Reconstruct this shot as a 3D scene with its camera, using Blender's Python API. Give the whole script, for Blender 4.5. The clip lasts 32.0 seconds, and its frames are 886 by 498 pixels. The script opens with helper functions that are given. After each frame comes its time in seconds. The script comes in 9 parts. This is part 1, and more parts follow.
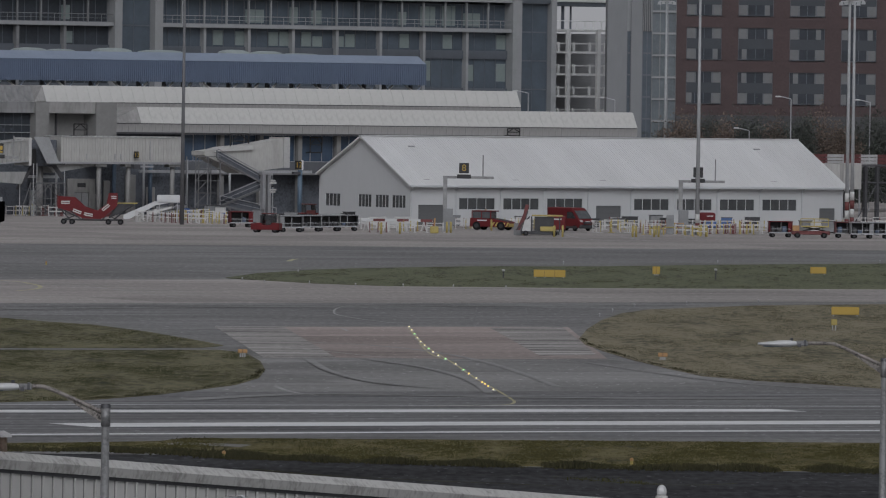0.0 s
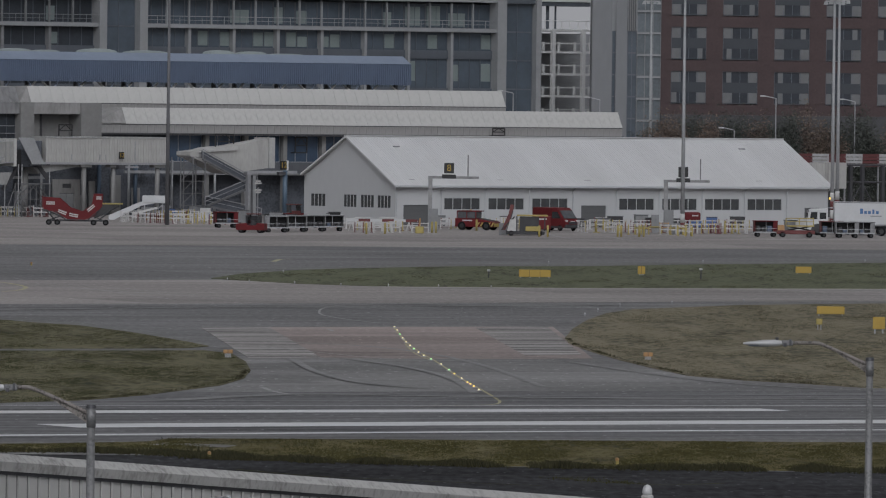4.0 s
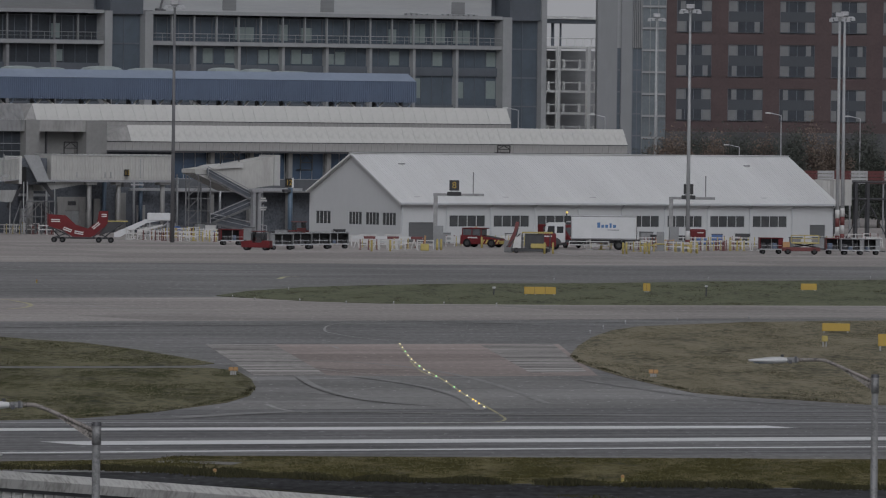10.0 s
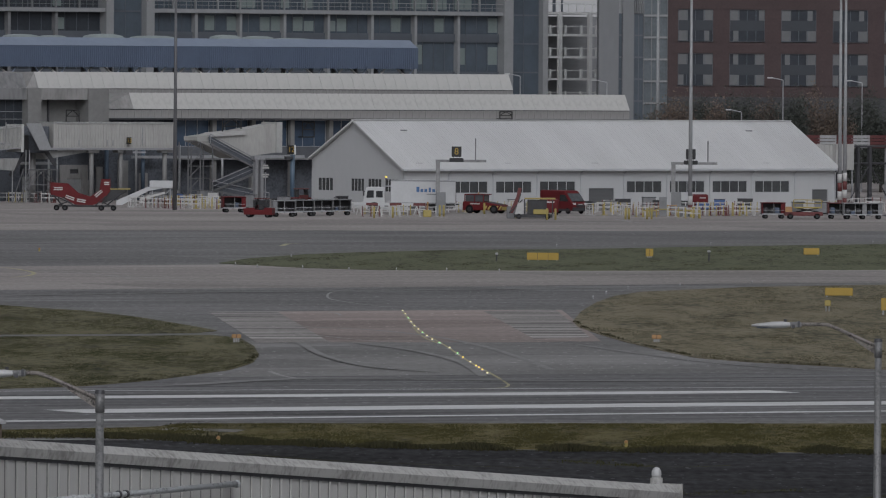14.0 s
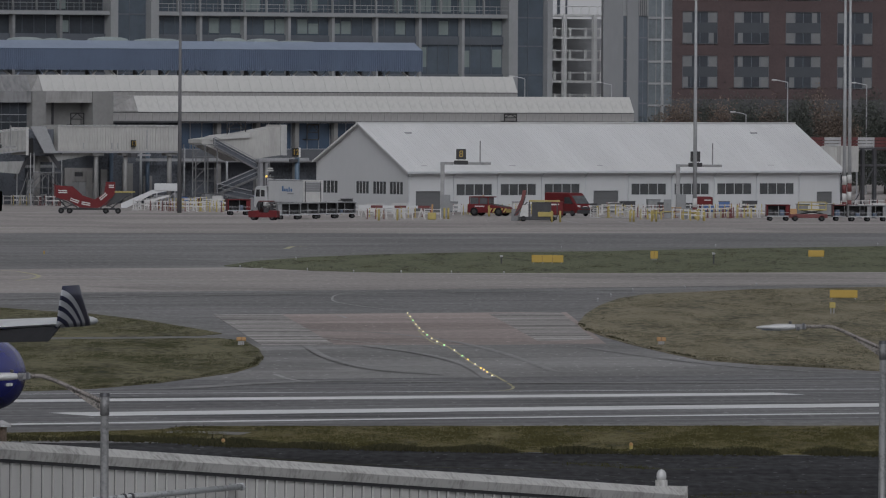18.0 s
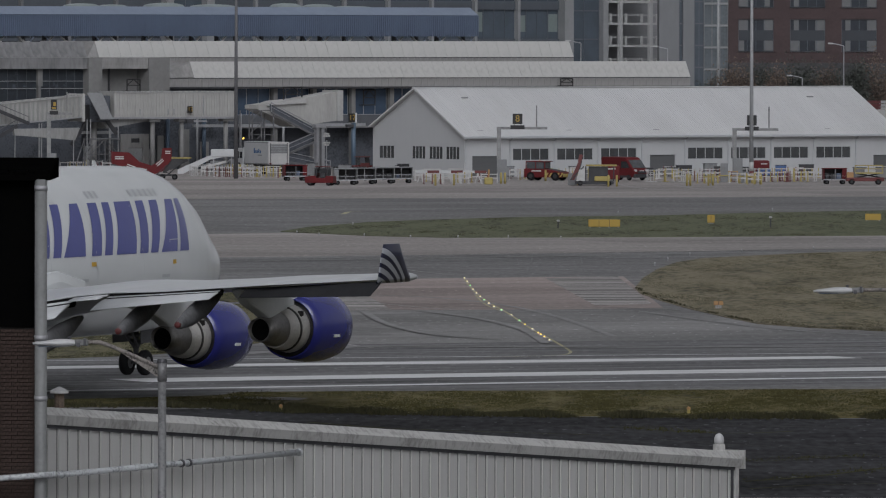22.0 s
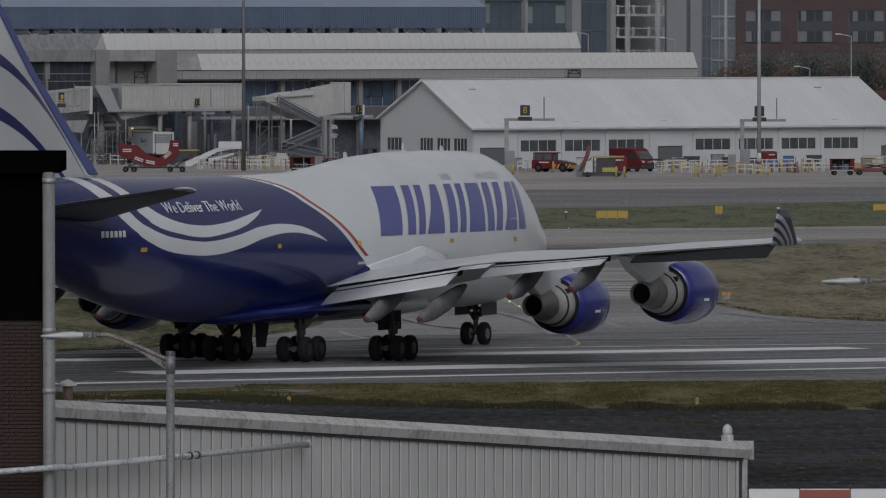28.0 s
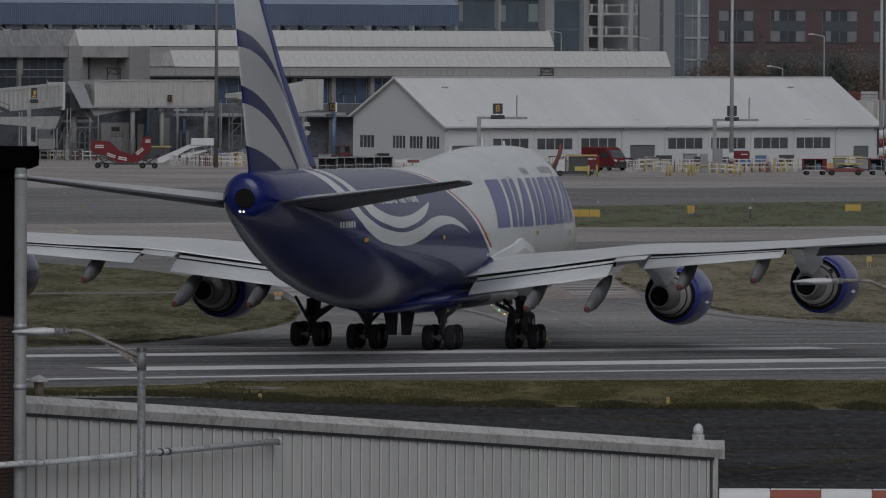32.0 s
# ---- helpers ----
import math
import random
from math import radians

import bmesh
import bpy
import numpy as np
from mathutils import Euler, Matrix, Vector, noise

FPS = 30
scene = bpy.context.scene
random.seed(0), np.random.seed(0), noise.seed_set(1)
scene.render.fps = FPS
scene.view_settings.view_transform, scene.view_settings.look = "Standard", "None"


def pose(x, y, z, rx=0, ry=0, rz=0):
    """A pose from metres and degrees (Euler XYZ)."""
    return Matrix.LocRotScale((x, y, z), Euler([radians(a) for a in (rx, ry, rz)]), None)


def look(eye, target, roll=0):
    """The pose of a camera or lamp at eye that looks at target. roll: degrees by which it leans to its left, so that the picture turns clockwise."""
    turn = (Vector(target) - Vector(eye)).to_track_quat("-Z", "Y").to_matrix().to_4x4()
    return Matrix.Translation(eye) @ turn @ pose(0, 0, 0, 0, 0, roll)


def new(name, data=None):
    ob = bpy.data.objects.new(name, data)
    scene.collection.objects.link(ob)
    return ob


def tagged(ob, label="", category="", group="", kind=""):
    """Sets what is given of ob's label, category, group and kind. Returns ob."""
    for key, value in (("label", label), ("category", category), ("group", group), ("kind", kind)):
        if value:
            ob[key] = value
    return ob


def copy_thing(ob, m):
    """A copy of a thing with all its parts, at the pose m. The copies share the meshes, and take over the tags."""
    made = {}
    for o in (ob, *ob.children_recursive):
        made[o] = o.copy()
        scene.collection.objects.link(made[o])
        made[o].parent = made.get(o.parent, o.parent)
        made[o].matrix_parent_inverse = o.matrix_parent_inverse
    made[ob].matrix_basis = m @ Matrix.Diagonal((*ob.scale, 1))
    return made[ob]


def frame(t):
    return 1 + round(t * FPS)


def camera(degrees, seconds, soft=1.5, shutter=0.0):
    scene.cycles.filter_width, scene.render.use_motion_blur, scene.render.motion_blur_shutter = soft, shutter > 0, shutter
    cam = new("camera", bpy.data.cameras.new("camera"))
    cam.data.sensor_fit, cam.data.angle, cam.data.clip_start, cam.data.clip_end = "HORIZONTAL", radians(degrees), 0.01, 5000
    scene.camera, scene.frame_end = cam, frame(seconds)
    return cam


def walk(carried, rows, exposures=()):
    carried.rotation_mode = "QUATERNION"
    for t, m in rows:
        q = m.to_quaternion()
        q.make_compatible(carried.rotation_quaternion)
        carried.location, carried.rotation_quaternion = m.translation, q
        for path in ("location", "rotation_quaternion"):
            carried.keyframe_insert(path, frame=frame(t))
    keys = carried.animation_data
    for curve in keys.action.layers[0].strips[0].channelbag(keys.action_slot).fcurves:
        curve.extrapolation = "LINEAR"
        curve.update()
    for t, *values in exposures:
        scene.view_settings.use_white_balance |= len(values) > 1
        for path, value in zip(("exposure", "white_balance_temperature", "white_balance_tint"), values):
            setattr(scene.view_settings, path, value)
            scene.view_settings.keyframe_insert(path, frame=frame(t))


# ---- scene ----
# A fixed tripod camera with a long lens, panning and tilting a little.
EYE_HEIGHT = 16.57
cam = camera(4.988, 32.0, soft=1.15)
# seconds, yaw, pitch, roll
PAN = (
    (0, -0.3058, -0.9802, -0.800), (0.5, -0.3240, -0.9598, -0.758), (1, -0.3631, -0.9299, -0.777), (1.5, -0.3906, -0.9083, -0.770),
    (2, -0.3973, -0.9020, -0.770), (2.5, -0.3800, -0.9256, -0.706), (4.5, -0.3936, -0.9931, -0.709), (5, -0.3929, -1.0158, -0.713),
    (5.5, -0.3437, -1.0483, -0.675), (6, -0.3126, -1.0678, -0.703), (6.5, -0.3150, -1.0822, -0.702), (7, -0.3149, -1.0973, -0.685),
    (7.5, -0.3099, -1.0970, -0.690), (8, -0.3078, -1.0995, -0.545), (8.5, -0.3094, -1.0675, -0.556), (9, -0.3294, -1.0085, -0.665),
    (9.5, -0.3539, -0.9409, -0.652), (10, -0.3619, -0.8820, -0.668), (10.5, -0.3582, -0.8364, -0.662), (11, -0.3595, -0.8143, -0.817),
    (11.5, -0.3798, -0.7732, -0.774), (12, -0.3970, -0.7780, -0.808), (12.5, -0.3861, -0.8853, -0.687), (13, -0.3399, -1.0155, -0.637),
    (13.5, -0.3198, -1.0243, -0.616), (14, -0.3518, -1.0718, -0.399), (14.5, -0.3724, -1.1456, -0.490), (16.5, -0.3814, -1.0836, -0.408),
    (17, -0.3697, -1.0706, -0.364), (17.5, -0.3454, -1.0609, -0.352), (18, -0.3265, -1.0577, -0.335), (18.5, -0.3110, -1.0731, -0.349),
    (19, -0.1131, -1.0782, -0.174), (19.5, -0.0220, -1.0799, -0.167), (20, -0.0255, -1.0791, -0.174), (20.5, -0.0257, -1.1102, -0.137),
    (21, -0.0156, -1.1651, -0.119), (21.5, 0.0005, -1.2176, -0.107), (22, -0.0109, -1.2568, -0.110), (22.5, -0.0436, -1.2778, -0.066),
    (23, -0.0480, -1.2947, 0.097), (23.5, -0.0348, -1.2940, 0.066), (24, -0.0074, -1.2956, 0.114), (24.5, 0.0147, -1.2989, 0.068),
    (25, 0.0099, -1.3066, 0.040), (25.5, 0.0052, -1.3013, 0.044), (27.5, 0.0466, -1.3042, 0.029), (28, 0.0303, -1.3037, 0.038),
    (28.5, 0.0129, -1.3012, 0.014), (29, -0.0000, -1.3019, 0.000), (29.5, -0.0111, -1.3046, -0.091), (30, -0.0260, -1.3112, -0.150),
    (30.5, -0.0455, -1.3113, -0.146), (31, -0.0661, -1.3136, -0.191), (31.5, -0.0938, -1.3160, -0.279), (32, -0.1209, -1.3151, -0.280),
)
walk(cam, [(t, pose(0, 0, EYE_HEIGHT, 90 + p, r, y)) for t, y, p, r in PAN],
     exposures=tuple((t, stops, 6200, 12) for t, stops in ((0.0, -0.03), (8.0, -0.05), (13.5, -0.1), (17.0, -0.03), (20.0, -0.02), (22.0, -0.06), (24.5, -0.17), (28.0, -0.14), (30.0, -0.18), (32.0, -0.28))))

# ---- overcast daylight ----
world = bpy.data.worlds.new("overcast_sky")
scene.world = world
world.use_nodes = True
wn, wl = world.node_tree.nodes, world.node_tree.links
sky = wn.new("ShaderNodeTexSky")
sky.sky_type, sky.sun_disc = "NISHITA", False
sky.sun_elevation, sky.sun_rotation = radians(38), radians(176)
sky.dust_density, sky.air_density = 4.0, 1.0
hue = wn.new("ShaderNodeHueSaturation")
hue.inputs["Saturation"].default_value = 0.05
wl.new(sky.outputs[0], hue.inputs["Color"])
wl.new(hue.outputs[0], wn["Background"].inputs["Color"])
wn["Background"].inputs["Strength"].default_value = 0.075
sun = new("sun", bpy.data.lights.new("sun", "SUN"))
sun.data.energy, sun.data.angle, sun.data.color = 0.8, radians(40), (0.97, 0.985, 1.0)
sun.matrix_world = look((0, 0, 100), (-0.08 * 60, 0.99 * 60, 53))


# ---- mesh helpers ----
def link_mesh(name, bm, material, parent=None, label="", smooth=False):
    me = bpy.data.meshes.new(name)
    bm.normal_update()
    bm.to_mesh(me)
    bm.free()
    if smooth:
        me.polygons.foreach_set("use_smooth", [True] * len(me.polygons))
    me.materials.append(material)
    ob = new(name, me)
    ob.parent = parent
    if label:
        tagged(ob, label)
    return ob


def part(name, bm, material, parent, label="", smooth=False):
    """One mesh object under a thing or a part."""
    return link_mesh(name, bm, material, parent, label, smooth)


def thing(name, m, label, category, group="", kind=""):
    """An empty at the base of a thing, which carries its parts."""
    ob = new(name)
    ob.matrix_world = m
    ob.empty_display_size = 0.2
    return tagged(ob, label, category, group, kind)


def box(bm, x0, x1, y0, y1, z0, z1):
    v = [bm.verts.new((x, y, z)) for z in (z0, z1) for x, y in ((x0, y0), (x1, y0), (x1, y1), (x0, y1))]
    for f in ((3, 2, 1, 0), (4, 5, 6, 7), (0, 1, 5, 4), (1, 2, 6, 5), (2, 3, 7, 6), (3, 0, 4, 7)):
        bm.faces.new([v[i] for i in f])
    return bm


def boxes(*dims):
    bm = bmesh.new()
    for d in dims:
        box(bm, *d)
    return bm


def rounded(bm, width=0.03, segments=2):
    bmesh.ops.bevel(bm, geom=bm.edges[:], offset=width, segments=segments, affect="EDGES", profile=0.5)
    return bm


def tube(bm, p, q, r0, r1=None, n=10, caps=True):
    """A round bar from p to q."""
    p, q = Vector(p), Vector(q)
    r1 = r0 if r1 is None else r1
    turn = (q - p).to_track_quat("Z", "Y")
    rings = []
    for c, r in ((p, r0), (q, r1)):
        rings.append([bm.verts.new(c + turn @ Vector((r * math.cos(2 * math.pi * k / n), r * math.sin(2 * math.pi * k / n), 0))) for k in range(n)])
    a, b = rings
    for k in range(n):
        bm.faces.new((a[k], a[(k + 1) % n], b[(k + 1) % n], b[k]))
    if caps:
        bm.faces.new(a[::-1])
        bm.faces.new(b)
    return bm


def tubes(*bars, n=8):
    bm = bmesh.new()
    for b in bars:
        tube(bm, *b, n=n)
    return bm


def beam(bm, p, q, w, h):
    """A square bar from p to q."""
    p, q = Vector(p), Vector(q)
    turn = (q - p).to_track_quat("Z", "Y")
    ring = [[bm.verts.new(c + turn @ Vector((x * w / 2, y * h / 2, 0))) for x, y in ((-1, -1), (1, -1), (1, 1), (-1, 1))] for c in (p, q)]
    a, b = ring
    for k in range(4):
        bm.faces.new((a[k], a[(k + 1) % 4], b[(k + 1) % 4], b[k]))
    bm.faces.new(a[::-1])
    bm.faces.new(b)
    return bm


def loft(bm, rings, closed=True, cap_ends=True):
    """Skin over rings of equal length."""
    vs = [[bm.verts.new(p) for p in r] for r in rings]
    n = len(vs[0])
    for a, b in zip(vs, vs[1:]):
        for k in range(n if closed else n - 1):
            bm.faces.new((a[k], a[(k + 1) % n], b[(k + 1) % n], b[k]))
    if cap_ends:
        bm.faces.new(vs[0][::-1])
        bm.faces.new(vs[-1])
    return bm


def lathe(bm, profile, centre=(0, 0, 0), n=28, axis="Y"):
    """Turn a profile of (along, radius) about an axis through centre."""
    c = Vector(centre)
    rings = []
    for a, r in profile:
        ring = []
        for k in range(n):
            w = 2 * math.pi * k / n
            u, v = r * math.cos(w), r * math.sin(w)
            ring.append(c + Vector({"Y": (u, a, v), "Z": (u, v, a), "X": (a, u, v)}[axis]))
        rings.append(ring)
    return loft(bm, rings)


def prism(bm, outline, lo, hi, axis="Y"):
    """A flat outline of (a, b) given a thickness along an axis."""
    def at(a, b, c):
        return {"Y": (a, c, b), "X": (c, a, b), "Z": (a, b, c)}[axis]
    lo_v = [bm.verts.new(at(a, b, lo)) for a, b in outline]
    hi_v = [bm.verts.new(at(a, b, hi)) for a, b in outline]
    n = len(outline)
    for k in range(n):
        bm.faces.new((lo_v[k], lo_v[(k + 1) % n], hi_v[(k + 1) % n], hi_v[k]))
    bm.faces.new(lo_v[::-1])
    bm.faces.new(hi_v)
    bmesh.ops.recalc_face_normals(bm, faces=bm.faces[:])
    return bm


def spline(points, steps=6, closed=False):
    """A smooth line through control points (Catmull-Rom)."""
    p = [Vector(q) for q in points]
    n = len(p)
    out = []
    for i in range(n if closed else n - 1):
        a, b, c, d = (p[(i + k) % n] if closed else p[min(max(i + k, 0), n - 1)] for k in (-1, 0, 1, 2))
        for s in range(steps):
            t = s / steps
            out.append(0.5 * ((2 * b) + (c - a) * t + (2 * a - 5 * b + 4 * c - d) * t * t + (3 * b - a - 3 * c + d) * t ** 3))
    if not closed:
        out.append(p[-1])
    return out


# ---- materials ----
def node_material(name):
    m = bpy.data.materials.new(name)
    m.use_nodes = True
    nt = m.node_tree
    return m, nt.nodes, nt.links, nt.nodes["Principled BSDF"]


def surface(name, colour, rough=0.6, metal=0.0, var=0.12, size=1.0, stretch=(1, 1, 1), turn=0.0, fine=0.5, bump=0.0, spec=0.5, coat=0.0, tint=None, generated=False):
    """A painted, cast or rolled surface with stains at one scale and grain at another. size: metres of the large blotches."""
    m, n, l, b = node_material(name)
    tc = n.new("ShaderNodeTexCoord")
    mp = n.new("ShaderNodeMapping")
    mp.inputs["Scale"].default_value = [s / size for s in stretch]
    mp.inputs["Rotation"].default_value = (0, 0, radians(turn))
    l.new(tc.outputs["Object"], mp.inputs["Vector"])
    big, small = n.new("ShaderNodeTexNoise"), n.new("ShaderNodeTexNoise")
    big.inputs["Scale"].default_value, big.inputs["Detail"].default_value = 1.0, 5
    small.inputs["Scale"].default_value, small.inputs["Detail"].default_value = 9.0, 4
    big.inputs["Roughness"].default_value = 0.65
    for t in (big, small):
        l.new(mp.outputs[0], t.inputs["Vector"])
    mix = n.new("ShaderNodeMath")
    mix.operation = "MULTIPLY_ADD"
    mix.inputs[1].default_value = fine
    l.new(small.outputs["Fac"], mix.inputs[0])
    l.new(big.outputs["Fac"], mix.inputs[2])
    ramp = n.new("ShaderNodeValToRGB")
    lo, hi = 0.5 + 0.5 * fine - 0.28, 0.5 + 0.5 * fine + 0.28
    e = ramp.color_ramp.elements
    e[0].position, e[1].position = max(0.0, lo), min(1.0, hi)
    second = tint or colour
    e[0].color = [c * (1 - var) for c in colour] + [1]
    e[1].color = [min(1, c * (1 + var)) for c in second] + [1]
    l.new(mix.outputs[0], ramp.inputs["Fac"])
    l.new(ramp.outputs[0], b.inputs["Base Color"])
    b.inputs["Roughness"].default_value = rough
    b.inputs["Metallic"].default_value = metal
    b.inputs["Specular IOR Level"].default_value = spec
    b.inputs["Coat Weight"].default_value = coat
    b.inputs["Coat Roughness"].default_value = 0.12
    if bump:
        bp = n.new("ShaderNodeBump")
        bp.inputs["Strength"].default_value = bump
        bp.inputs["Distance"].default_value = 0.02
        l.new(mix.outputs[0], bp.inputs["Height"])
        l.new(bp.outputs[0], b.inputs["Normal"])
    return m


def glowing(name, colour, strength):
    m, n, l, b = node_material(name)
    b.inputs["Base Color"].default_value = (*colour, 1)
    b.inputs["Emission Color"].default_value = (*colour, 1)
    b.inputs["Emission Strength"].default_value = strength
    return m


def paving(name, colour, large=0.18, streaks=0.25, grain=0.25, patches=0.10, specks=0.5, turn=24.7, rough=0.8, spec=0.22):
    """Paving laid in lengths: broad stains, streaks along the way of travel, grain, repaired areas and pale specks."""
    m, n, l, b = node_material(name)
    tc = n.new("ShaderNodeTexCoord")

    def field(kind, size, detail=4, turned=turn):
        mp = n.new("ShaderNodeMapping")
        mp.vector_type = "TEXTURE"
        mp.inputs["Scale"].default_value = size
        mp.inputs["Rotation"].default_value = (0, 0, radians(turned))
        l.new(tc.outputs["Object"], mp.inputs["Vector"])
        t = n.new(kind)
        t.inputs["Scale"].default_value = 1.0
        if kind == "ShaderNodeTexNoise":
            t.inputs["Detail"].default_value = detail
        l.new(mp.outputs[0], t.inputs["Vector"])
        return t

    def add(total, value, gain):
        node = n.new("ShaderNodeMath")
        node.operation = "SUBTRACT"
        l.new(value, node.inputs[0])
        node.inputs[1].default_value = 0.5
        scaled = n.new("ShaderNodeMath")
        scaled.operation = "MULTIPLY_ADD"
        l.new(node.outputs[0], scaled.inputs[0])
        scaled.inputs[1].default_value = gain
        if isinstance(total, float):
            scaled.inputs[2].default_value = total
        else:
            l.new(total, scaled.inputs[2])
        return scaled.outputs[0]

    tone = add(1.0, field("ShaderNodeTexNoise", (24, 17, 10)).outputs["Fac"], large * 3)
    tone = add(tone, field("ShaderNodeTexNoise", (26, 1.6, 10), 3).outputs["Fac"], streaks * 3)
    tone = add(tone, field("ShaderNodeTexNoise", (0.45, 2.4, 10), 6, 0).outputs["Fac"], grain * 1.7)
    cells = field("ShaderNodeTexVoronoi", (34, 15, 10))
    cells.distance = "CHEBYCHEV"
    cells.inputs["Randomness"].default_value = 0.8
    parts = n.new("ShaderNodeSeparateColor")
    l.new(cells.outputs["Color"], parts.inputs[0])
    tone = add(tone, parts.outputs[0], patches * 2)
    dots = n.new("ShaderNodeMath")
    dots.operation = "GREATER_THAN"
    l.new(field("ShaderNodeTexNoise", (0.4, 1.9, 10), 1, 0).outputs["Fac"], dots.inputs[0])
    dots.inputs[1].default_value = 0.70
    tone = add(tone, dots.outputs[0], specks)
    base = n.new("ShaderNodeVectorMath")
    base.operation = "SCALE"
    base.inputs[0].default_value = [c * (1 + specks / 2) for c in colour]
    l.new(tone, base.inputs["Scale"])
    l.new(base.outputs[0], b.inputs["Base Color"])
    b.inputs["Roughness"].default_value = rough
    b.inputs["Specular IOR Level"].default_value = spec
    return m


ASPHALT = paving("asphalt", (0.176, 0.173, 0.173), 0.18, 0.32, 0.45)
ASPHALT_MID = paving("exit_asphalt", (0.215, 0.210, 0.207), 0.22, 0.08, 0.28, 0.18)
ASPHALT_DARK = paving("runway_asphalt", (0.130, 0.128, 0.130), 0.16, 0.75, 0.45, 0.05, 0.6, rough=0.65, spec=0.3)
ASPHALT_OLD = paving("old_asphalt", (0.044, 0.044, 0.047), 0.40, 0.22, 0.75, 0.1, 0.9, 8, rough=1.0, spec=0.08)
CONCRETE = paving("apron_concrete", (0.285, 0.262, 0.250), 0.12, 0.22, 0.35, 0.14, 0.35)
CONCRETE_PINK = paving("taxiway_concrete", (0.290, 0.243, 0.228), 0.12, 0.14, 0.28, 0.22, 0.35)
CONCRETE_PALE = paving("worn_concrete", (0.265, 0.250, 0.240), 0.12, 1.1, 0.3, 0.05, 0.35, 12)
GRASS = surface("grass", (0.066, 0.066, 0.038), 0.9, var=0.4, size=4, stretch=(1.0, 0.16, 1), turn=0, fine=0.9, tint=(0.145, 0.128, 0.088), bump=0.5, spec=0.15)
GRASS_GREEN = surface("green_grass", (0.048, 0.055, 0.032), 0.9, var=0.45, size=3, stretch=(1.0, 0.15, 1), turn=0, fine=1.0, tint=(0.085, 0.090, 0.056), bump=0.5, spec=0.15)
GRASS_DARK = surface("damp_grass", (0.036, 0.039, 0.020), 0.9, var=0.5, size=4, stretch=(1.0, 0.16, 1), turn=0, fine=0.9, tint=(0.095, 0.087, 0.052), bump=0.5, spec=0.15)
GRASS_VERGE = surface("verge_grass", (0.036, 0.036, 0.016), 0.9, var=0.45, size=3, stretch=(1.0, 0.22, 1), turn=0, fine=0.9, tint=(0.085, 0.073, 0.033), bump=0.5, spec=0.15)
WHITE_LINE = surface("runway_white", (0.55, 0.55, 0.55), 0.7, var=0.15, size=6, stretch=(0.2, 2, 1), turn=-24, fine=0.8)
YELLOW_LINE = surface("taxiway_yellow", (0.30, 0.275, 0.16), 0.7, var=0.3, size=3, fine=0.9)
PALE_LINE = surface("worn_white_line", (0.24, 0.235, 0.23), 0.8, var=0.3, size=3, fine=0.9)
CLADDING = surface("hangar_white_cladding", (0.42, 0.425, 0.43), 0.5, var=0.06, size=5, stretch=(1, 1, 0.4), fine=0.3)
ROOF_WHITE = surface("white_roof_sheet", (0.50, 0.50, 0.50), 0.55, var=0.08, size=6, stretch=(2, 0.3, 0.3), fine=0.5)
PANEL_PALE = surface("pale_roof_panel", (0.385, 0.38, 0.365), 0.5, var=0.14, size=4.0, stretch=(1, 0.5, 1), fine=0.7)
PANEL_GREY = surface("grey_fascia_panel", (0.225, 0.22, 0.215), 0.6, var=0.28, size=3, stretch=(1, 1, 0.3), fine=0.6)
WALL_GREY = surface("light_grey_wall", (0.18, 0.178, 0.174), 0.6, var=0.18, size=4, fine=0.5)
# dark tone puts the shade of the undercroft into the colour
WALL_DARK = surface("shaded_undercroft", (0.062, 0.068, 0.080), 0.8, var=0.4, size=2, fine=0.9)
STEEL = surface("galvanised_steel", (0.30, 0.30, 0.31), 0.5, metal=0.4, var=0.15, size=1.5, fine=0.6)
STEEL_MID = surface("grey_mast_steel", (0.27, 0.275, 0.28), 0.55, metal=0.1, var=0.15, size=1.5, fine=0.6)
STEEL_DARK = surface("dark_steel", (0.06, 0.06, 0.065), 0.5, metal=0.3, var=0.2, size=1.5, fine=0.6)
BLUE_CLAD = surface("blue_ribbed_cladding", (0.092, 0.118, 0.172), 0.5, var=0.1, size=4, stretch=(1, 1, 0.4), fine=0.5)
BLUE_TOP = surface("pale_blue_roof", (0.19, 0.225, 0.29), 0.5, var=0.1, size=4, fine=0.5)
GLASS_DARK = surface("dark_glazing", (0.064, 0.080, 0.098), 0.2, var=0.3, size=6, fine=0.3, spec=0.6)
BRICK_RED = surface("red_brick", (0.055, 0.037, 0.037), 0.85, var=0.15, size=3, fine=0.7)

# ---- ground ----
def patch(name, outline, z, material, label, thick=0.05, smooth_steps=0, closed=True):
    """A flat piece of ground with a real edge; outline of (x, y)."""
    pts = [Vector((x, y, 0)) for x, y in outline]
    if smooth_steps:
        pts = spline(pts, smooth_steps, closed)
    bm = bmesh.new()
    prism(bm, [(p.x, p.y) for p in pts], z - thick, z, "Z")
    return tagged(link_mesh(name, bm, material), label, name.replace("_", " "), kind="structure")


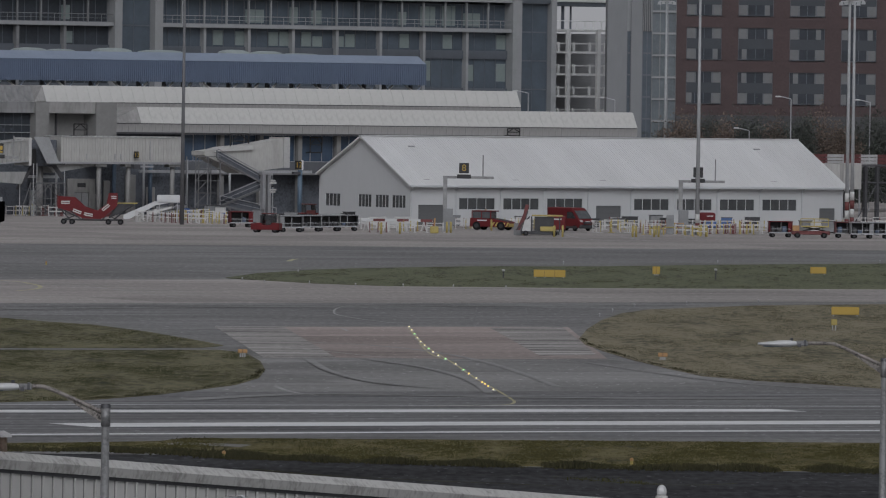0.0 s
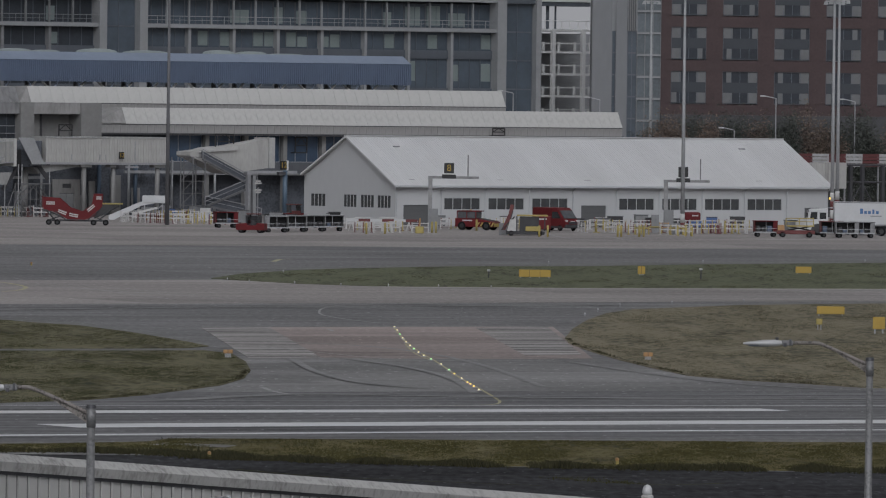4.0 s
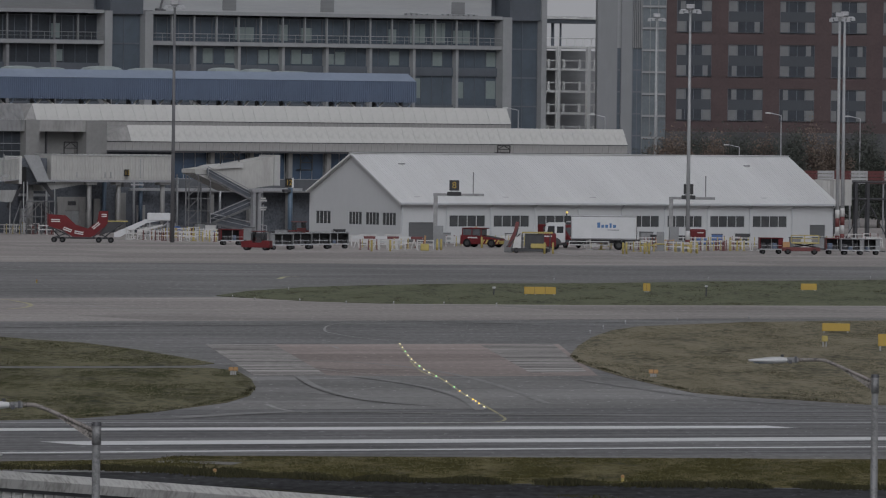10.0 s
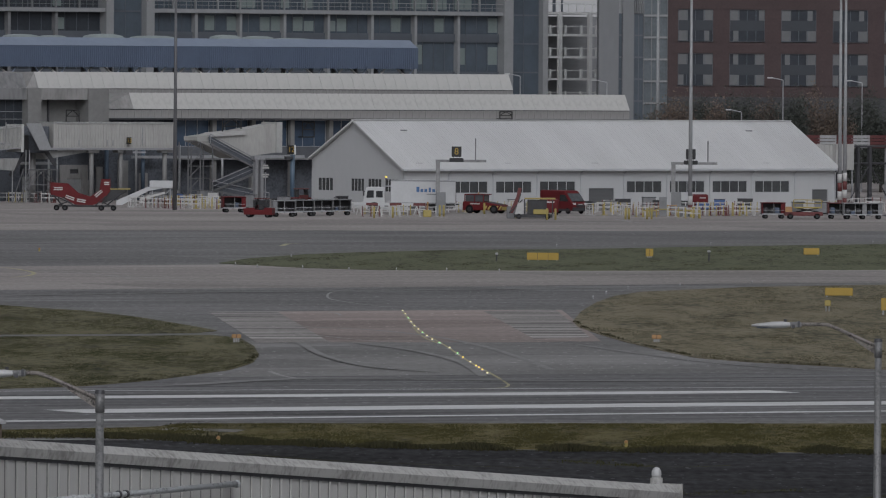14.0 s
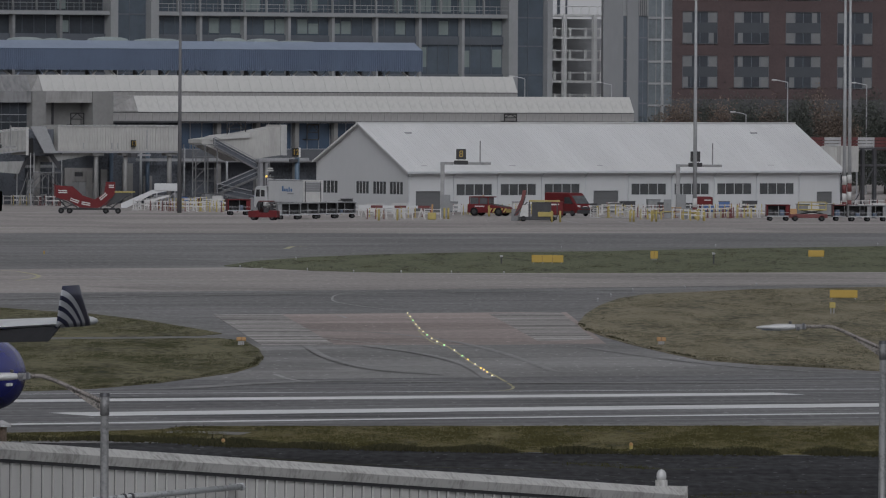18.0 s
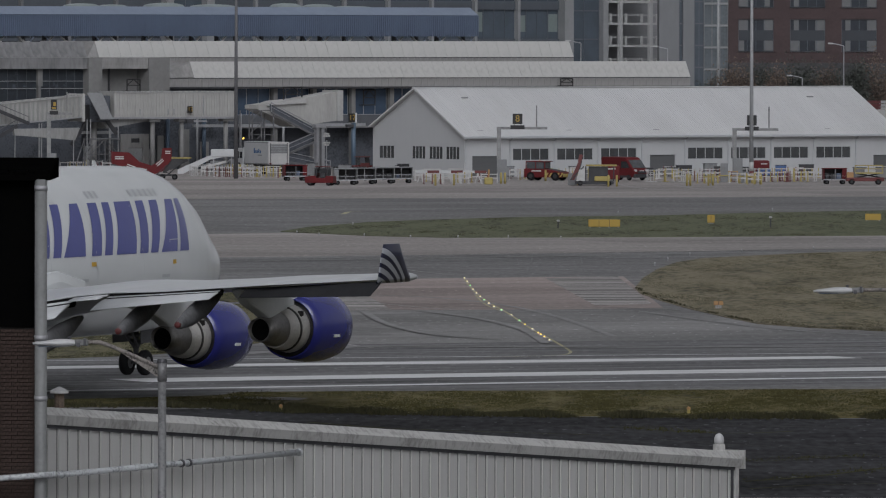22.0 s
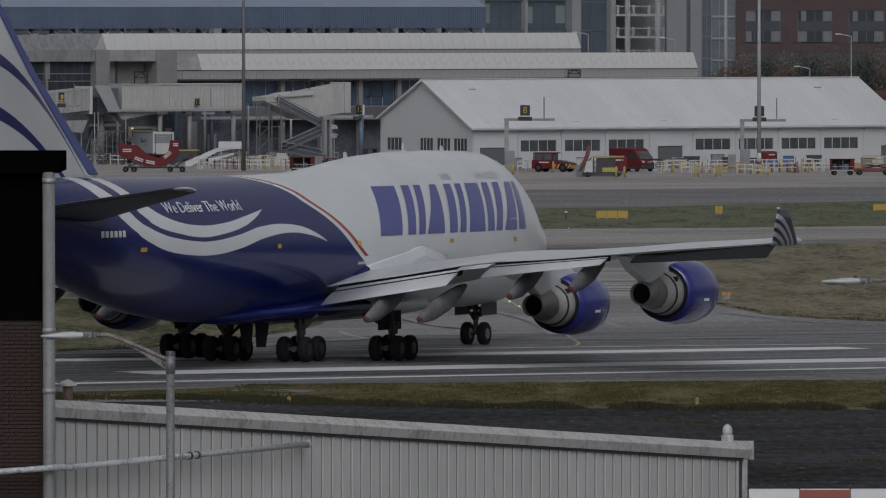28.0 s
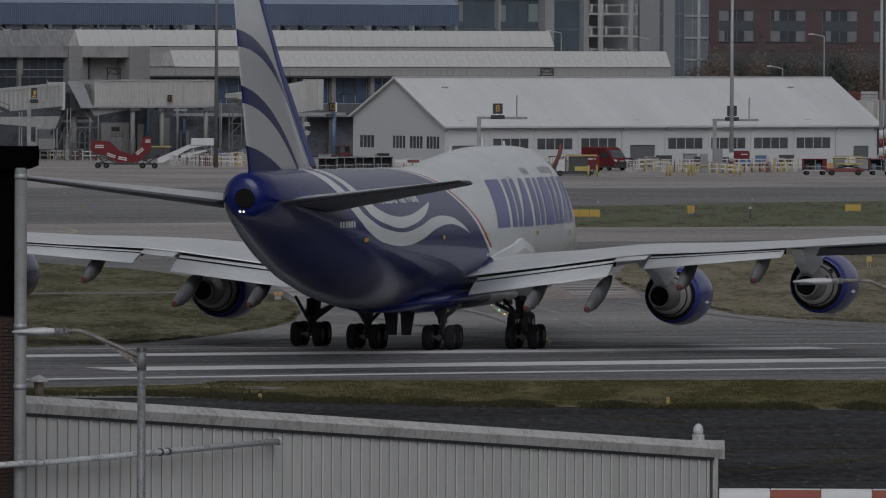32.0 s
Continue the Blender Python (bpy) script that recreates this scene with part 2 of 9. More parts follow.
def stripe(name, points, width, z, material, label, steps=5):
    """A painted line of constant width along a smooth course."""
    pts = spline([(x, y, z) for x, y in points], steps) if len(points) > 2 else [Vector((x, y, z)) for x, y in points]
    bm = bmesh.new()
    sides = []
    for i, p in enumerate(pts):
        d = (pts[min(i + 1, len(pts) - 1)] - pts[max(i - 1, 0)]).normalized()
        nrm = Vector((-d.y, d.x, 0)) * width / 2
        sides.append((bm.verts.new(p + nrm), bm.verts.new(p - nrm)))
    for (a, b), (c, d) in zip(sides, sides[1:]):
        bm.faces.new((a, b, d, c))
    return tagged(link_mesh(name, bm, material), label, "painted line", kind="structure")


bm = bmesh.new()
box(bm, -4500, 4500, -300, 4800, -1.0, 0.0)
tagged(link_mesh("ground", bm, ASPHALT), "grey worn asphalt of the airfield", "ground", kind="structure")

patch("apron", ((-400, 959.62), (-36.89, 965.62), (48.63, 994.29), (400, 1004.29), (400, 1500), (-400, 1300)),
      0.010, CONCRETE, "pale grey concrete parking apron in front of the terminal")
patch("concrete_band", ((-200, 799.89), (-30.53, 799.89), (-19.60, 807.20), (-12.06, 812.95), (0.57, 794.88), (39.56, 808.35), (200, 848.35), (200, 802.86), (37.35, 762.86), (4.65, 739.60), (-27.43, 718.91), (-200, 688.91)),
      0.012, CONCRETE, "pale worn concrete band of the taxiway")
patch("taxiway_block", ((-11.07, 661.01), (7.22, 670.98), (12.10, 672.85), (13.10, 598.18), (7.08, 594.95), (-7.09, 591.30)),
      0.014, CONCRETE_PINK, "pinkish concrete block of the crossing taxiway")
patch("worn_patch", ((-11.07, 661.01), (-6.69, 664.16), (-2.83, 592.76), (-7.09, 591.30)), 0.018, CONCRETE_PALE, "streaked pale concrete beside the taxiway block")
patch("worn_patch", ((6.89, 667.86), (11.72, 672.71), (12.60, 606.46), (9.18, 602.85)), 0.018, CONCRETE_PALE, "streaked pale concrete beside the taxiway block")
patch("taxiway_exit", ((-80, 470), (80, 540), (80, 606), (13.1, 598.18), (7.08, 594.95), (-7.09, 591.3), (-80, 588)), 0.006, ASPHALT_MID, "grey asphalt of the runway exit")
patch("runway", ((-300, 323.0), (300, 599.0), (300, 669.0), (-300, 393.0)), 0.011, ASPHALT_DARK, "dark grooved asphalt runway with rubber marks")
patch("grass_island", ((-12.85, 817.07), (-10.70, 836.55), (-6.05, 855.70), (-2.08, 865.13), (7.27, 880.00), (18.39, 888.20), (30.60, 905.03), (45.04, 920.63), (93.32, 980.90), (78.61, 826.05), (39.56, 808.35), (16.53, 797.91), (0.22, 794.72), (-5.65, 800.58), (-9.76, 809.59)),
      0.06, GRASS_GREEN, "short green grass strip between two taxiways", 0.1)
patch("grass_island", ((-54.25, 704.22), (-25.80, 676.51), (-22.22, 667.17), (-19.03, 660.92), (-15.13, 645.07), (-11.12, 623.44), (-9.77, 614.87), (-10.89, 610.68), (-14.26, 608.24), (-23.01, 603.91), (-46.53, 604.34)),
      0.05, GRASS_DARK, "patchy green and straw-coloured grass beside the taxiway", 0.1)
patch("grass_island", ((-46.07, 598.28), (-22.78, 597.86), (-14.11, 602.10), (-9.94, 604.78), (-8.19, 599.28), (-7.11, 582.03), (-6.65, 565.56), (-6.84, 550.82), (-7.85, 538.51), (-11.48, 520.40), (-14.66, 510.47), (-19.21, 504.77), (-37.71, 490.13)),
      0.05, GRASS_DARK, "patchy green and straw-coloured grass beside the runway exit", 0.1)
patch("grass_island", ((12.28, 642.68), (13.26, 667.32), (14.76, 692.49), (16.53, 712.88), (18.76, 725.82), (22.91, 734.60), (27.19, 743.62), (36.88, 753.23), (70.34, 784.86), (48.65, 542.27), (26.84, 547.29), (23.26, 554.20), (20.46, 558.44), (17.68, 565.94), (16.24, 578.52), (14.62, 595.14), (13.39, 611.67), (12.37, 629.25)),
      0.05, GRASS, "dry patchy grass inside the taxiway bend", 0.1)
patch("grass_verge", ((-31.72, 441.39), (-13.62, 451.07), (-9.94, 454.44), (-9.01, 458.61), (-2.39, 459.90), (5.29, 461.18), (19.95, 463.78), (36.55, 467.84), (33.45, 428.21), (18.51, 430.32), (9.73, 431.10), (2.55, 432.47), (-5.66, 435.78), (-7.66, 439.67), (-12.13, 442.35), (-31.35, 436.23)),
      0.05, GRASS_VERGE, "rough grass verge along the near runway edge", 0.1)
patch("perimeter_road", ((-41.06, 436.40), (-7.65, 439.02), (2.55, 431.22), (18.46, 429.09), (43.02, 428.66), (27.97, 278.80), (-26.30, 279.41)), 0.012, ASPHALT_OLD, "old dark cracked asphalt with weeds")

# painted lines of the runway and the taxiways
for pts, w in ((((-23.92, 489.32), (0.56, 500.21), (20.37, 509.26)), 3.6), (((-14.60, 473.70), (2.80, 482.79), (28.06, 495.10)), 4.6)):
    stripe("runway_marking", pts, w, 0.022, WHITE_LINE, "thick white painted runway stripe", 2)
for pts, w in ((((-22.35, 457.43), (2.73, 471.35), (27.40, 483.47)), 1.5), (((-24.42, 499.57), (2.95, 509.60), (29.40, 518.79)), 0.5)):
    stripe("runway_edge_line", pts, w, 0.020, WHITE_LINE, "thin white painted runway edge line", 2)
stripe("taxiway_line", ((1.53, 667.78), (2.09, 635.22), (2.86, 609.45), (3.89, 585.76), (4.94, 556.51), (5.94, 534.79), (6.51, 520.91), (6.59, 515.54), (6.12, 511.92), (4.53, 509.89), (2.26, 507.75)), 0.16, 0.024, YELLOW_LINE, "faded yellow taxiway centre line curving onto the runway")
stripe("taxiway_line", ((2.14, 625.91), (2.67, 604.48), (3.44, 591.47)), 0.14, 0.024, YELLOW_LINE, "short faded yellow holding line")
stripe("taxiway_line", ((0.91, 676.72), (-0.79, 682.51), (-3.13, 696.29), (-3.58, 707.76), (-3.24, 719.82), (-1.66, 729.03), (4.22, 737.76), (13.18, 743.76)), 0.17, 0.024, PALE_LINE, "faded white taxiway line")
stripe("taxiway_line", ((-39.36, 803.86), (-30.11, 795.64), (-27.55, 785.78), (-26.34, 775.80), (-26.42, 765.72), (-27.47, 759.53)), 0.35, 0.024, YELLOW_LINE, "faded yellow curved taxiway line")
stripe("taxiway_line", ((-35.34, 722.12), (-15.43, 729.05), (4.22, 736.85), (37.33, 757.60)), 0.3, 0.022, PALE_LINE, "faded white line along the taxiway edge")
stripe("taxiway_line", ((-26.12, 782.02), (-18.30, 763.98), (-11.69, 748.41), (-3.73, 737.51)), 0.3, 0.024, PALE_LINE, "faded pale line across the concrete band")
stripe("taxiway_line", ((-8.56, 893.29), (-8.11, 904.30), (-7.01, 904.66)), 0.5, 0.024, YELLOW_LINE, "short yellow taxiway arrow line")
stripe("taxiway_line", ((-5.73, 536.43), (-4.84, 528.03), (-3.49, 522.72)), 0.3, 0.022, PALE_LINE, "worn pale line on the taxiway")
stripe("apron_line", ((-48.53, 990.78), (-10.00, 991.09), (49.17, 998.56)), 0.35, 0.022, PALE_LINE, "worn pale line along the apron edge")
stripe("apron_line", ((-51.44, 1050.08), (-36.08, 1044.64), (-31.14, 1053.97)), 0.3, 0.022, PALE_LINE, "worn pale line on the apron")
stripe("apron_line", ((18.54, 1065.05), (21.72, 1033.25), (32.08, 1016.04), (49.67, 1008.69)), 0.35, 0.022, PALE_LINE, "worn pale line on the apron")
stripe("apron_line", ((24.33, 1059.69), (26.35, 1034.92), (29.43, 1021.98)), 0.35, 0.022, PALE_LINE, "worn pale line on the apron")

# dark tyre marks and sealed joints on the taxiways
TYRE_MARK = surface("rubber_marks", (0.196, 0.192, 0.190), 0.75, var=0.25, size=4, stretch=(0.5, 1, 1), fine=0.9, spec=0.3)
SEAL = surface("bitumen_joint", (0.112, 0.110, 0.110), 0.7, var=0.4, size=3, fine=0.8, spec=0.3)
for k, (pts, w) in enumerate(((((-6.13, 627.00), (-0.55, 619.52), (3.50, 604.08), (6.59, 579.90), (9.21, 543.36)), 0.45), (((11.63, 590.36), (14.79, 572.85), (18.68, 555.74), (23.20, 545.84), (27.50, 541.96)), 0.5), (((-10.09, 512.27), (-3.92, 524.07), (4.23, 524.02), (12.97, 524.24), (26.82, 528.51)), 1.4),
               (((-1.17, 589.78), (2.06, 575.45), (4.46, 554.21), (5.46, 530.13)), 0.5), (((-29.31, 697.07), (-14.14, 713.15), (4.17, 727.92), (22.41, 742.80)), 1.0), (((-4.43, 588.14), (-2.99, 564.29), (-0.45, 544.83), (3.13, 536.69)), 0.5))):
    stripe("tyre_mark", pts, w, 0.030 + 0.005 * k, TYRE_MARK, "dark curved tyre mark on the taxiway", 6)
for pts, w in ((((-25.89, 709.36), (5.19, 735.71), (38.87, 768.04)), 0.5), (((-9.47, 664.54), (9.16, 676.69), (14.52, 681.29)), 0.35), (((-6.09, 590.81), (8.13, 599.20), (15.25, 591.01)), 0.4), (((10.13, 735.18), (9.56, 678.44)), 0.12), (((12.40, 736.59), (12.41, 680.08)), 0.12), (((-34.92, 954.54), (6.88, 986.30), (52.09, 1030.83)), 0.5),
               (((6.64, 733.02), (5.84, 676.32)), 0.12), (((16.55, 739.17), (17.21, 698.59)), 0.12), (((-36.32, 992.67), (7.15, 1027.06), (54.14, 1071.57)), 0.35)):
    stripe("joint", pts, w, 0.020, SEAL, "dark sealed joint in the paving", 4)
for pts in (((-9.43, 661.59), (-3.55, 661.97), (-2.41, 653.88)), ((-6.71, 616.27), (1.46, 591.10), (6.72, 591.40), (14.64, 593.03)), ((-26.27, 719.63), (-14.31, 721.78), (-7.49, 720.73)), ((-26.36, 794.05), (-19.76, 777.44), (-12.90, 756.00)), ((-31.25, 795.00), (-23.27, 779.21), (-14.71, 741.51)), ((21.73, 539.36), (24.05, 537.54), (27.20, 536.11)), ((19.75, 1041.58), (27.38, 1023.62), (33.47, 1018.55)), ((10.96, 1030.36), (19.62, 1034.35))):
    stripe("taxiway_line", pts, 0.22, 0.026, PALE_LINE, "worn thin pale line on the taxiway", 4)

# cracks with moss in the old asphalt
CRACK = surface("mossy_crack", (0.038, 0.037, 0.016), 0.95, var=0.6, size=1.5, fine=0.9, spec=0.05)
CRACK_PALE = surface("dusty_crack", (0.045, 0.044, 0.042), 0.95, var=0.6, size=1.5, fine=0.9, spec=0.05)
for k, (pts, w) in enumerate(((((7.61, 419.61), (10.06, 414.90), (12.33, 413.71), (14.47, 415.98)), 0.3), (((8.73, 406.99), (11.32, 402.55), (14.60, 400.33), (17.36, 403.54)), 0.22), (((11.01, 369.62), (13.63, 373.75), (16.36, 380.38), (19.52, 387.76)), 0.3), (((11.94, 386.37), (14.19, 389.36), (16.90, 392.91)), 0.25), (((-5.51, 424.01), (-2.18, 418.01), (2.44, 413.87), (6.99, 410.94)), 0.25),
               (((2.49, 422.07), (7.15, 420.21), (11.85, 421.31), (17.99, 418.25)), 0.3), (((11.02, 363.31), (13.36, 366.40), (15.82, 367.72)), 0.2))):
    stripe("asphalt_crack", pts, w, 0.020 + 0.004 * k, CRACK if k % 2 == 0 else CRACK_PALE, "thin weathered crack in the old asphalt", 5)

# pale overcast sky and low haze far behind the terminal
SKY_FAR = glowing("overcast_backdrop", (0.60, 0.60, 0.605), 0.53)
SKY_FAR.node_tree.nodes["Principled BSDF"].inputs["Base Color"].default_value = (0, 0, 0, 1)
SKY_FAR.node_tree.nodes["Principled BSDF"].inputs["Specular IOR Level"].default_value = 0.0
bm = bmesh.new()
box(bm, -1500, 1500, 4700, 4720, -1, 400)
tagged(link_mesh("backdrop", bm, SKY_FAR), "plain pale grey overcast sky", "backdrop", kind="structure")

# ---- the cargo aircraft: x to its right, y forward, z up, origin under the main gear ----
def ac_y(x):
    """From metres aft of the nose to the aircraft's own y."""
    return 33.0 - x


def math_node(n, l, op, a, b=None, c=None):
    m = n.new("ShaderNodeMath")
    m.operation = op
    for i, v in enumerate((a, b, c)):
        if v is None:
            continue
        if isinstance(v, (int, float)):
            m.inputs[i].default_value = v
        else:
            l.new(v, m.inputs[i])
    return m.outputs[0]


def curve_node(n, l, value, points, lo, hi, out_lo, out_hi):
    """A smooth function of a value through a few (in, out) points."""
    c = n.new("ShaderNodeFloatCurve")
    cv = c.mapping.curves[0]
    pts = [((a - lo) / (hi - lo), (b - out_lo) / (out_hi - out_lo)) for a, b in points]
    while len(cv.points) < len(pts):
        cv.points.new(0.5, 0.5)
    for p, q in zip(cv.points, pts):
        p.location = q
    c.mapping.update()
    l.new(math_node(n, l, "DIVIDE", math_node(n, l, "SUBTRACT", value, lo), hi - lo), c.inputs["Value"])
    return math_node(n, l, "MULTIPLY_ADD", c.outputs[0], out_hi - out_lo, out_lo)


def paint(name, layers, base, rough=0.3, coat=0.3, gloss=0.06):
    """Glossy aircraft paint: base colour, then layers (mask builder, colour) over it, and slight grime."""
    m, n, l, b = node_material(name)
    tc = n.new("ShaderNodeTexCoord")
    xyz = n.new("ShaderNodeSeparateXYZ")
    l.new(tc.outputs["Object"], xyz.inputs[0])
    y, z = xyz.outputs[1], xyz.outputs[2]
    aft = math_node(n, l, "SUBTRACT", 33.0, y)
    grime = n.new("ShaderNodeTexNoise")
    grime.inputs["Scale"].default_value, grime.inputs["Detail"].default_value = 0.35, 6
    l.new(tc.outputs["Object"], grime.inputs["Vector"])
    colour = n.new("ShaderNodeRGB")
    colour.outputs[0].default_value = (*base, 1)
    colour = colour.outputs[0]
    for build, rgb in layers:
        mix = n.new("ShaderNodeMix")
        mix.data_type = "RGBA"
        l.new(build(n, l, aft, z), mix.inputs["Factor"])
        l.new(colour, mix.inputs["A"])
        mix.inputs["B"].default_value = (*rgb, 1)
        colour = mix.outputs["Result"]
    dirt = n.new("ShaderNodeMix")
    dirt.data_type, dirt.blend_type = "RGBA", "MULTIPLY"
    dirt.inputs["Factor"].default_value = 0.16
    l.new(colour, dirt.inputs["A"])
    l.new(grime.outputs["Fac"], dirt.inputs["B"])
    gain = n.new("ShaderNodeMix")
    gain.data_type, gain.blend_type = "RGBA", "MULTIPLY"
    gain.inputs["Factor"].default_value = 1.0
    l.new(dirt.outputs["Result"], gain.inputs["A"])
    gain.inputs["B"].default_value = (1.08, 1.08, 1.08, 1)
    l.new(gain.outputs["Result"], b.inputs["Base Color"])
    b.inputs["Roughness"].default_value = rough
    b.inputs["Coat Weight"].default_value = coat
    b.inputs["Coat Roughness"].default_value = gloss
    b.inputs["Specular IOR Level"].default_value = 0.2
    return m


AC_GREY, AC_BLUE, AC_RED = (0.56, 0.575, 0.575), (0.005, 0.010, 0.090), (0.30, 0.05, 0.04)


def behind(shift, low=0.0):
    """Mask of all that lies aft of the curved colour edge."""
    def build(n, l, aft, z):
        edge = curve_node(n, l, z, ((1.5, 27.9), (3.0, 28.6), (4.4, 29.6), (5.4, 31.4), (6.15, 32.6), (6.9, 34.0), (7.7, 35.8), (8.3, 36.9), (8.7, 38.3), (9.2, 41.5)), 1.5, 9.2, 20, 45)
        return math_node(n, l, "MULTIPLY", math_node(n, l, "GREATER_THAN", aft, math_node(n, l, "ADD", edge, shift)), math_node(n, l, "GREATER_THAN", z, low))
    return build


def wave(points, thickness, start, end):
    """Mask of a wavy band along the side, thinning to a point."""
    def build(n, l, aft, z):
        mid = curve_node(n, l, aft, points, start, end, 3, 11)
        half = curve_node(n, l, aft, thickness, start, end, 0, 1)
        inside = math_node(n, l, "LESS_THAN", math_node(n, l, "ABSOLUTE", math_node(n, l, "SUBTRACT", z, mid)), half)
        inside = math_node(n, l, "MULTIPLY", inside, math_node(n, l, "GREATER_THAN", aft, start))
        return math_node(n, l, "MULTIPLY", inside, math_node(n, l, "LESS_THAN", aft, end))
    return build


def rising(points, low):
    """Mask of a band that climbs to the crown: points of (z, fore edge, aft edge), above a height."""
    def build(n, l, aft, z):
        fore = curve_node(n, l, z, [(q, a) for q, a, _ in points], low, 9.3, 50, 61)
        rear = curve_node(n, l, z, [(q, a) for q, _, a in points], low, 9.3, 50, 61)
        inside = math_node(n, l, "MULTIPLY", math_node(n, l, "GREATER_THAN", aft, fore), math_node(n, l, "LESS_THAN", aft, rear))
        return math_node(n, l, "MULTIPLY", inside, math_node(n, l, "GREATER_THAN", z, low))
    return build


BODY_PAINT = paint("fuselage_paint", (
    (behind(-1.0, 5.0), AC_RED), (behind(-0.55), AC_GREY), (behind(0.0), AC_BLUE),
    (wave(((41.4, 7.45), (44, 6.95), (47, 6.62), (49.7, 6.55), (52, 6.78), (53.6, 7.1), (54.7, 7.46)), ((41.4, 0.0), (44, 0.19), (47, 0.24), (49.7, 0.28), (52, 0.29), (53.6, 0.37), (54.7, 0.42)), 41.4, 54.7), AC_GREY),
    (rising(((6.98, 52.3, 54.4), (7.1, 52.6, 54.7), (7.6, 53.9, 55.6), (8.2, 54.9, 56.1), (8.8, 55.5, 56.7), (9.3, 55.9, 57.0)), 6.98), AC_GREY),
    (wave(((34.6, 5.78), (36.9, 6.32), (39, 6.5), (42.2, 6.38), (45.3, 5.98), (48.4, 5.74), (50, 5.75), (52.3, 5.92), (53.6, 6.1), (55.0, 6.46), (56.1, 6.85)), ((34.6, 0.0), (36.9, 0.15), (39, 0.2), (42.2, 0.28), (45.3, 0.32), (50, 0.33), (52.3, 0.35), (56.1, 0.36)), 34.6, 56.1), AC_GREY),
    (rising(((6.5, 54.3, 56.0), (6.8, 55.2, 56.7), (7.5, 56.4, 57.9), (8.2, 57.15, 58.7), (8.8, 57.8, 59.2), (9.3, 58.1, 59.5)), 6.5), AC_GREY),
), AC_GREY, 0.26, 0.28)


def fin_band(z0, a, power, half, ref=71.5, thin=0.0):
    def build(n, l, aft, z):
        fall = math_node(n, l, "MULTIPLY", math_node(n, l, "POWER", math_node(n, l, "MAXIMUM", math_node(n, l, "SUBTRACT", ref, aft), 0.0), power), a)
        mid = math_node(n, l, "SUBTRACT", z0, fall)
        width = math_node(n, l, "MAXIMUM", math_node(n, l, "SUBTRACT", half, math_node(n, l, "MULTIPLY", math_node(n, l, "SUBTRACT", ref, aft), thin)), 0.0)
        return math_node(n, l, "LESS_THAN", math_node(n, l, "ABSOLUTE", math_node(n, l, "SUBTRACT", z, mid)), width)
    return build


FIN_PAINT = paint("fin_paint", ((fin_band(18.0, 0.018, 2.15, 0.40, thin=0.029), AC_BLUE), (fin_band(15.4, 0.018, 2.15, 0.43, thin=0.026), AC_BLUE), (fin_band(12.85, 0.016, 2.15, 0.45, thin=0.024), AC_BLUE), (fin_band(9.55, 0.012, 2.1, 0.95), AC_BLUE)), (0.44, 0.45, 0.45), 0.3, 0.4)
AC_WHITE = surface("aircraft_grey_paint", AC_GREY, 0.38, var=0.08, size=3, fine=0.5, coat=0.2)
WING_METAL = surface("wing_grey_paint", (0.56, 0.57, 0.58), 0.35, metal=0.15, var=0.10, size=3, stretch=(0.4, 2, 1), fine=0.6)
# near-black puts wing underside shade into the aileron; gear doors share it
WING_DARK = surface("wing_shade_dark", (0.022, 0.022, 0.024), 0.85, var=0.2, size=3, spec=0.15, fine=0.6)
BLUE_GLOSS = surface("blue_gloss_paint", (0.022, 0.026, 0.17), 0.25, var=0.1, size=2, fine=0.3, coat=0.3)
ENGINE_METAL = surface("engine_titanium", (0.44, 0.425, 0.40), 0.4, metal=0.35, var=0.2, size=0.8, fine=0.6)
NOZZLE_METAL = surface("heat_stained_nozzle", (0.26, 0.25, 0.24), 0.4, metal=0.7, var=0.3, size=0.6, fine=0.6)
# soot in the nozzles; shade colour in the flap slots and tail exhaust
SOOT_SHADE = surface("soot_and_shade_black", (0.008, 0.008, 0.008), 0.9, var=0.2, size=0.5, spec=0.1)
ENGINE_DARK = surface("dark_engine_metal", (0.045, 0.042, 0.04), 0.5, metal=0.6, var=0.3, size=0.8, fine=0.6)
TYRE = surface("black_tyre_rubber", (0.011, 0.011, 0.012), 0.9, var=0.2, size=0.6, fine=0.6, spec=0.2)
HUB = surface("grey_wheel_hub", (0.035, 0.035, 0.036), 0.5, metal=0.4, var=0.2, size=0.4, fine=0.6)
NOSE_HUB = surface("pale_wheel_hub", (0.16, 0.16, 0.16), 0.5, metal=0.4, var=0.2, size=0.4, fine=0.6)
GEAR_METAL = surface("grey_gear_paint", (0.05, 0.05, 0.053), 0.7, metal=0.1, var=0.25, size=0.8, fine=0.6)
FAIRING = surface("fairing_grey_paint", (0.12, 0.12, 0.125), 0.85, var=0.3, size=1.5, fine=0.6, spec=0.2)
# near-black puts the shade under the tailplane into the colour
TAIL_SHADE = surface("tailplane_underside_shade", (0.050, 0.052, 0.062), 0.5, var=0.3, size=2, spec=0.3, fine=0.6)
TAIL_GREY = surface("tailplane_grey_paint", (0.44, 0.445, 0.45), 0.5, var=0.15, size=3, fine=0.6, spec=0.3)
TIP_RED = surface("red_fairing_tip", (0.085, 0.016, 0.015), 0.7, var=0.15, size=0.5, fine=0.5)

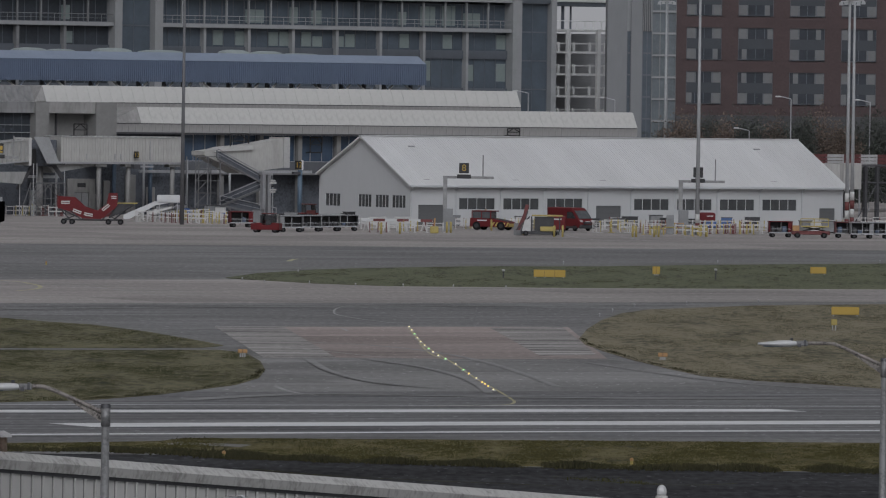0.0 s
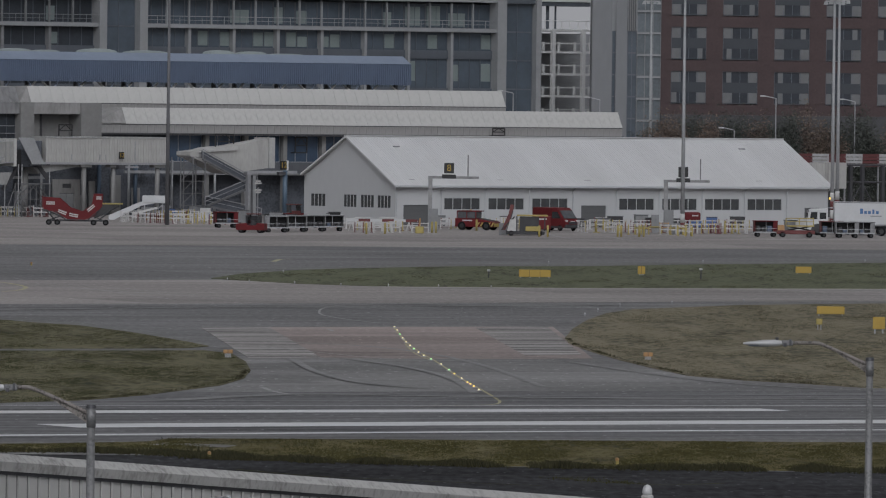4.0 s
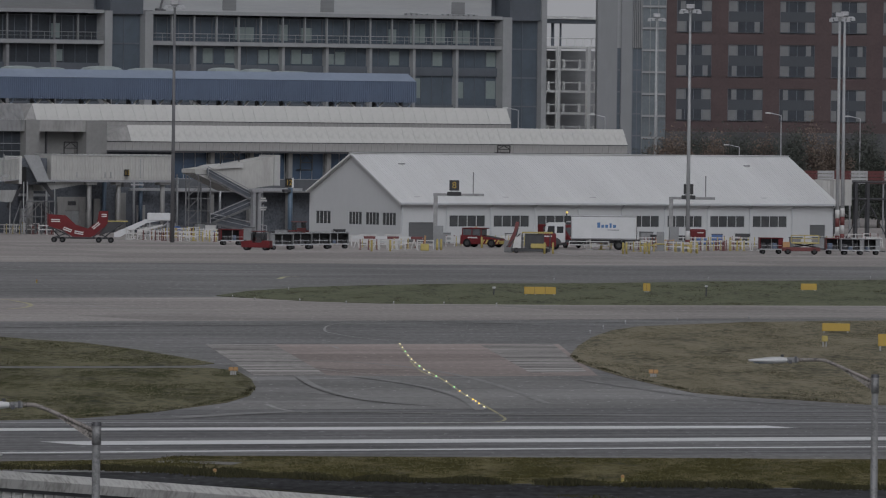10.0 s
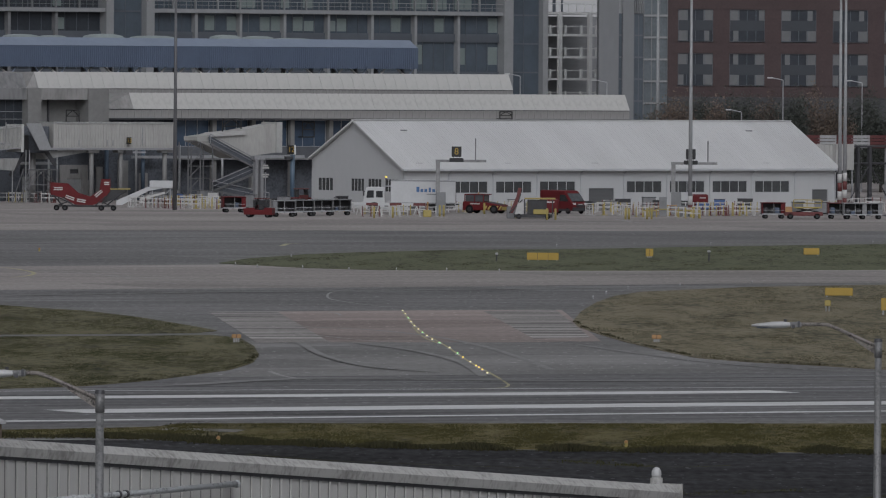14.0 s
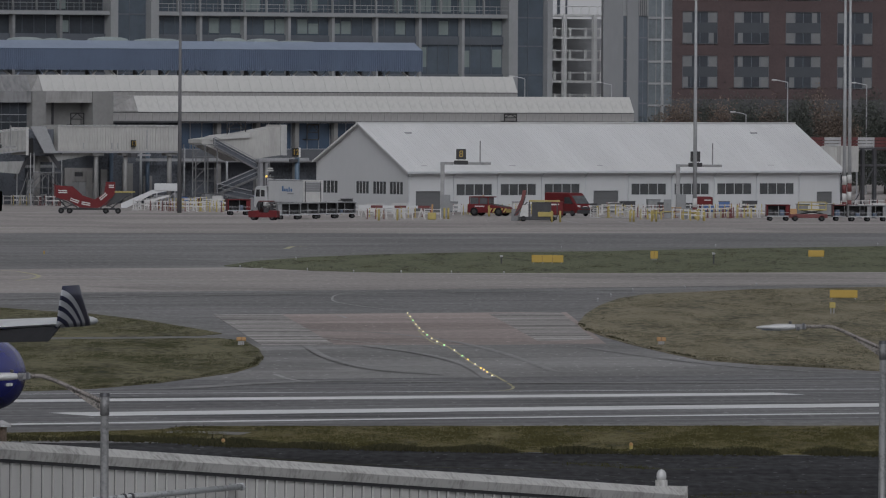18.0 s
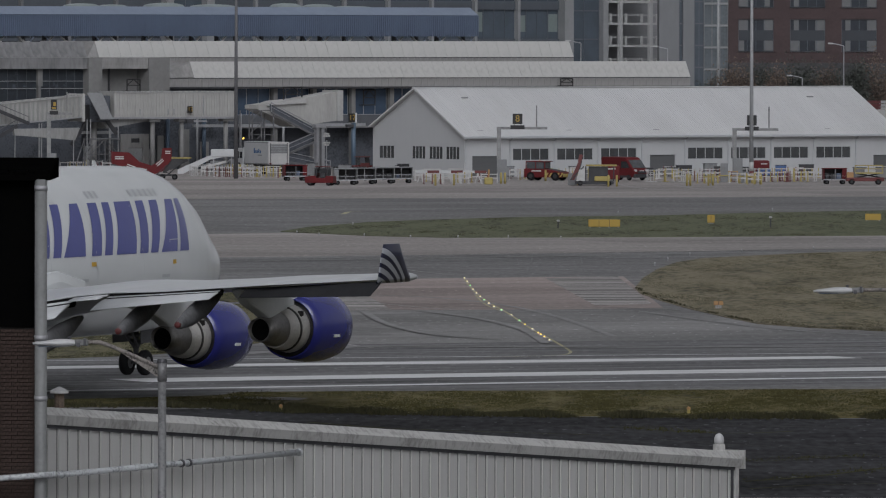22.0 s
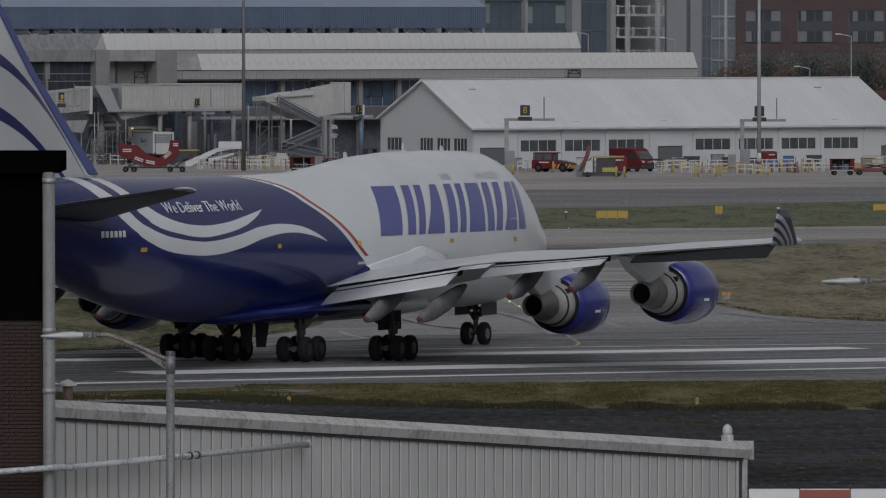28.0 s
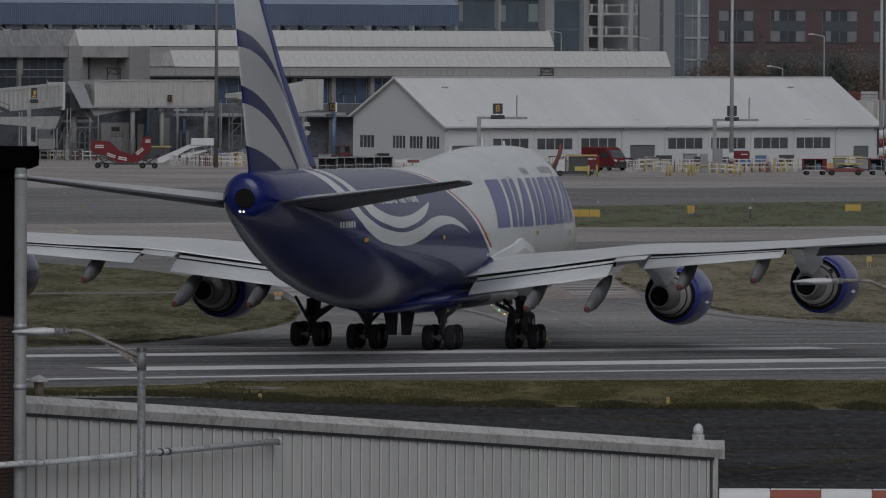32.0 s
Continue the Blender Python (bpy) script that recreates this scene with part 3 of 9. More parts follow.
# stations: metres aft, half width, belly, crown, height of the widest line
FORE_BODY = ((0.0, 0.06, 4.95, 5.1, 5.02), (0.25, 0.62, 4.35, 5.6, 5.0), (0.7, 0.98, 3.85, 6.0, 4.95), (1.5, 1.40, 3.3, 6.5, 4.9), (2.6, 1.68, 2.8, 7.4, 4.9), (3.7, 2.0, 2.5, 8.35, 4.95),
        (4.9, 2.3, 2.3, 8.95, 5.0), (6.2, 2.56, 2.16, 9.42, 5.0), (8, 2.85, 2.06, 9.78, 5.05), (10.5, 3.09, 2.0, 9.9, 5.05), (15, 3.25, 2.0, 9.95, 5.1), (20, 3.25, 2.0, 9.93, 5.1), (23, 3.25, 2.0, 9.8, 5.1))
AFT_BODY = ((26, 3.25, 2.0, 9.58, 5.1), (29, 3.25, 2.0, 9.27, 5.15), (32, 3.25, 2.0, 9.08, 5.2), (36, 3.25, 2.0, 9.02, 5.3), (42, 3.25, 2.03, 9.02, 5.4), (46, 3.24, 2.2, 9.05, 5.45), (50, 3.18, 2.62, 9.08, 5.6),
        (54, 3.0, 3.3, 9.14, 5.9), (58, 2.68, 4.2, 9.2, 6.4), (62, 2.2, 5.25, 9.22, 7.0), (65.5, 1.68, 6.2, 9.2, 7.6), (67.4, 1.3, 6.72, 9.18, 7.95), (68.2, 1.02, 6.98, 9.08, 8.05), (68.5, 0.78, 7.18, 8.9, 8.02), (68.62, 0.5, 7.35, 8.6, 7.98))
BODY = FORE_BODY + AFT_BODY


def body_ring(st, n=48, grow=0.0):
    x, w, zb, zt, zc = st
    ring = []
    for k in range(n):
        a = 2 * math.pi * k / n
        c, s = math.cos(a), math.sin(a)
        up = zt - zc if s > 0 else zc - zb
        # the crown is narrower than a circle where the upper deck stands on the main deck
        squeeze = 1.0 - (0.10 * max(0.0, s) ** 2 * max(0.0, (up - w) / 1.6) if s > 0 else 0.0)
        ring.append(((w + grow) * c * squeeze, ac_y(x), zc + (up + grow) * s))
    return ring


def station(x):
    """The body section at x metres aft, between the given ones."""
    for a, b in zip(BODY, BODY[1:]):
        if a[0] <= x <= b[0]:
            t = (x - a[0]) / (b[0] - a[0])
            return [x] + [p + (q - p) * t for p, q in zip(a[1:], b[1:])]
    return list(BODY[-1])


def side_point(x, z, grow=0.02):
    """The place on the right side of the body at a station and height, pushed out a little."""
    _, w, zb, zt, zc = station(x)
    s = (z - zc) / ((zt - zc) if z > zc else (zc - zb))
    s = max(-1, min(1, s))
    squeeze = 1.0 - (0.10 * s ** 2 * max(0.0, (zt - zc - w) / 1.6) if s > 0 else 0.0)
    return Vector(((w * squeeze) * math.sqrt(max(0.0, 1 - s * s)) + grow, ac_y(x), z))


def wing_section(x_le, chord, y, z, thick, twist=0.0, n=9):
    """An aerofoil ring at span y, from the trailing edge over the top and back below."""
    up, down = [], []
    for k in range(n):
        t = 0.5 * (1 + math.cos(math.pi * k / (n - 1)))
        yt = thick / 0.2 * (0.2969 * math.sqrt(t) - 0.126 * t - 0.3516 * t * t + 0.2843 * t ** 3 - 0.1036 * t ** 4)
        camber = 0.06 * (t - t * t)
        zz = -math.tan(radians(twist)) * (t - 0.4) * chord
        up.append((y, ac_y(x_le + t * chord), z + (camber + yt) * chord + zz))
        down.append((y, ac_y(x_le + t * chord), z + (camber - yt) * chord + zz))
    return up + down[-2:0:-1]


WING = ((19.5, 14.3, 2.6, 3.55, 0.10), (20.6, 13.5, 3.6, 3.72, 0.10), (24.2, 11.3, 7.5, 4.2, 0.095), (27.4, 9.35, 11.1, 4.72, 0.09), (28.9, 8.2, 12.9, 4.9, 0.085), (32.3, 7.1, 16.5, 5.08, 0.085),
        (35.9, 5.9, 20.5, 5.38, 0.085), (39.0, 5.9, 24.0, 5.64, 0.085), (44.2, 4.6, 29.8, 6.02, 0.085), (46.1, 4.1, 31.75, 6.16, 0.085))


def wing_at(y):
    for a, b in zip(WING, WING[1:]):
        if a[2] <= y <= b[2]:
            t = (y - a[2]) / (b[2] - a[2])
            return [p + (q - p) * t for p, q in zip(a, b)]
    return WING[-1]


AC_WHEELS = []


def make_aircraft():
    ac = thing("cargo_aircraft", Matrix(), "four-engined white and deep blue cargo jet taxiing on its wheels", "aircraft")
    # body
    stations = []
    for a, b in zip(BODY, BODY[1:]):
        for k in range(3):
            stations.append([p + (q - p) * k / 3 for p, q in zip(a, b)])
    stations.append(list(BODY[-1]))
    body = part("fuselage", loft(bmesh.new(), [body_ring(s) for s in stations]), BODY_PAINT, ac, "pale grey fuselage with a deep blue tail end and white waves", True)
    bm = bmesh.new()
    # closed black cap, its colour standing for the dark hollow
    lathe(bm, ((ac_y(68.4), 0.52), (ac_y(68.70), 0.47), (ac_y(68.72), 0.36), (ac_y(68.70), 0.01)), (0.06, 0, 7.9), 20)
    part("exhaust_cap", bm, SOOT_SHADE, body, "black disc for the shaded hollow of the tail exhaust", True)
    for sx in (-0.16, 0.02):
        bm = bmesh.new()
        bmesh.ops.create_uvsphere(bm, u_segments=8, v_segments=6, radius=0.05, matrix=Matrix.Translation((sx, ac_y(68.66), 7.3)))
        part("tail_light", bm, LAMP_WHITE, body, "small lit white tail lamp")
    # wing to body fairing
    bm = bmesh.new()
    rings = []
    for x, w, zb, zt in ((17.5, 0.6, 2.05, 2.6), (20, 2.5, 1.88, 3.0), (24, 2.85, 1.78, 3.2), (30, 2.95, 1.76, 3.3), (36, 2.9, 1.78, 3.2), (40, 2.5, 1.9, 3.0), (43.5, 1.2, 2.05, 2.6)):
        zc = (zb + zt) / 2
        rings.append([(w * math.cos(2 * math.pi * k / 24), ac_y(x), zc + (zt - zb) / 2 * math.sin(2 * math.pi * k / 24)) for k in range(24)])
    part("belly_fairing", loft(bm, rings), BODY_PAINT, ac, "bulged fairing under the wing root", True)
    for side in (1, -1):
        flip = Matrix.Scale(side, 4, (1, 0, 0))

        def add(name, bm, material, parent, label="", smooth=False):
            if side < 0:
                bmesh.ops.transform(bm, matrix=flip, verts=bm.verts[:])
                bmesh.ops.reverse_faces(bm, faces=bm.faces[:])
            return part(name, bm, material, parent, label, smooth)
        wing = add("wing", loft(bmesh.new(), [wing_section(*w[:2], w[2], w[3], w[4]) for w in WING]), WING_METAL, ac, "swept pale grey wing", True)
        # flaps, each with a narrow vane ahead of it, and the ailerons: two sections of (span, upper edge x, z, trailing edge x, z)
        for name, secs, vane, material, label in (
                ("flap", ((3.5, 34.55, 3.34, 36.3, 2.74), (11.05, 37.3, 4.38, 38.9, 3.80)), ((3.5, 33.95, 3.55, 34.5, 3.42), (11.05, 36.75, 4.56, 37.25, 4.46)), WING_METAL, "lowered inner flap"),
                ("flap", ((12.9, 37.5, 4.63, 39.13, 4.19), (20.5, 42.05, 5.20, 43.0, 4.93)), ((12.9, 37.12, 4.76, 37.45, 4.70), (20.5, 41.82, 5.28, 42.0, 5.25)), WING_METAL, "lowered outer flap"),
                ("aileron", ((11.15, 36.7, 4.66, 37.9, 4.5), (12.8, 37.0, 4.82, 38.1, 4.66)), None, WING_METAL, "inner aileron"),
                ("aileron", ((22.5, 43.2, 5.44, 44.3, 5.06), (31.9, 50.1, 6.10, 51.3, 5.50)), None, WING_DARK, "drooped outer aileron with underside shade in its colour")):
            def aerofoil(q, thick):
                y, xu, zu, xt, zt = q
                return wing_section(xu, xt - xu, y, zu - 0.4 * (zu - zt), thick, math.degrees(math.atan2(zu - zt, xt - xu)), 7)
            f = add(name, loft(bmesh.new(), [aerofoil(q, 0.09) for q in secs]), material, wing, label, True)
            if vane:
                add("flap_vane", loft(bmesh.new(), [aerofoil(q, 0.1) for q in vane]), WING_METAL, f, "narrow vane ahead of the flap", True)
                rings = []
                for (y, xu, zu, xt, zt), (_, xv, zv, xw, zw) in zip(secs, vane):
                    w = wing_at(y)
                    te, ze = w[0] + w[1], w[3]
                    rings.append([(y, ac_y(te - 0.25), ze - 0.025), (y, ac_y(te - 0.02), ze - 0.03), (y, ac_y(xv + 0.06), zv - 0.01), (y, ac_y(xw), zw - 0.03), (y, ac_y(xu + 0.06), zu - 0.01), (y, ac_y(xu - 0.5), zu - 0.12)])
                # strip filling the slot, coloured black for the shade inside
                cove = add("flap_cove", loft(bmesh.new(), rings), SOOT_SHADE, wing, "black strip for the shade in the flap slot")
        # flap track fairings, hanging down behind the wing
        for y, xt, zt, ln in ((7.0, 39.0, 2.2, 5.2), (10.4, 40.6, 2.25, 5.8), (15.0, 40.6, 3.38, 4.6), (19.2, 43.4, 3.82, 4.6)):
            bm = bmesh.new()
            rings = []
            for t, h, ww in ((0.0, 0.12, 0.10), (0.15, 0.34, 0.20), (0.4, 0.50, 0.27), (0.7, 0.46, 0.26), (0.93, 0.27, 0.18), (1.0, 0.17, 0.13)):
                x = xt - ln * (1 - t)
                zc = zt + 1.45 * (1 - t) - 0.35 * t * (1 - t)
                rings.append([(y + ww * math.cos(2 * math.pi * k / 12), ac_y(x), zc + h * math.sin(2 * math.pi * k / 12)) for k in range(12)])
            fair = add("flap_track_fairing", loft(bm, rings), FAIRING, wing, "canoe-shaped flap fairing", True)
            bm = bmesh.new()
            lathe(bm, ((ac_y(xt - 0.06), 0.155), (ac_y(xt + 0.06), 0.13), (ac_y(xt + 0.08), 0.05)), (y, 0, zt), 10)
            add("fairing_tip", bm, TIP_RED, fair, "red fairing tip", True)
        # fillet of the wing root, standing out from the body
        bm = bmesh.new()
        ridge = ((31.0, 4.15), (29.5, 4.57), (27.5, 4.82), (25.8, 5.0), (24.6, 5.12), (23.6, 5.32), (22.8, 5.36), (21.6, 5.15), (20.1, 4.87), (18.6, 4.3))
        rows = [[bm.verts.new(side_point(x, z, 0.0)) for x, z in ridge], [bm.verts.new(side_point(x, z - 0.06, 0.10)) for x, z in ridge], [bm.verts.new(side_point(x, z - 0.5, 0.24)) for x, z in ridge], [bm.verts.new(side_point(x, 3.7, 0.5)) for x, z in ridge]]
        for a, b in zip(rows, rows[1:]):
            for k in range(len(ridge) - 1):
                bm.faces.new((a[k], b[k], b[k + 1], a[k + 1]))
        add("wing_root_fillet", bm, BODY_PAINT, ac, "curved fillet where the wing meets the body")
        # winglet
        bm = bmesh.new()
        rings = []
        for k, (z, x, c, y) in enumerate(((6.0, 47.0, 3.5, 31.8), (6.2, 47.25, 3.3, 31.9), (7.1, 48.35, 2.3, 32.08), (7.66, 49.0, 1.65, 32.2))):
            ring = []
            for q in range(12):
                a = 2 * math.pi * q / 12
                ring.append((y + 0.07 * math.sin(a), ac_y(x + c * (0.5 + 0.5 * math.cos(a))), z))
            rings.append(ring)
        add("winglet", loft(bm, rings), WINGLET, wing, "winglet striped pale and dark blue", True)
        # engines
        for x0, y, z in ((22.8, 11.75, 2.62), (32.15, 20.95, 3.48)):
            eng = add("engine_nacelle", lathe(bmesh.new(), ((ac_y(x0 + 0.9), 1.16), (ac_y(x0 + 0.12), 1.26), (ac_y(x0), 1.36), (ac_y(x0 + 0.15), 1.46), (ac_y(x0 + 0.9), 1.54), (ac_y(x0 + 2.0), 1.54), (ac_y(x0 + 3.1), 1.43), (ac_y(x0 + 3.85), 1.30), (ac_y(x0 + 3.83), 1.26), (ac_y(x0 + 2.6), 1.22)), (y, 0, z), 40), BLUE_GLOSS, ac, "deep blue engine cowl", True)
            # ring coloured dark to stand for the shade inside the duct
            add("fan_duct", lathe(bmesh.new(), ((ac_y(x0 + 3.75), 1.25), (ac_y(x0 + 3.2), 1.21), (ac_y(x0 + 3.1), 1.0), (ac_y(x0 + 3.0), 0.6)), (y, 0, z), 30), ENGINE_DARK, eng, "fan duct outlet with its inner shade in the colour", True)
            add("engine_core", lathe(bmesh.new(), ((ac_y(x0 + 2.5), 1.10), (ac_y(x0 + 3.7), 1.08), (ac_y(x0 + 4.4), 0.98), (ac_y(x0 + 4.42), 0.95), (ac_y(x0 + 5.15), 0.83), (ac_y(x0 + 5.17), 0.78)), (y, 0, z), 34), ENGINE_METAL, eng, "bare metal engine core", True)
            add("core_band", lathe(bmesh.new(), ((ac_y(x0 + 4.36), 0.98), (ac_y(x0 + 4.38), 1.005), (ac_y(x0 + 4.46), 0.99), (ac_y(x0 + 4.48), 0.95)), (y, 0, z), 30), ENGINE_DARK, eng, "dark joint band round the core", True)
            add("exhaust_nozzle", lathe(bmesh.new(), ((ac_y(x0 + 5.1), 0.80), (ac_y(x0 + 6.1), 0.60), (ac_y(x0 + 6.75), 0.53), (ac_y(x0 + 6.73), 0.49), (ac_y(x0 + 5.9), 0.47)), (y, 0, z + 0.02), 28), NOZZLE_METAL, eng, "tapered metal exhaust nozzle", True)
            add("exhaust_plug", lathe(bmesh.new(), ((ac_y(x0 + 5.4), 0.50), (ac_y(x0 + 6.45), 0.48), (ac_y(x0 + 6.5), 0.42), (ac_y(x0 + 6.2), 0.10)), (y, 0, z + 0.02), 20), SOOT_SHADE, eng, "sooty exhaust opening", True)
            add("fan_face", lathe(bmesh.new(), ((ac_y(x0 + 0.9), 1.18), (ac_y(x0 + 0.95), 0.3), (ac_y(x0 + 0.4), 0.02)), (y, 0, z), 24), ENGINE_DARK, eng, "dark fan face", True)
            add("access_panel", boxes((y - 0.18, y + 0.18, ac_y(x0 + 4.3), ac_y(x0 + 3.95), z + 0.93, z + 1.045)), ENGINE_DARK, eng, "dark vent on the core")
            add("core_vent", boxes((y + 0.70, y + 0.86, ac_y(x0 + 4.25), ac_y(x0 + 3.98), z + 0.50, z + 0.78)), ENGINE_DARK, eng, "dark square vent on the core")
            add("cowl_marking", boxes((y + 1.34, y + 1.545, ac_y(x0 + 2.15), ac_y(x0 + 1.9), z - 0.42, z - 0.30)), AC_WHITE, eng, "small pale marking on the cowl")
            add("cowl_marking", boxes((y + 1.34, y + 1.545, ac_y(x0 + 1.8), ac_y(x0 + 1.65), z - 0.42, z - 0.30)), AC_WHITE, eng, "small pale marking on the cowl")
            w = wing_at(y)
            bm = bmesh.new()
            out = ((x0 + 1.0, z + 1.3), (x0 + 2.2, z + 1.7), (w[0] + 0.6, w[3] + 0.1), (w[0] + w[1] * 0.85, w[3] - 0.1), (x0 + 8.1, z + 1.15), (x0 + 6.9, z + 0.75), (x0 + 6.2, z + 0.45), (x0 + 5.0, z + 0.6), (x0 + 3.0, z + 0.9))
            prism(bm, [(ac_y(a), b) for a, b in out], y - 0.3, y + 0.3, "X")
            rounded(bm, 0.12, 2)
            add("pylon", bm, AC_WHITE, wing, "grey engine pylon")
        # tailplane
        tail = ((57.5, 9.4, 1.0, 7.40, 0.085), (59.0, 8.2, 2.6, 7.62, 0.085), (67.3, 2.7, 10.6, 8.76, 0.08))
        st = add("tailplane", loft(bmesh.new(), [wing_section(*w, -2.5) for w in tail]), TAIL_GREY, ac, "swept grey tailplane", True)
        rings = []
        for y in (1.45, 10.6):
            t = (y - 2.6) / 8.4
            te, zt = 67.2 + 3.0 * t, 7.62 + 1.20 * t + 0.026 * (8.2 - 5.6 * t)
            rings.append(wing_section(te - 0.35, 1.7 - 0.9 * t, y, zt, 0.10, -1, 7))
        # elevator takes the same shade colour as the underside
        add("elevator", loft(bmesh.new(), rings), TAIL_SHADE, st, "elevator with underside shade in its colour", True)
        # extra shell just below the tailplane, coloured as its underside shade
        add("shade_skin", loft(bmesh.new(), [wing_section(x + 0.15, c - 0.3, y, z - 0.05, th * 0.95, -2.5) for x, c, y, z, th in tail]), TAIL_SHADE, st, "thin added shell with underside shade in its colour", True)
        # landing gear: wing leg and body leg, each with a four-wheeled bogie
        for gx, gy, lean, name in ((32.0, 5.5, 0.35, "wing_gear"), (34.95, 1.92, 0.15, "body_gear")):
            y = ac_y(gx)
            bm = tubes(((gy - lean, y + 0.3, 2.6), (gy, y, 0.75), 0.2, 0.16), ((gy, y + 0.95, 0.62), (gy, y - 0.95, 0.62), 0.14), ((gy - lean * 2.2 - 0.6, y + 1.2, 2.4), (gy, y + 0.1, 1.2), 0.09), ((gy + 0.5, y - 1.3, 2.5), (gy, y - 0.1, 1.1), 0.08), n=10)
            for dy in (-0.74, 0.74):
                tube(bm, (gy - 0.75, y + dy, 0.62), (gy + 0.75, y + dy, 0.62), 0.08, n=8)
            gear = add(name, bm, GEAR_METAL, ac, "grey landing gear leg with four wheels")
            add("torque_link", tubes(((gy, y - 0.28, 1.55), (gy, y - 0.55, 1.15), 0.06), ((gy, y - 0.55, 1.15), (gy, y - 0.2, 0.8), 0.06), ((gy - 0.3, y, 1.75), (gy + 0.3, y, 1.75), 0.11), ((gy, y, 1.3), (gy, y, 1.9), 0.24), n=8), GEAR_METAL, gear)
            add("side_brace", tubes(((gy + (0.95 if name == "body_gear" else -1.5), y - 0.2, 2.25), (gy, y - 0.1, 1.5), 0.10), ((gy - 0.35, y - 0.3, 2.3), (gy - 0.1, y - 0.2, 1.7), 0.07), n=8), GEAR_METAL, gear)
            for dy in (-0.74, 0.74):
                for dx in (-0.56, 0.56):
                    AC_WHEELS.append((part("wheel", wheel_mesh(0.62, 0.46), TYRE, ac, "black main wheel", True), side * (gy + dx), y + dy, 0.62))
                    part("hub", hub_mesh(0.62, 0.46), HUB, AC_WHEELS[-1][0])
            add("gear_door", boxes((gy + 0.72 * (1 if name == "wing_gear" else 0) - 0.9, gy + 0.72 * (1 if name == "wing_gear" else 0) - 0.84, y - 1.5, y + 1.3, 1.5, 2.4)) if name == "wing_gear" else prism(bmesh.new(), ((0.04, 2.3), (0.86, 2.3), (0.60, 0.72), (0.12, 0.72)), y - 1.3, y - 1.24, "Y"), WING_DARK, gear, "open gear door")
    # fin
    bm = bmesh.new()
    rings = []
    for z, x, te, th in ((8.7, 53.2, 67.5, 0.62), (9.3, 55.6, 67.8, 0.6), (14.0, 62.2, 69.6, 0.40), (19.2, 68.2, 71.5, 0.22)):
        ring = []
        for k in range(20):
            a = 2 * math.pi * k / 20
            t = 0.5 + 0.5 * math.cos(a)
            ring.append((th / 2 * math.sin(a) * (1.2 - 0.6 * t), ac_y(x + (te - x) * t), z))
        rings.append(ring)
    fin = part("fin", loft(bm, rings), FIN_PAINT, ac, "tall pale fin with curved dark blue bands", True)
    bm = bmesh.new()
    prism(bm, [(ac_y(x), z) for x, z in ((54.6, 9.25), (61.6, 14.0), (67.85, 19.12), (68.4, 19.12), (62.4, 14.0), (55.7, 9.25))], -0.13, 0.13, "X")
    part("fin_leading_edge", rounded(bm, 0.05, 1), BLUE_MID, fin, "dull blue leading edge")
    # nose gear
    y = ac_y(7.8)
    ng = part("nose_gear", tubes(((0, y, 2.6), (0, y, 0.6), 0.15, 0.12), ((0, y + 1.4, 2.5), (0, y, 1.1), 0.07), ((-0.5, y, 0.6), (0.5, y, 0.6), 0.07), ((-0.3, y, 1.6), (0.3, y, 1.6), 0.12), n=10), GEAR_METAL, ac, "grey nose gear leg")
    part("drag_strut", tubes(((-0.25, y - 1.3, 2.4), (-0.1, y, 1.3), 0.06), ((0.25, y - 1.3, 2.4), (0.1, y, 1.3), 0.06), ((-0.3, y - 0.15, 1.9), (0.3, y - 0.15, 1.9), 0.09), n=8), GEAR_METAL, ng, "nose gear struts")
    part("taxi_lamp", tubes(((0.22, y + 0.15, 1.55), (0.22, y + 0.24, 1.55), 0.1), ((-0.22, y + 0.15, 1.55), (-0.22, y + 0.24, 1.55), 0.1), n=10), HUB, ng)
    for dx in (-0.46, 0.46):
        AC_WHEELS.append((part("wheel", wheel_mesh(0.6, 0.42), TYRE, ac, "black nose wheel", True), dx, y, 0.6))
        part("hub", hub_mesh(0.6, 0.42), NOSE_HUB, AC_WHEELS[-1][0], "pale grey hub")
    for dx in (-0.75, 0.69):
        part("gear_door", boxes((dx, dx + 0.06, y - 1.0, y + 1.0, 1.55, 2.2)), GEAR_METAL, ng, "open nose gear door")
    # small fittings on the crown and the belly
    for x, h in ((17.0, 0.42), (12.0, 0.25), (24.5, 0.3)):
        zt = station(x)[3]
        part("antenna", prism(bmesh.new(), ((ac_y(x), zt - 0.05), (ac_y(x + 0.5), zt - 0.05), (ac_y(x + 0.5), zt + h), (ac_y(x + 0.3), zt + h)), -0.03, 0.03, "X"), AC_WHITE, body, "small blade antenna")
    return ac, body


def wheel_mesh(r, w):
    bm = bmesh.new()
    return lathe(bm, ((-w / 2 + 0.03, r * 0.45), (-w / 2, r * 0.6), (-w / 2 + 0.02, r * 0.88), (-w / 4, r * 0.99), (0, r), (w / 4, r * 0.99), (w / 2 - 0.02, r * 0.88), (w / 2, r * 0.6), (w / 2 - 0.03, r * 0.45)), (0, 0, 0), 22, "X")


def hub_mesh(r, w):
    bm = lathe(bmesh.new(), ((-w / 2 - 0.005, 0.04), (-w / 2 + 0.02, r * 0.47), (w / 2 - 0.02, r * 0.47), (w / 2 + 0.005, 0.04)), (0, 0, 0), 14, "X")
    return bm


YELLOW_PLACARD = surface("yellow_placard", (0.50, 0.30, 0.03), 0.5)
LAMP_WHITE = glowing("lit_lamp", (1.0, 0.95, 0.9), 1.5)
BLUE_MID = surface("dull_blue_paint", (0.085, 0.10, 0.26), 0.35, var=0.1, size=2, fine=0.4)
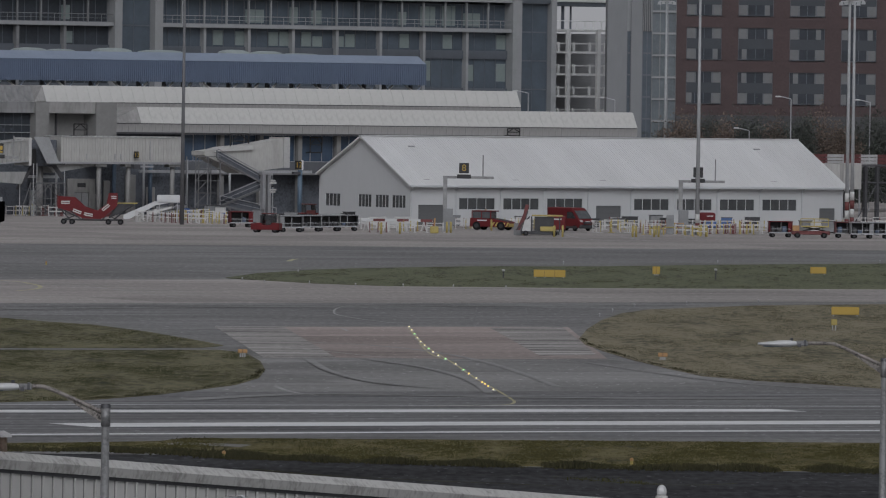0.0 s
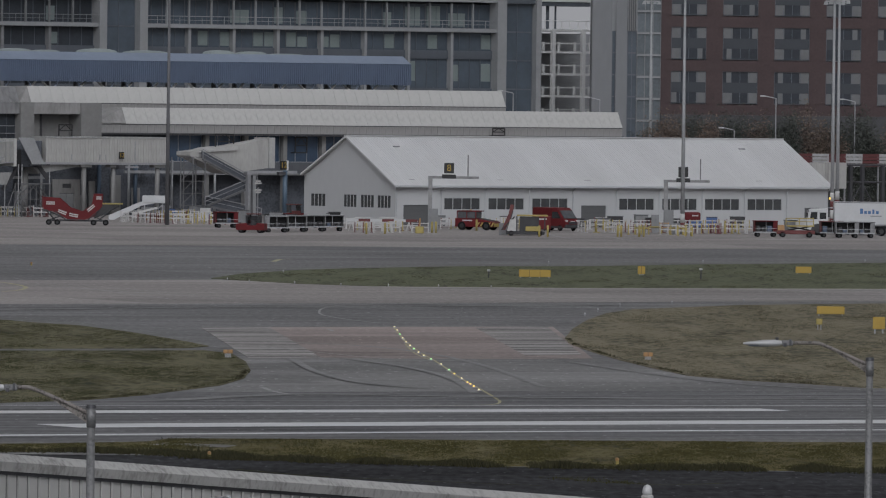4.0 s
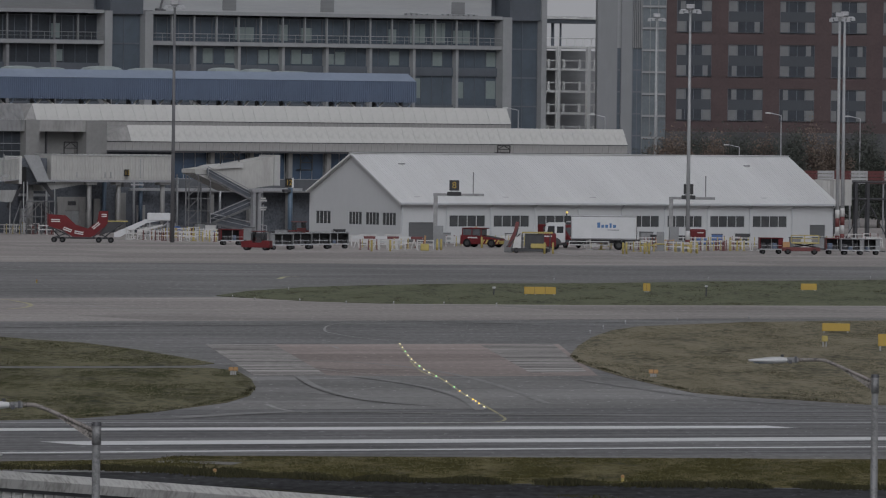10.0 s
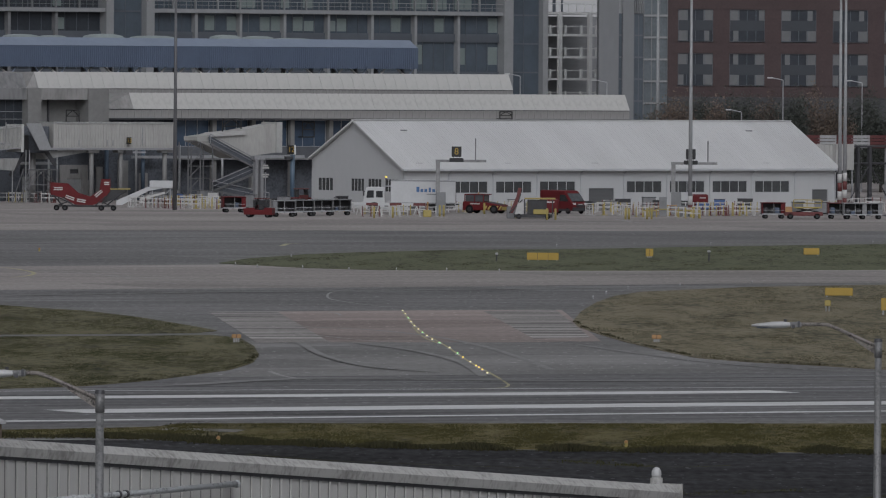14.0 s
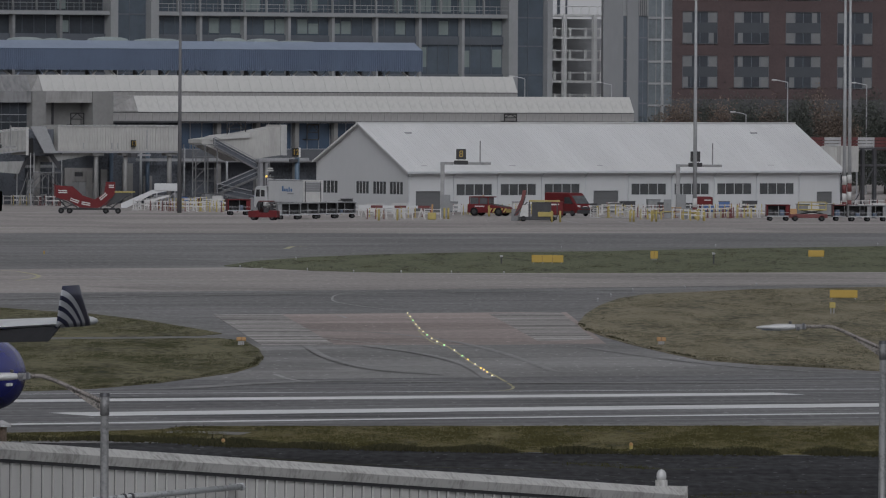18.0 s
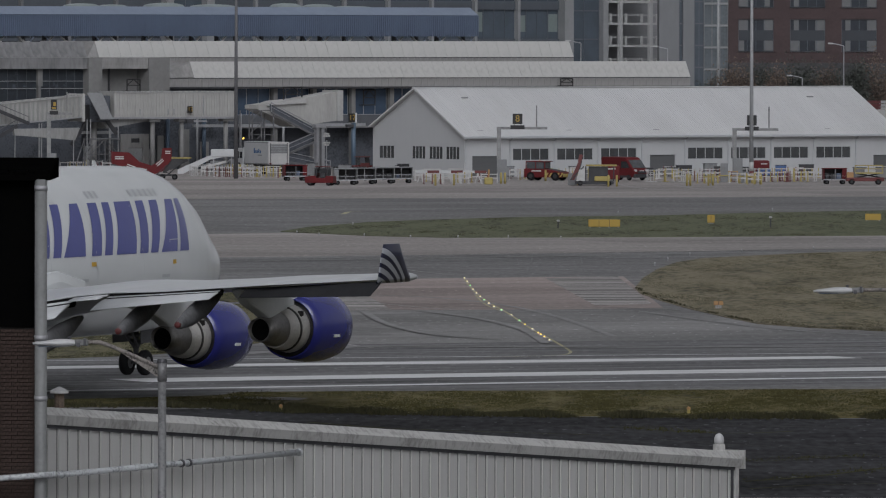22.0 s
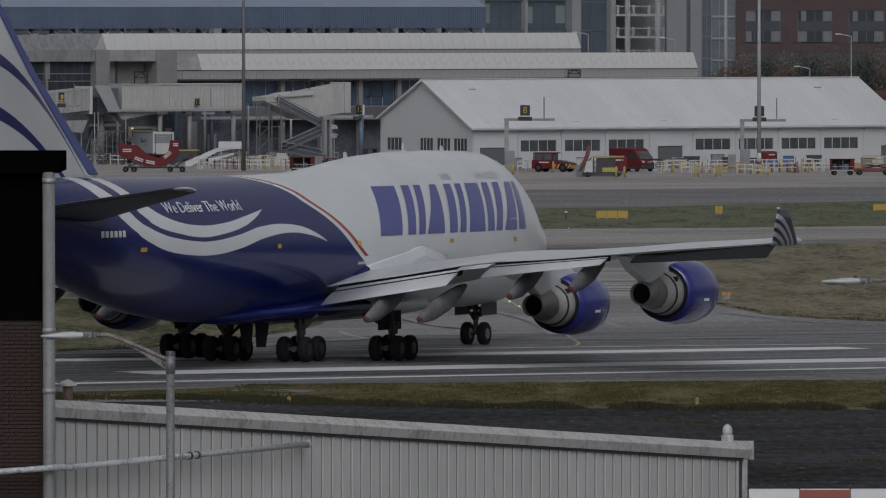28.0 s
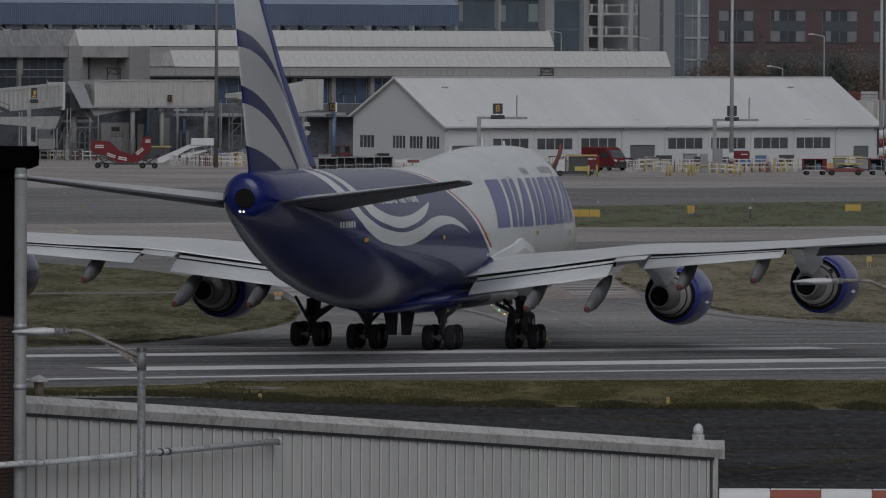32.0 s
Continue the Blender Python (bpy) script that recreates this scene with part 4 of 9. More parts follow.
WINGLET = paint("winglet_paint", tuple((fin_band(z0, 0.14, 1.9, 0.11, 51.2), (0.33, 0.34, 0.36)) for z0 in (7.45, 7.05, 6.65, 6.25)), (0.022, 0.024, 0.05), 0.35, 0.3)
aircraft, fuselage = make_aircraft()


def glyph(text, size, name):
    """Built-in letters as a flat mesh, centred on the origin."""
    c = bpy.data.curves.new(name, "FONT")
    c.body, c.size, c.align_x, c.align_y = text, size, "CENTER", "CENTER"
    c.extrude = 0.01
    o = bpy.data.objects.new(name, c)
    scene.collection.objects.link(o)
    me = bpy.data.meshes.new_from_object(o.evaluated_get(bpy.context.evaluated_depsgraph_get()))
    bpy.data.objects.remove(o)
    bpy.data.curves.remove(c)
    return me


def decal(name, corners, parent, material, label="", nx=4, nz=8):
    """A painted shape on the right side of the body: corners (x aft, z) of top aft, top fore, bottom fore, bottom aft."""
    bm = bmesh.new()
    a, b, c, d = [Vector((*q, 0)) for q in corners]
    grid = [[bm.verts.new(side_point(*(a.lerp(b, i / nx).lerp(d.lerp(c, i / nx), j / nz)).xy, 0.025)) for i in range(nx + 1)] for j in range(nz + 1)]
    for j in range(nz):
        for i in range(nx):
            bm.faces.new((grid[j][i], grid[j + 1][i], grid[j + 1][i + 1], grid[j][i + 1]))
    return part(name, bm, material, parent, label, True)


LIVERY_BLUE = surface("livery_blue", (0.055, 0.065, 0.24), 0.3, var=0.06, size=2, coat=0.3)
zt, zb = 8.33, 5.93
decal("livery_block", ((26.8, zt), (24.05, zt), (25.25, zb), (28.0, zb)), fuselage, LIVERY_BLUE, "large plain blue block")
# plain slanting shapes: top aft, top fore, bottom fore, bottom aft
for ta, tf, bf, ba in ((23.3, 22.3, 23.5, 24.5), (21.75, 20.9, 22.3, 23.1), (19.75, 18.9, 19.75, 22.0), (17.9, 16.95, 18.1, 19.1), (16.4, 15.65, 16.95, 17.75),
                       (15.1, 13.25, 14.35, 16.5), (12.7, 11.8, 13.0, 13.95), (11.1, 10.15, 11.85, 12.7), (9.1, 8.15, 9.5, 11.45), (7.85, 7.05, 7.9, 9.1)):
    decal("livery_bar", ((ta, zt), (tf, zt), (bf, zb), (ba, zb)), fuselage, LIVERY_BLUE, "plain blue slanting shape", 2, 8)
# slogan
me = glyph("We Deliver The World", 1.0, "slogan")
xs = [v.co.x for v in me.vertices]
lo, hi = min(xs), max(xs)
for v in me.vertices:
    u = (v.co.x - lo) / (hi - lo)
    v.co = side_point(52.7 - 8.9 * u, 7.66 + v.co.y * 0.72, 0.03 + v.co.z)
bm = bmesh.new()
bm.from_mesh(me)
left = set(bm.verts)
while left:
    island, edge = set(), [left.pop()]
    while edge:
        v = edge.pop()
        island.add(v)
        for q in v.link_edges:
            o = q.other_vert(v)
            if o in left:
                left.discard(o)
                edge.append(o)
    one = bmesh.new()
    twin = {v: one.verts.new(v.co) for v in island}
    for f in {f for v in island for f in v.link_faces}:
        one.faces.new([twin[v] for v in f.verts])
    part("slogan_letter", one, AC_WHITE, fuselage, "white letter of the words We Deliver The World")
bm.free()
for k in range(6):
    x = 59.7 - k * 0.39
    decal("registration_bar", ((x, 6.72), (x - 0.28, 6.72), (x - 0.28, 6.42), (x, 6.42)), fuselage, AC_WHITE, "plain pale bar", 1, 1)
# small windows, doors and placards
PANEL_LINE = surface("aircraft_panel_line", (0.34, 0.35, 0.36), 0.4, var=0.05, size=1)
for x in (17.6, 17.1, 16.6, 12.9, 12.3, 11.7, 11.1, 10.5, 9.9):
    decal("cabin_window", ((x, 8.85), (x - 0.26, 8.85), (x - 0.26, 8.52), (x, 8.52)), fuselage, PANEL_LINE, "small blanked cabin window", 1, 1)
for x, z, w, h in ((56.0, 5.70, 0.6, 0.2), (40.9, 5.58, 0.45, 0.2), (31.0, 5.55, 0.45, 0.2), (19.2, 5.45, 0.5, 0.2), (10.2, 5.35, 0.45, 0.2)):
    decal("placard", ((x, z + h), (x - w, z + h), (x - w, z), (x, z)), fuselage, YELLOW_PLACARD, "small yellow placard", 1, 1)
for x, z in ((20.4, 4.75), (11.5, 4.75), (31.0, 4.6)):
    decal("vent_plate", ((x, z + 0.14), (x - 0.9, z + 0.14), (x - 0.9, z), (x, z)), fuselage, PANEL_LINE, "grey vent plate", 1, 1)
# faint seams of the skin and the outline of a door
SEAM = surface("skin_seam", (0.40, 0.41, 0.415), 0.5, var=0.05, size=1)
for x in (13.6, 18.6, 23.4, 28.6, 32.4):
    decal("skin_seam", ((x, 8.9), (x - 0.035, 8.9), (x - 0.035, 4.9 if x < 29 else 7.0), (x, 4.9 if x < 29 else 7.0)), fuselage, SEAM, "", 1, 10)
for x0, x1, z0, z1 in ((9.2, 10.3, 4.5, 6.5), (21.2, 22.3, 8.4, 9.1)):
    for a, b, c, d in ((x1, x1 - 0.035, z0, z1), (x0 + 0.035, x0, z0, z1), (x1, x0, z1 - 0.035, z1), (x1, x0, z0, z0 + 0.035)):
        decal("door_seam", ((a, d), (b, d), (b, c), (a, c)), fuselage, SEAM, "", 2, 4)

# ---- terminal side: buildings share one direction, x along their fronts, y away from the runway ----
FRONT = 36.5


def along(depth):
    return pose(0, depth, 0, 0, 0, FRONT)


def wall_holes(bm, x0, x1, z0, z1, y0, y1, holes):
    """One connected wall with openings through it; holes of (x0, x1, z0, z1)."""
    xs = sorted({x0, x1, *[h[0] for h in holes], *[h[1] for h in holes]})
    zs = sorted({z0, z1, *[h[2] for h in holes], *[h[3] for h in holes]})
    made = {}

    def vert(i, j, side):
        if (i, j, side) not in made:
            made[i, j, side] = bm.verts.new((xs[i], y1 if side else y0, zs[j]))
        return made[i, j, side]

    def solid(i, j):
        if not (0 <= i < len(xs) - 1 and 0 <= j < len(zs) - 1):
            return False
        cx, cz = (xs[i] + xs[i + 1]) / 2, (zs[j] + zs[j + 1]) / 2
        return not any(h[0] < cx < h[1] and h[2] < cz < h[3] for h in holes)

    for i in range(len(xs) - 1):
        for j in range(len(zs) - 1):
            if not solid(i, j):
                continue
            bm.faces.new((vert(i, j, 0), vert(i + 1, j, 0), vert(i + 1, j + 1, 0), vert(i, j + 1, 0)))
            bm.faces.new((vert(i, j + 1, 1), vert(i + 1, j + 1, 1), vert(i + 1, j, 1), vert(i, j, 1)))
            for di, dj, p, q in ((-1, 0, (i, j), (i, j + 1)), (1, 0, (i + 1, j + 1), (i + 1, j)), (0, -1, (i + 1, j), (i, j)), (0, 1, (i, j + 1), (i + 1, j + 1))):
                if not solid(i + di, j + dj):
                    bm.faces.new((vert(*p, 0), vert(*q, 0), vert(*q, 1), vert(*p, 1)))
    return bm


def repeat(name, me_ob, parent, places, material=None):
    """More objects on the mesh of one piece, shifted along their parent."""
    made = []
    for p in places:
        o = new(name, me_ob.data)
        o.parent = parent
        o.location = p
        made.append(o)
    return made


def window(parent, x0, x1, z0, z1, y, panes, frame_mat, glass_mat, frame=0.09, label=""):
    """A framed window in a wall whose outer face lies at y: frame bars, and each pane set back."""
    bm = bmesh.new()
    w = (x1 - x0) / panes
    lights = [(x0 + k * w + (frame if k == 0 else frame / 2), x0 + (k + 1) * w - (frame if k == panes - 1 else frame / 2), z0 + frame, z1 - frame) for k in range(panes)]
    wall_holes(bm, x0, x1, z0, z1, y + 0.02, y + 0.14, lights)
    win = part("window", bm, frame_mat, parent, label)
    for k in range(panes):
        part("pane", boxes((x0 + k * w + frame / 2, x0 + (k + 1) * w - frame / 2, y + 0.07, y + 0.09, z0 + frame, z1 - frame)), glass_mat, win)
    return win


FRAME_WHITE = surface("grey_window_frame", (0.36, 0.365, 0.37), 0.5, var=0.06, size=2)
HANGAR_GLASS = surface("dark_window_glass", (0.055, 0.058, 0.06), 0.25, var=0.4, size=2.5, fine=0.3, spec=0.6)
# shutter grey lowered to carry the shade of the open door interiors
SHUTTER = surface("grey_roller_shutter", (0.095, 0.097, 0.10), 0.5, var=0.1, size=2, stretch=(0.3, 1, 6), fine=0.5)
GUTTER = surface("grey_gutter", (0.40, 0.41, 0.42), 0.5, var=0.1, size=2)

# -- the long white hangar --
H0, HX0, HX1, HW = 1112, 3.2, 64.11, 17.0
HE, HR = 4.26, 9.77
RIDGE_Y, REAR_EAVE = 8.8, 5.3
BAY = (HX1 - HX0) / 10
hangar = thing("hangar", along(H0), "long low white clad hangar with a pale pitched roof", "hangar")
doors = {0: (0.18, 0.75, 2.3), 4: (0.22, 0.80, 2.3), 9: (0.45, 0.82, 2.1)}
holes, wins = [], []
for k in range(10):
    a = HX0 + k * BAY
    if k in doors:
        f0, f1, h = doors[k]
        holes.append((a + f0 * BAY, a + f1 * BAY, 0, h))
    else:
        holes.append((a + 0.09 * BAY, a + 0.91 * BAY, 1.78, 3.12))
        wins.append(holes[-1])
bm = bmesh.new()
wall_holes(bm, HX0, HX1, 0, HE, 0, 0.25, holes)
part("wall", bm, CLADDING, hangar, "white ribbed front wall")
bm = bmesh.new()
for z0, z1 in ((0, HE),):
    box(bm, HX0, HX1, HW - 0.25, HW, 0, REAR_EAVE)
part("wall", bm, CLADDING, hangar)
gable_holes = ((0.9, 3.4, 1.9, 3.35), (4.0, 6.5, 1.9, 3.35), (7.2, 9.65, 1.9, 3.35), (13.0, 15.8, 1.9, 3.35))
for gx, gh in ((HX0, gable_holes), (HX1 - 0.25, ())):
    bm = bmesh.new()
    x = 0.25
    wall_holes(bm, 0.25, HW - 0.25, 0, HE, 0, 0.25, gh)
    for v in bm.verts:
        v.co = Vector((gx + v.co.y, v.co.x, v.co.z))
    bmesh.ops.recalc_face_normals(bm, faces=bm.faces[:])
    part("gable_top", prism(bmesh.new(), ((0, HE), (HW, HE), (HW, REAR_EAVE), (RIDGE_Y, HR - 0.2)), gx, gx + 0.25, "X"), CLADDING, hangar)
    gable = part("gable_wall", bm, CLADDING, hangar, "white gable wall")
    for a, b, c, d in gh:
        w = window(hangar, a, b, c, d, 0.0, 4, FRAME_WHITE, HANGAR_GLASS, 0.06)
        w.matrix_local = Matrix(((0, 1, 0, gx), (1, 0, 0, 0), (0, 0, 1, 0), (0, 0, 0, 1)))
for a, b, c, d in wins:
    window(hangar, a, b, c, d, 0.0, 4, FRAME_WHITE, HANGAR_GLASS, 0.07, "four-pane window with thin grey bars")
for k, (f0, f1, h) in doors.items():
    a = HX0 + k * BAY
    part("shutter_door", boxes((a + f0 * BAY, a + f1 * BAY, 0.14, 0.2, 0, h)), SHUTTER, hangar, "grey roller shutter darkened for open doorway shade")
for name, sgn in (("roof", 1), ("roof", -1)):
    bm = bmesh.new()
    lip, foot = (-0.55, HE) if sgn > 0 else (HW + 0.1, REAR_EAVE)
    prism(bm, ((lip, foot + 0.02), (lip, foot + 0.2), (RIDGE_Y, HR), (RIDGE_Y, HR - 0.2)), HX0 - 0.5, HX1 + 0.45, "X")
    roof = part(name, bm, ROOF_WHITE, hangar, "pale ribbed roof slope")
    bm = bmesh.new()
    for k in range(int((HX1 - HX0 + 0.9) / 0.34)):
        x = HX0 - 0.45 + 0.34 * k
        beam(bm, (x, lip, foot + 0.205), (x, RIDGE_Y, HR + 0.005), 0.05, 0.04)
    tagged(part("roof_rib", bm, ROOF_WHITE, roof), kind="stuff")
part("gutter", boxes((HX0 - 0.5, HX1 + 0.45, -0.72, -0.55, HE - 0.02, HE + 0.2)), GUTTER, hangar, "grey gutter along the eaves")
part("ridge_cap", boxes((HX0 - 0.5, HX1 + 0.45, RIDGE_Y - 0.25, RIDGE_Y + 0.25, HR - 0.02, HR + 0.07)), ROOF_WHITE, hangar)
pipe = part("downpipe", tubes(((HX0 + 0.12, -0.1, 0), (HX0 + 0.12, -0.1, HE - 0.35), 0.07), ((HX0 + 0.12, -0.1, HE - 0.35), (HX0 + 0.12, -0.62, HE), 0.07)), GUTTER, hangar, "grey downpipe")
repeat("downpipe", pipe, hangar, [(k * BAY - (0.24 if k == 10 else 0), 0, 0) for k in range(1, 11)])
vent = part("roof_vent", boxes((HX0 + 2.2, HX0 + 3.0, 0.5, 0.9, HE + 0.72, HE + 0.86)), STEEL, hangar)
repeat("roof_vent", vent, hangar, [(2 * BAY * k, 0, 0) for k in range(1, 5)] + [(2.4 + 2 * BAY * k, 6.1, (HR - HE) / (RIDGE_Y + 0.55) * 6.1) for k in (0, 4)])

# -- the two glazed piers behind it --
PIER_GLASS = surface("blue_grey_glazing", (0.05, 0.075, 0.115), 0.1, var=0.3, size=5, fine=0.3, spec=0.7)
# soffit grey with the shade below the glazing put into it
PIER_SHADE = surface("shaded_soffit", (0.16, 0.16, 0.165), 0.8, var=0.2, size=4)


def pier(name, depth, x0, x1, top, slope, fascia, set_back, label, panel=1.55, width=12.0, hip=2.6, roofing=None):
    """A pier with a sloping pale roof edge over a grey fascia. top, slope and fascia are heights, from the crown down."""
    t = thing(name, along(depth), label, "terminal pier")
    bm = bmesh.new()
    box(bm, x0 + hip, x1 - 0.6, set_back, width, slope, top - 0.03)
    box(bm, x0 + 0.6, x1 - 0.6, 0.15, width, fascia, slope)
    part("roof_body", bm, PANEL_GREY, t)
    n = max(1, int((x1 - x0 - hip) / panel))
    w = (x1 - x0 - hip) / n
    first = None
    places = []
    for k in range(n):
        if first is None:
            bm = bmesh.new()
            prism(bm, ((-0.05, slope), (0.0, slope + 0.10), (set_back, top + 0.02), (set_back + 1.0, top + 0.02), (set_back + 1.0, top - 0.1), (set_back, top - 0.1)), x0 + hip + 0.008, x0 + hip + w - 0.008, "X")
            first = part("roof_panel", bm, roofing or PANEL_PALE, t)
        else:
            places.append((k * w, 0, 0))
    repeat("roof_panel", first, t, places)
    bm = bmesh.new()
    loft(bm, [[(x0, 0, slope), (x0, 0.4, slope), (x0, width, slope)], [(x0 + hip, 0, slope + 0.05), (x0 + hip, set_back, top), (x0 + hip, width, top)]], closed=True)
    part("hipped_end", bm, PANEL_GREY, t)
    m = int((x1 - x0) / 0.95)
    w = (x1 - x0) / m
    first = part("fascia_panel", boxes((x0 + 0.015, x0 + w - 0.015, 0, 0.14, fascia + 0.1, slope - 0.04)), PANEL_GREY, t)
    repeat("fascia_panel", first, t, [(k * w, 0, 0) for k in range(1, m)])
    # thin dark strip drawn as the shadow line over the fascia
    part("gutter_shadow", boxes((x0, x1, -0.02, 0.1, slope - 0.09, slope - 0.02)), STEEL_DARK, t, "dark line above the fascia")
    part("drip_edge", boxes((x0, x1, -0.06, 0.2, fascia - 0.12, fascia + 0.08)), STEEL_DARK, t, "dark line under the fascia")
    return t


front_pier = pier("front_pier", 1195, -40.04, 37.12, 12.37, 10.52, 9.39, 0.9, "low terminal pier with pale sloping roof panels and stained grey fascia", hip=4.6)
rear_pier = pier("rear_pier", 1215, -51.2, 19.9, 14.71, 12.83, 12.03, 0.9, "higher terminal pier with pale sloping roof panels", hip=1.6)
DULL_ROOF = surface("dull_roof_sheet", (0.155, 0.155, 0.157), 0.7, var=0.3, size=4, stretch=(1, 1, 0.3), fine=0.8)
pier("rear_pier_annexe", 1215.4, -78.0, -51.25, 14.6, 12.83, 12.03, 0.9, "older terminal roof with weathered dull grey sheets", hip=0.4, panel=3.4, roofing=DULL_ROOF)
SPAN_DARK = surface("dark_spandrel", (0.085, 0.09, 0.10), 0.5, var=0.2, size=3)
# walls and glass under the piers
FX0, FX1, FF = -40.04, 37.12, 9.39
# solid block whose dark colour stands for the shaded void under the pier
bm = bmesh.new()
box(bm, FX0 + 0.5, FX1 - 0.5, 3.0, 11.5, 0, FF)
part("undercroft", bm, WALL_DARK, front_pier, "recessed ground floor with undercroft shade in its colour")
gz0, gz1 = 6.17, FF - 0.1
cols = [-28.83 + 5.6 * k for k in range(12)]
for a, b in zip(cols, cols[1:]):
    window(front_pier, a + 0.3, b - 0.3, gz0, gz1, 1.6, 3, STEEL, PIER_GLASS, 0.07)
    part("column", boxes((b - 0.28, b + 0.28, 0.9, 1.5, 0, FF)), WALL_GREY, front_pier)
part("spandrel", boxes((cols[0], FX1 - 1, 1.5, 2.0, gz0 - 1.3, gz0)), SPAN_DARK, front_pier)
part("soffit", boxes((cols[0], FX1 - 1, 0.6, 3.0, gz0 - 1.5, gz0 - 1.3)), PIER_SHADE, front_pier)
bm = bmesh.new()
box(bm, -77.5, 19.9 - 0.5, 2.0, 11.0, 0, 12.03)
part("wall", bm, WALL_GREY, rear_pier)
# big grey blocks and recesses at the near end of the pier
BLIND_DULL = surface("dull_room_shape", (0.055, 0.062, 0.075), 0.8, var=0.3, size=1)
BLOCK_GLASS = surface("dull_window_glass", (0.030, 0.035, 0.042), 0.4, var=0.3, size=3, fine=0.5, spec=0.3)
block = thing("terminal_end_block", along(1190), "plain grey terminal wall with a dark recess and wide window bands", "terminal wall")
bx = [-76.46, -50.39, -48.52, -41.92, -39.07]
zt, zm, zb = 12.88, 11.59, 9.0
part("wall", boxes((bx[3], bx[4], -0.5, 5, zb - 2.6, zt)), WALL_GREY, block)
part("column", boxes((bx[1], bx[2], -0.6, 5, zb - 2.6, zt)), WALL_GREY, block)
part("lintel", boxes((bx[2], bx[3], -0.3, 5, zm, zt)), PANEL_GREY, block, "grey fascia over the recess")
# darker than the fascia over the recess
part("fascia", boxes((bx[0], bx[1], -0.3, 5, zm, zt)), DULL_ROOF, block, "dull grey fascia over the window band")
part("recess", boxes((bx[2], bx[3], 2.0, 4.8, zb - 2.6, zm)), WALL_GREY, block)
part("door_leaf", boxes((bx[2] + 0.5, bx[2] + 2.0, 1.2, 1.5, zb, zm)), WALL_GREY, block, "pale grey panel in the recess")
part("door_post", boxes((bx[2] + 2.0, bx[2] + 2.2, 1.0, 1.6, zb, zm)), STEEL_DARK, block)
for j, (xa, xb) in enumerate(((bx[0], -70.0), (-70.0, -63.4), (-63.4, -56.85), (-56.2, bx[1]))):
    win = window(block, xa, xb, 7.6, zm, 0.5, 5, SPAN_DARK, BLOCK_GLASS, 0.035)
    for z in (9.35, 10.2):
        part("transom", boxes((xa, xb, 0.4, 0.5, z - 0.035, z + 0.035)), STEEL_MID, win, "thin pale transom")
    random.seed(70 + j)
    for k in range(5):
        u = random.uniform(xa + 0.3, xb - 0.7)
        z = random.uniform(8.3, 11.0)
        part("pale_reveal", boxes((u, u + random.uniform(0.1, 0.5), 0.555, 0.57, z, z + random.uniform(0.15, 0.7))), BLIND_DULL, win, "dull shape behind the glass")
part("slim_post", boxes((-56.85, -56.2, 0.2, 0.9, 9.6, zm), (-56.7, -56.4, 0.3, 0.8, 7.4, 9.6)), WALL_GREY, block, "pale grey post before the glass")
# dark fill carries the undercroft shade in its colour
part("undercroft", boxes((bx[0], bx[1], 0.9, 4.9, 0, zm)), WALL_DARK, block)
part("ground_floor", boxes((bx[0], bx[4] + 12, 3.2, 5.5, 0, zb - 2.6)), WALL_DARK, block, "recessed ground floor with undercroft shade in its colour")
bm = wall_holes(bmesh.new(), -43.6, -39.7, 0, 4.1, 2.7, 2.9, ((-42.6, -40.6, 0, 2.5), (-42.2, -41.0, 3.1, 3.6)))
part("portal", bm, PANEL_GREY, block, "pale grey door portal in the ground floor")
for x in (-42.55, -41.55):
    part("portal_door", boxes((x, x + 0.95, 2.78, 2.84, 0, 2.45)), STEEL_MID, block, "grey glazed door leaf")
part("portal_lamp", boxes((-42.15, -41.05, 2.74, 2.8, 3.15, 3.55)), STEEL_DARK, block)
BLUE_POST = surface("blue_column_paint", (0.060, 0.088, 0.125), 0.6, var=0.15, size=1.5)
for x in (-32.2, -37.3):
    part("blue_column", tubes(((x, 2.4, 0), (x, 2.4, 6.0), 0.24), n=12), BLUE_POST, block, "dull blue column", True)
part("pale_panel", boxes((-38.6, -37.7, 2.6, 2.75, 0, 3.9), (-35.3, -33.9, 2.9, 3.1, 0, 4.6)), WALL_GREY, block)
for x0, x1, z in ((-56.0, -44.5, 4.3), (-34.0, -24.5, 5.0), (-24.0, -9.5, 5.05)):
    part("cross_beam", boxes((x0, x1, 1.9, 2.2, z - 0.16, z + 0.16)), STEEL_MID, block, "grey steel cross beam")
random.seed(58)
for k in range(16):
    x = bx[0] + 4 + k * (bx[4] + 10 - bx[0] - 4) / 16 + random.uniform(-0.6, 0.6)
    part("service_panel", boxes((x, x + random.uniform(0.4, 1.2), 3.05, 3.2, 0.4, random.uniform(1.4, 3.4))), random.choice((STEEL_MID, PANEL_GREY, STEEL_DARK, BLUE_CLAD)), block)
for k in range(9):
    x = bx[0] + 6 + k * 6.1
    part("slim_column", tubes(((x, 1.4, 0), (x, 1.4, zb - 2.6), 0.14), n=10), STEEL_MID, block, "", True)

# -- the long blue ribbed link on its legs --
blue = thing("blue_link_bridge", along(1235), "long blue ribbed service bridge standing on short steel legs", "link bridge")
bx0, bx1 = -79.45, 5.57
bz0, bz1, bz2 = 15.29, 17.81, 18.7
bm = bmesh.new()
prism(bm, ((0, bz0), (0, bz1), (1.6, bz2), (6.5, bz2), (8, bz1), (8, bz0)), bx0, bx1, "X")
part("body", bm, BLUE_CLAD, blue)
bm = bmesh.new()
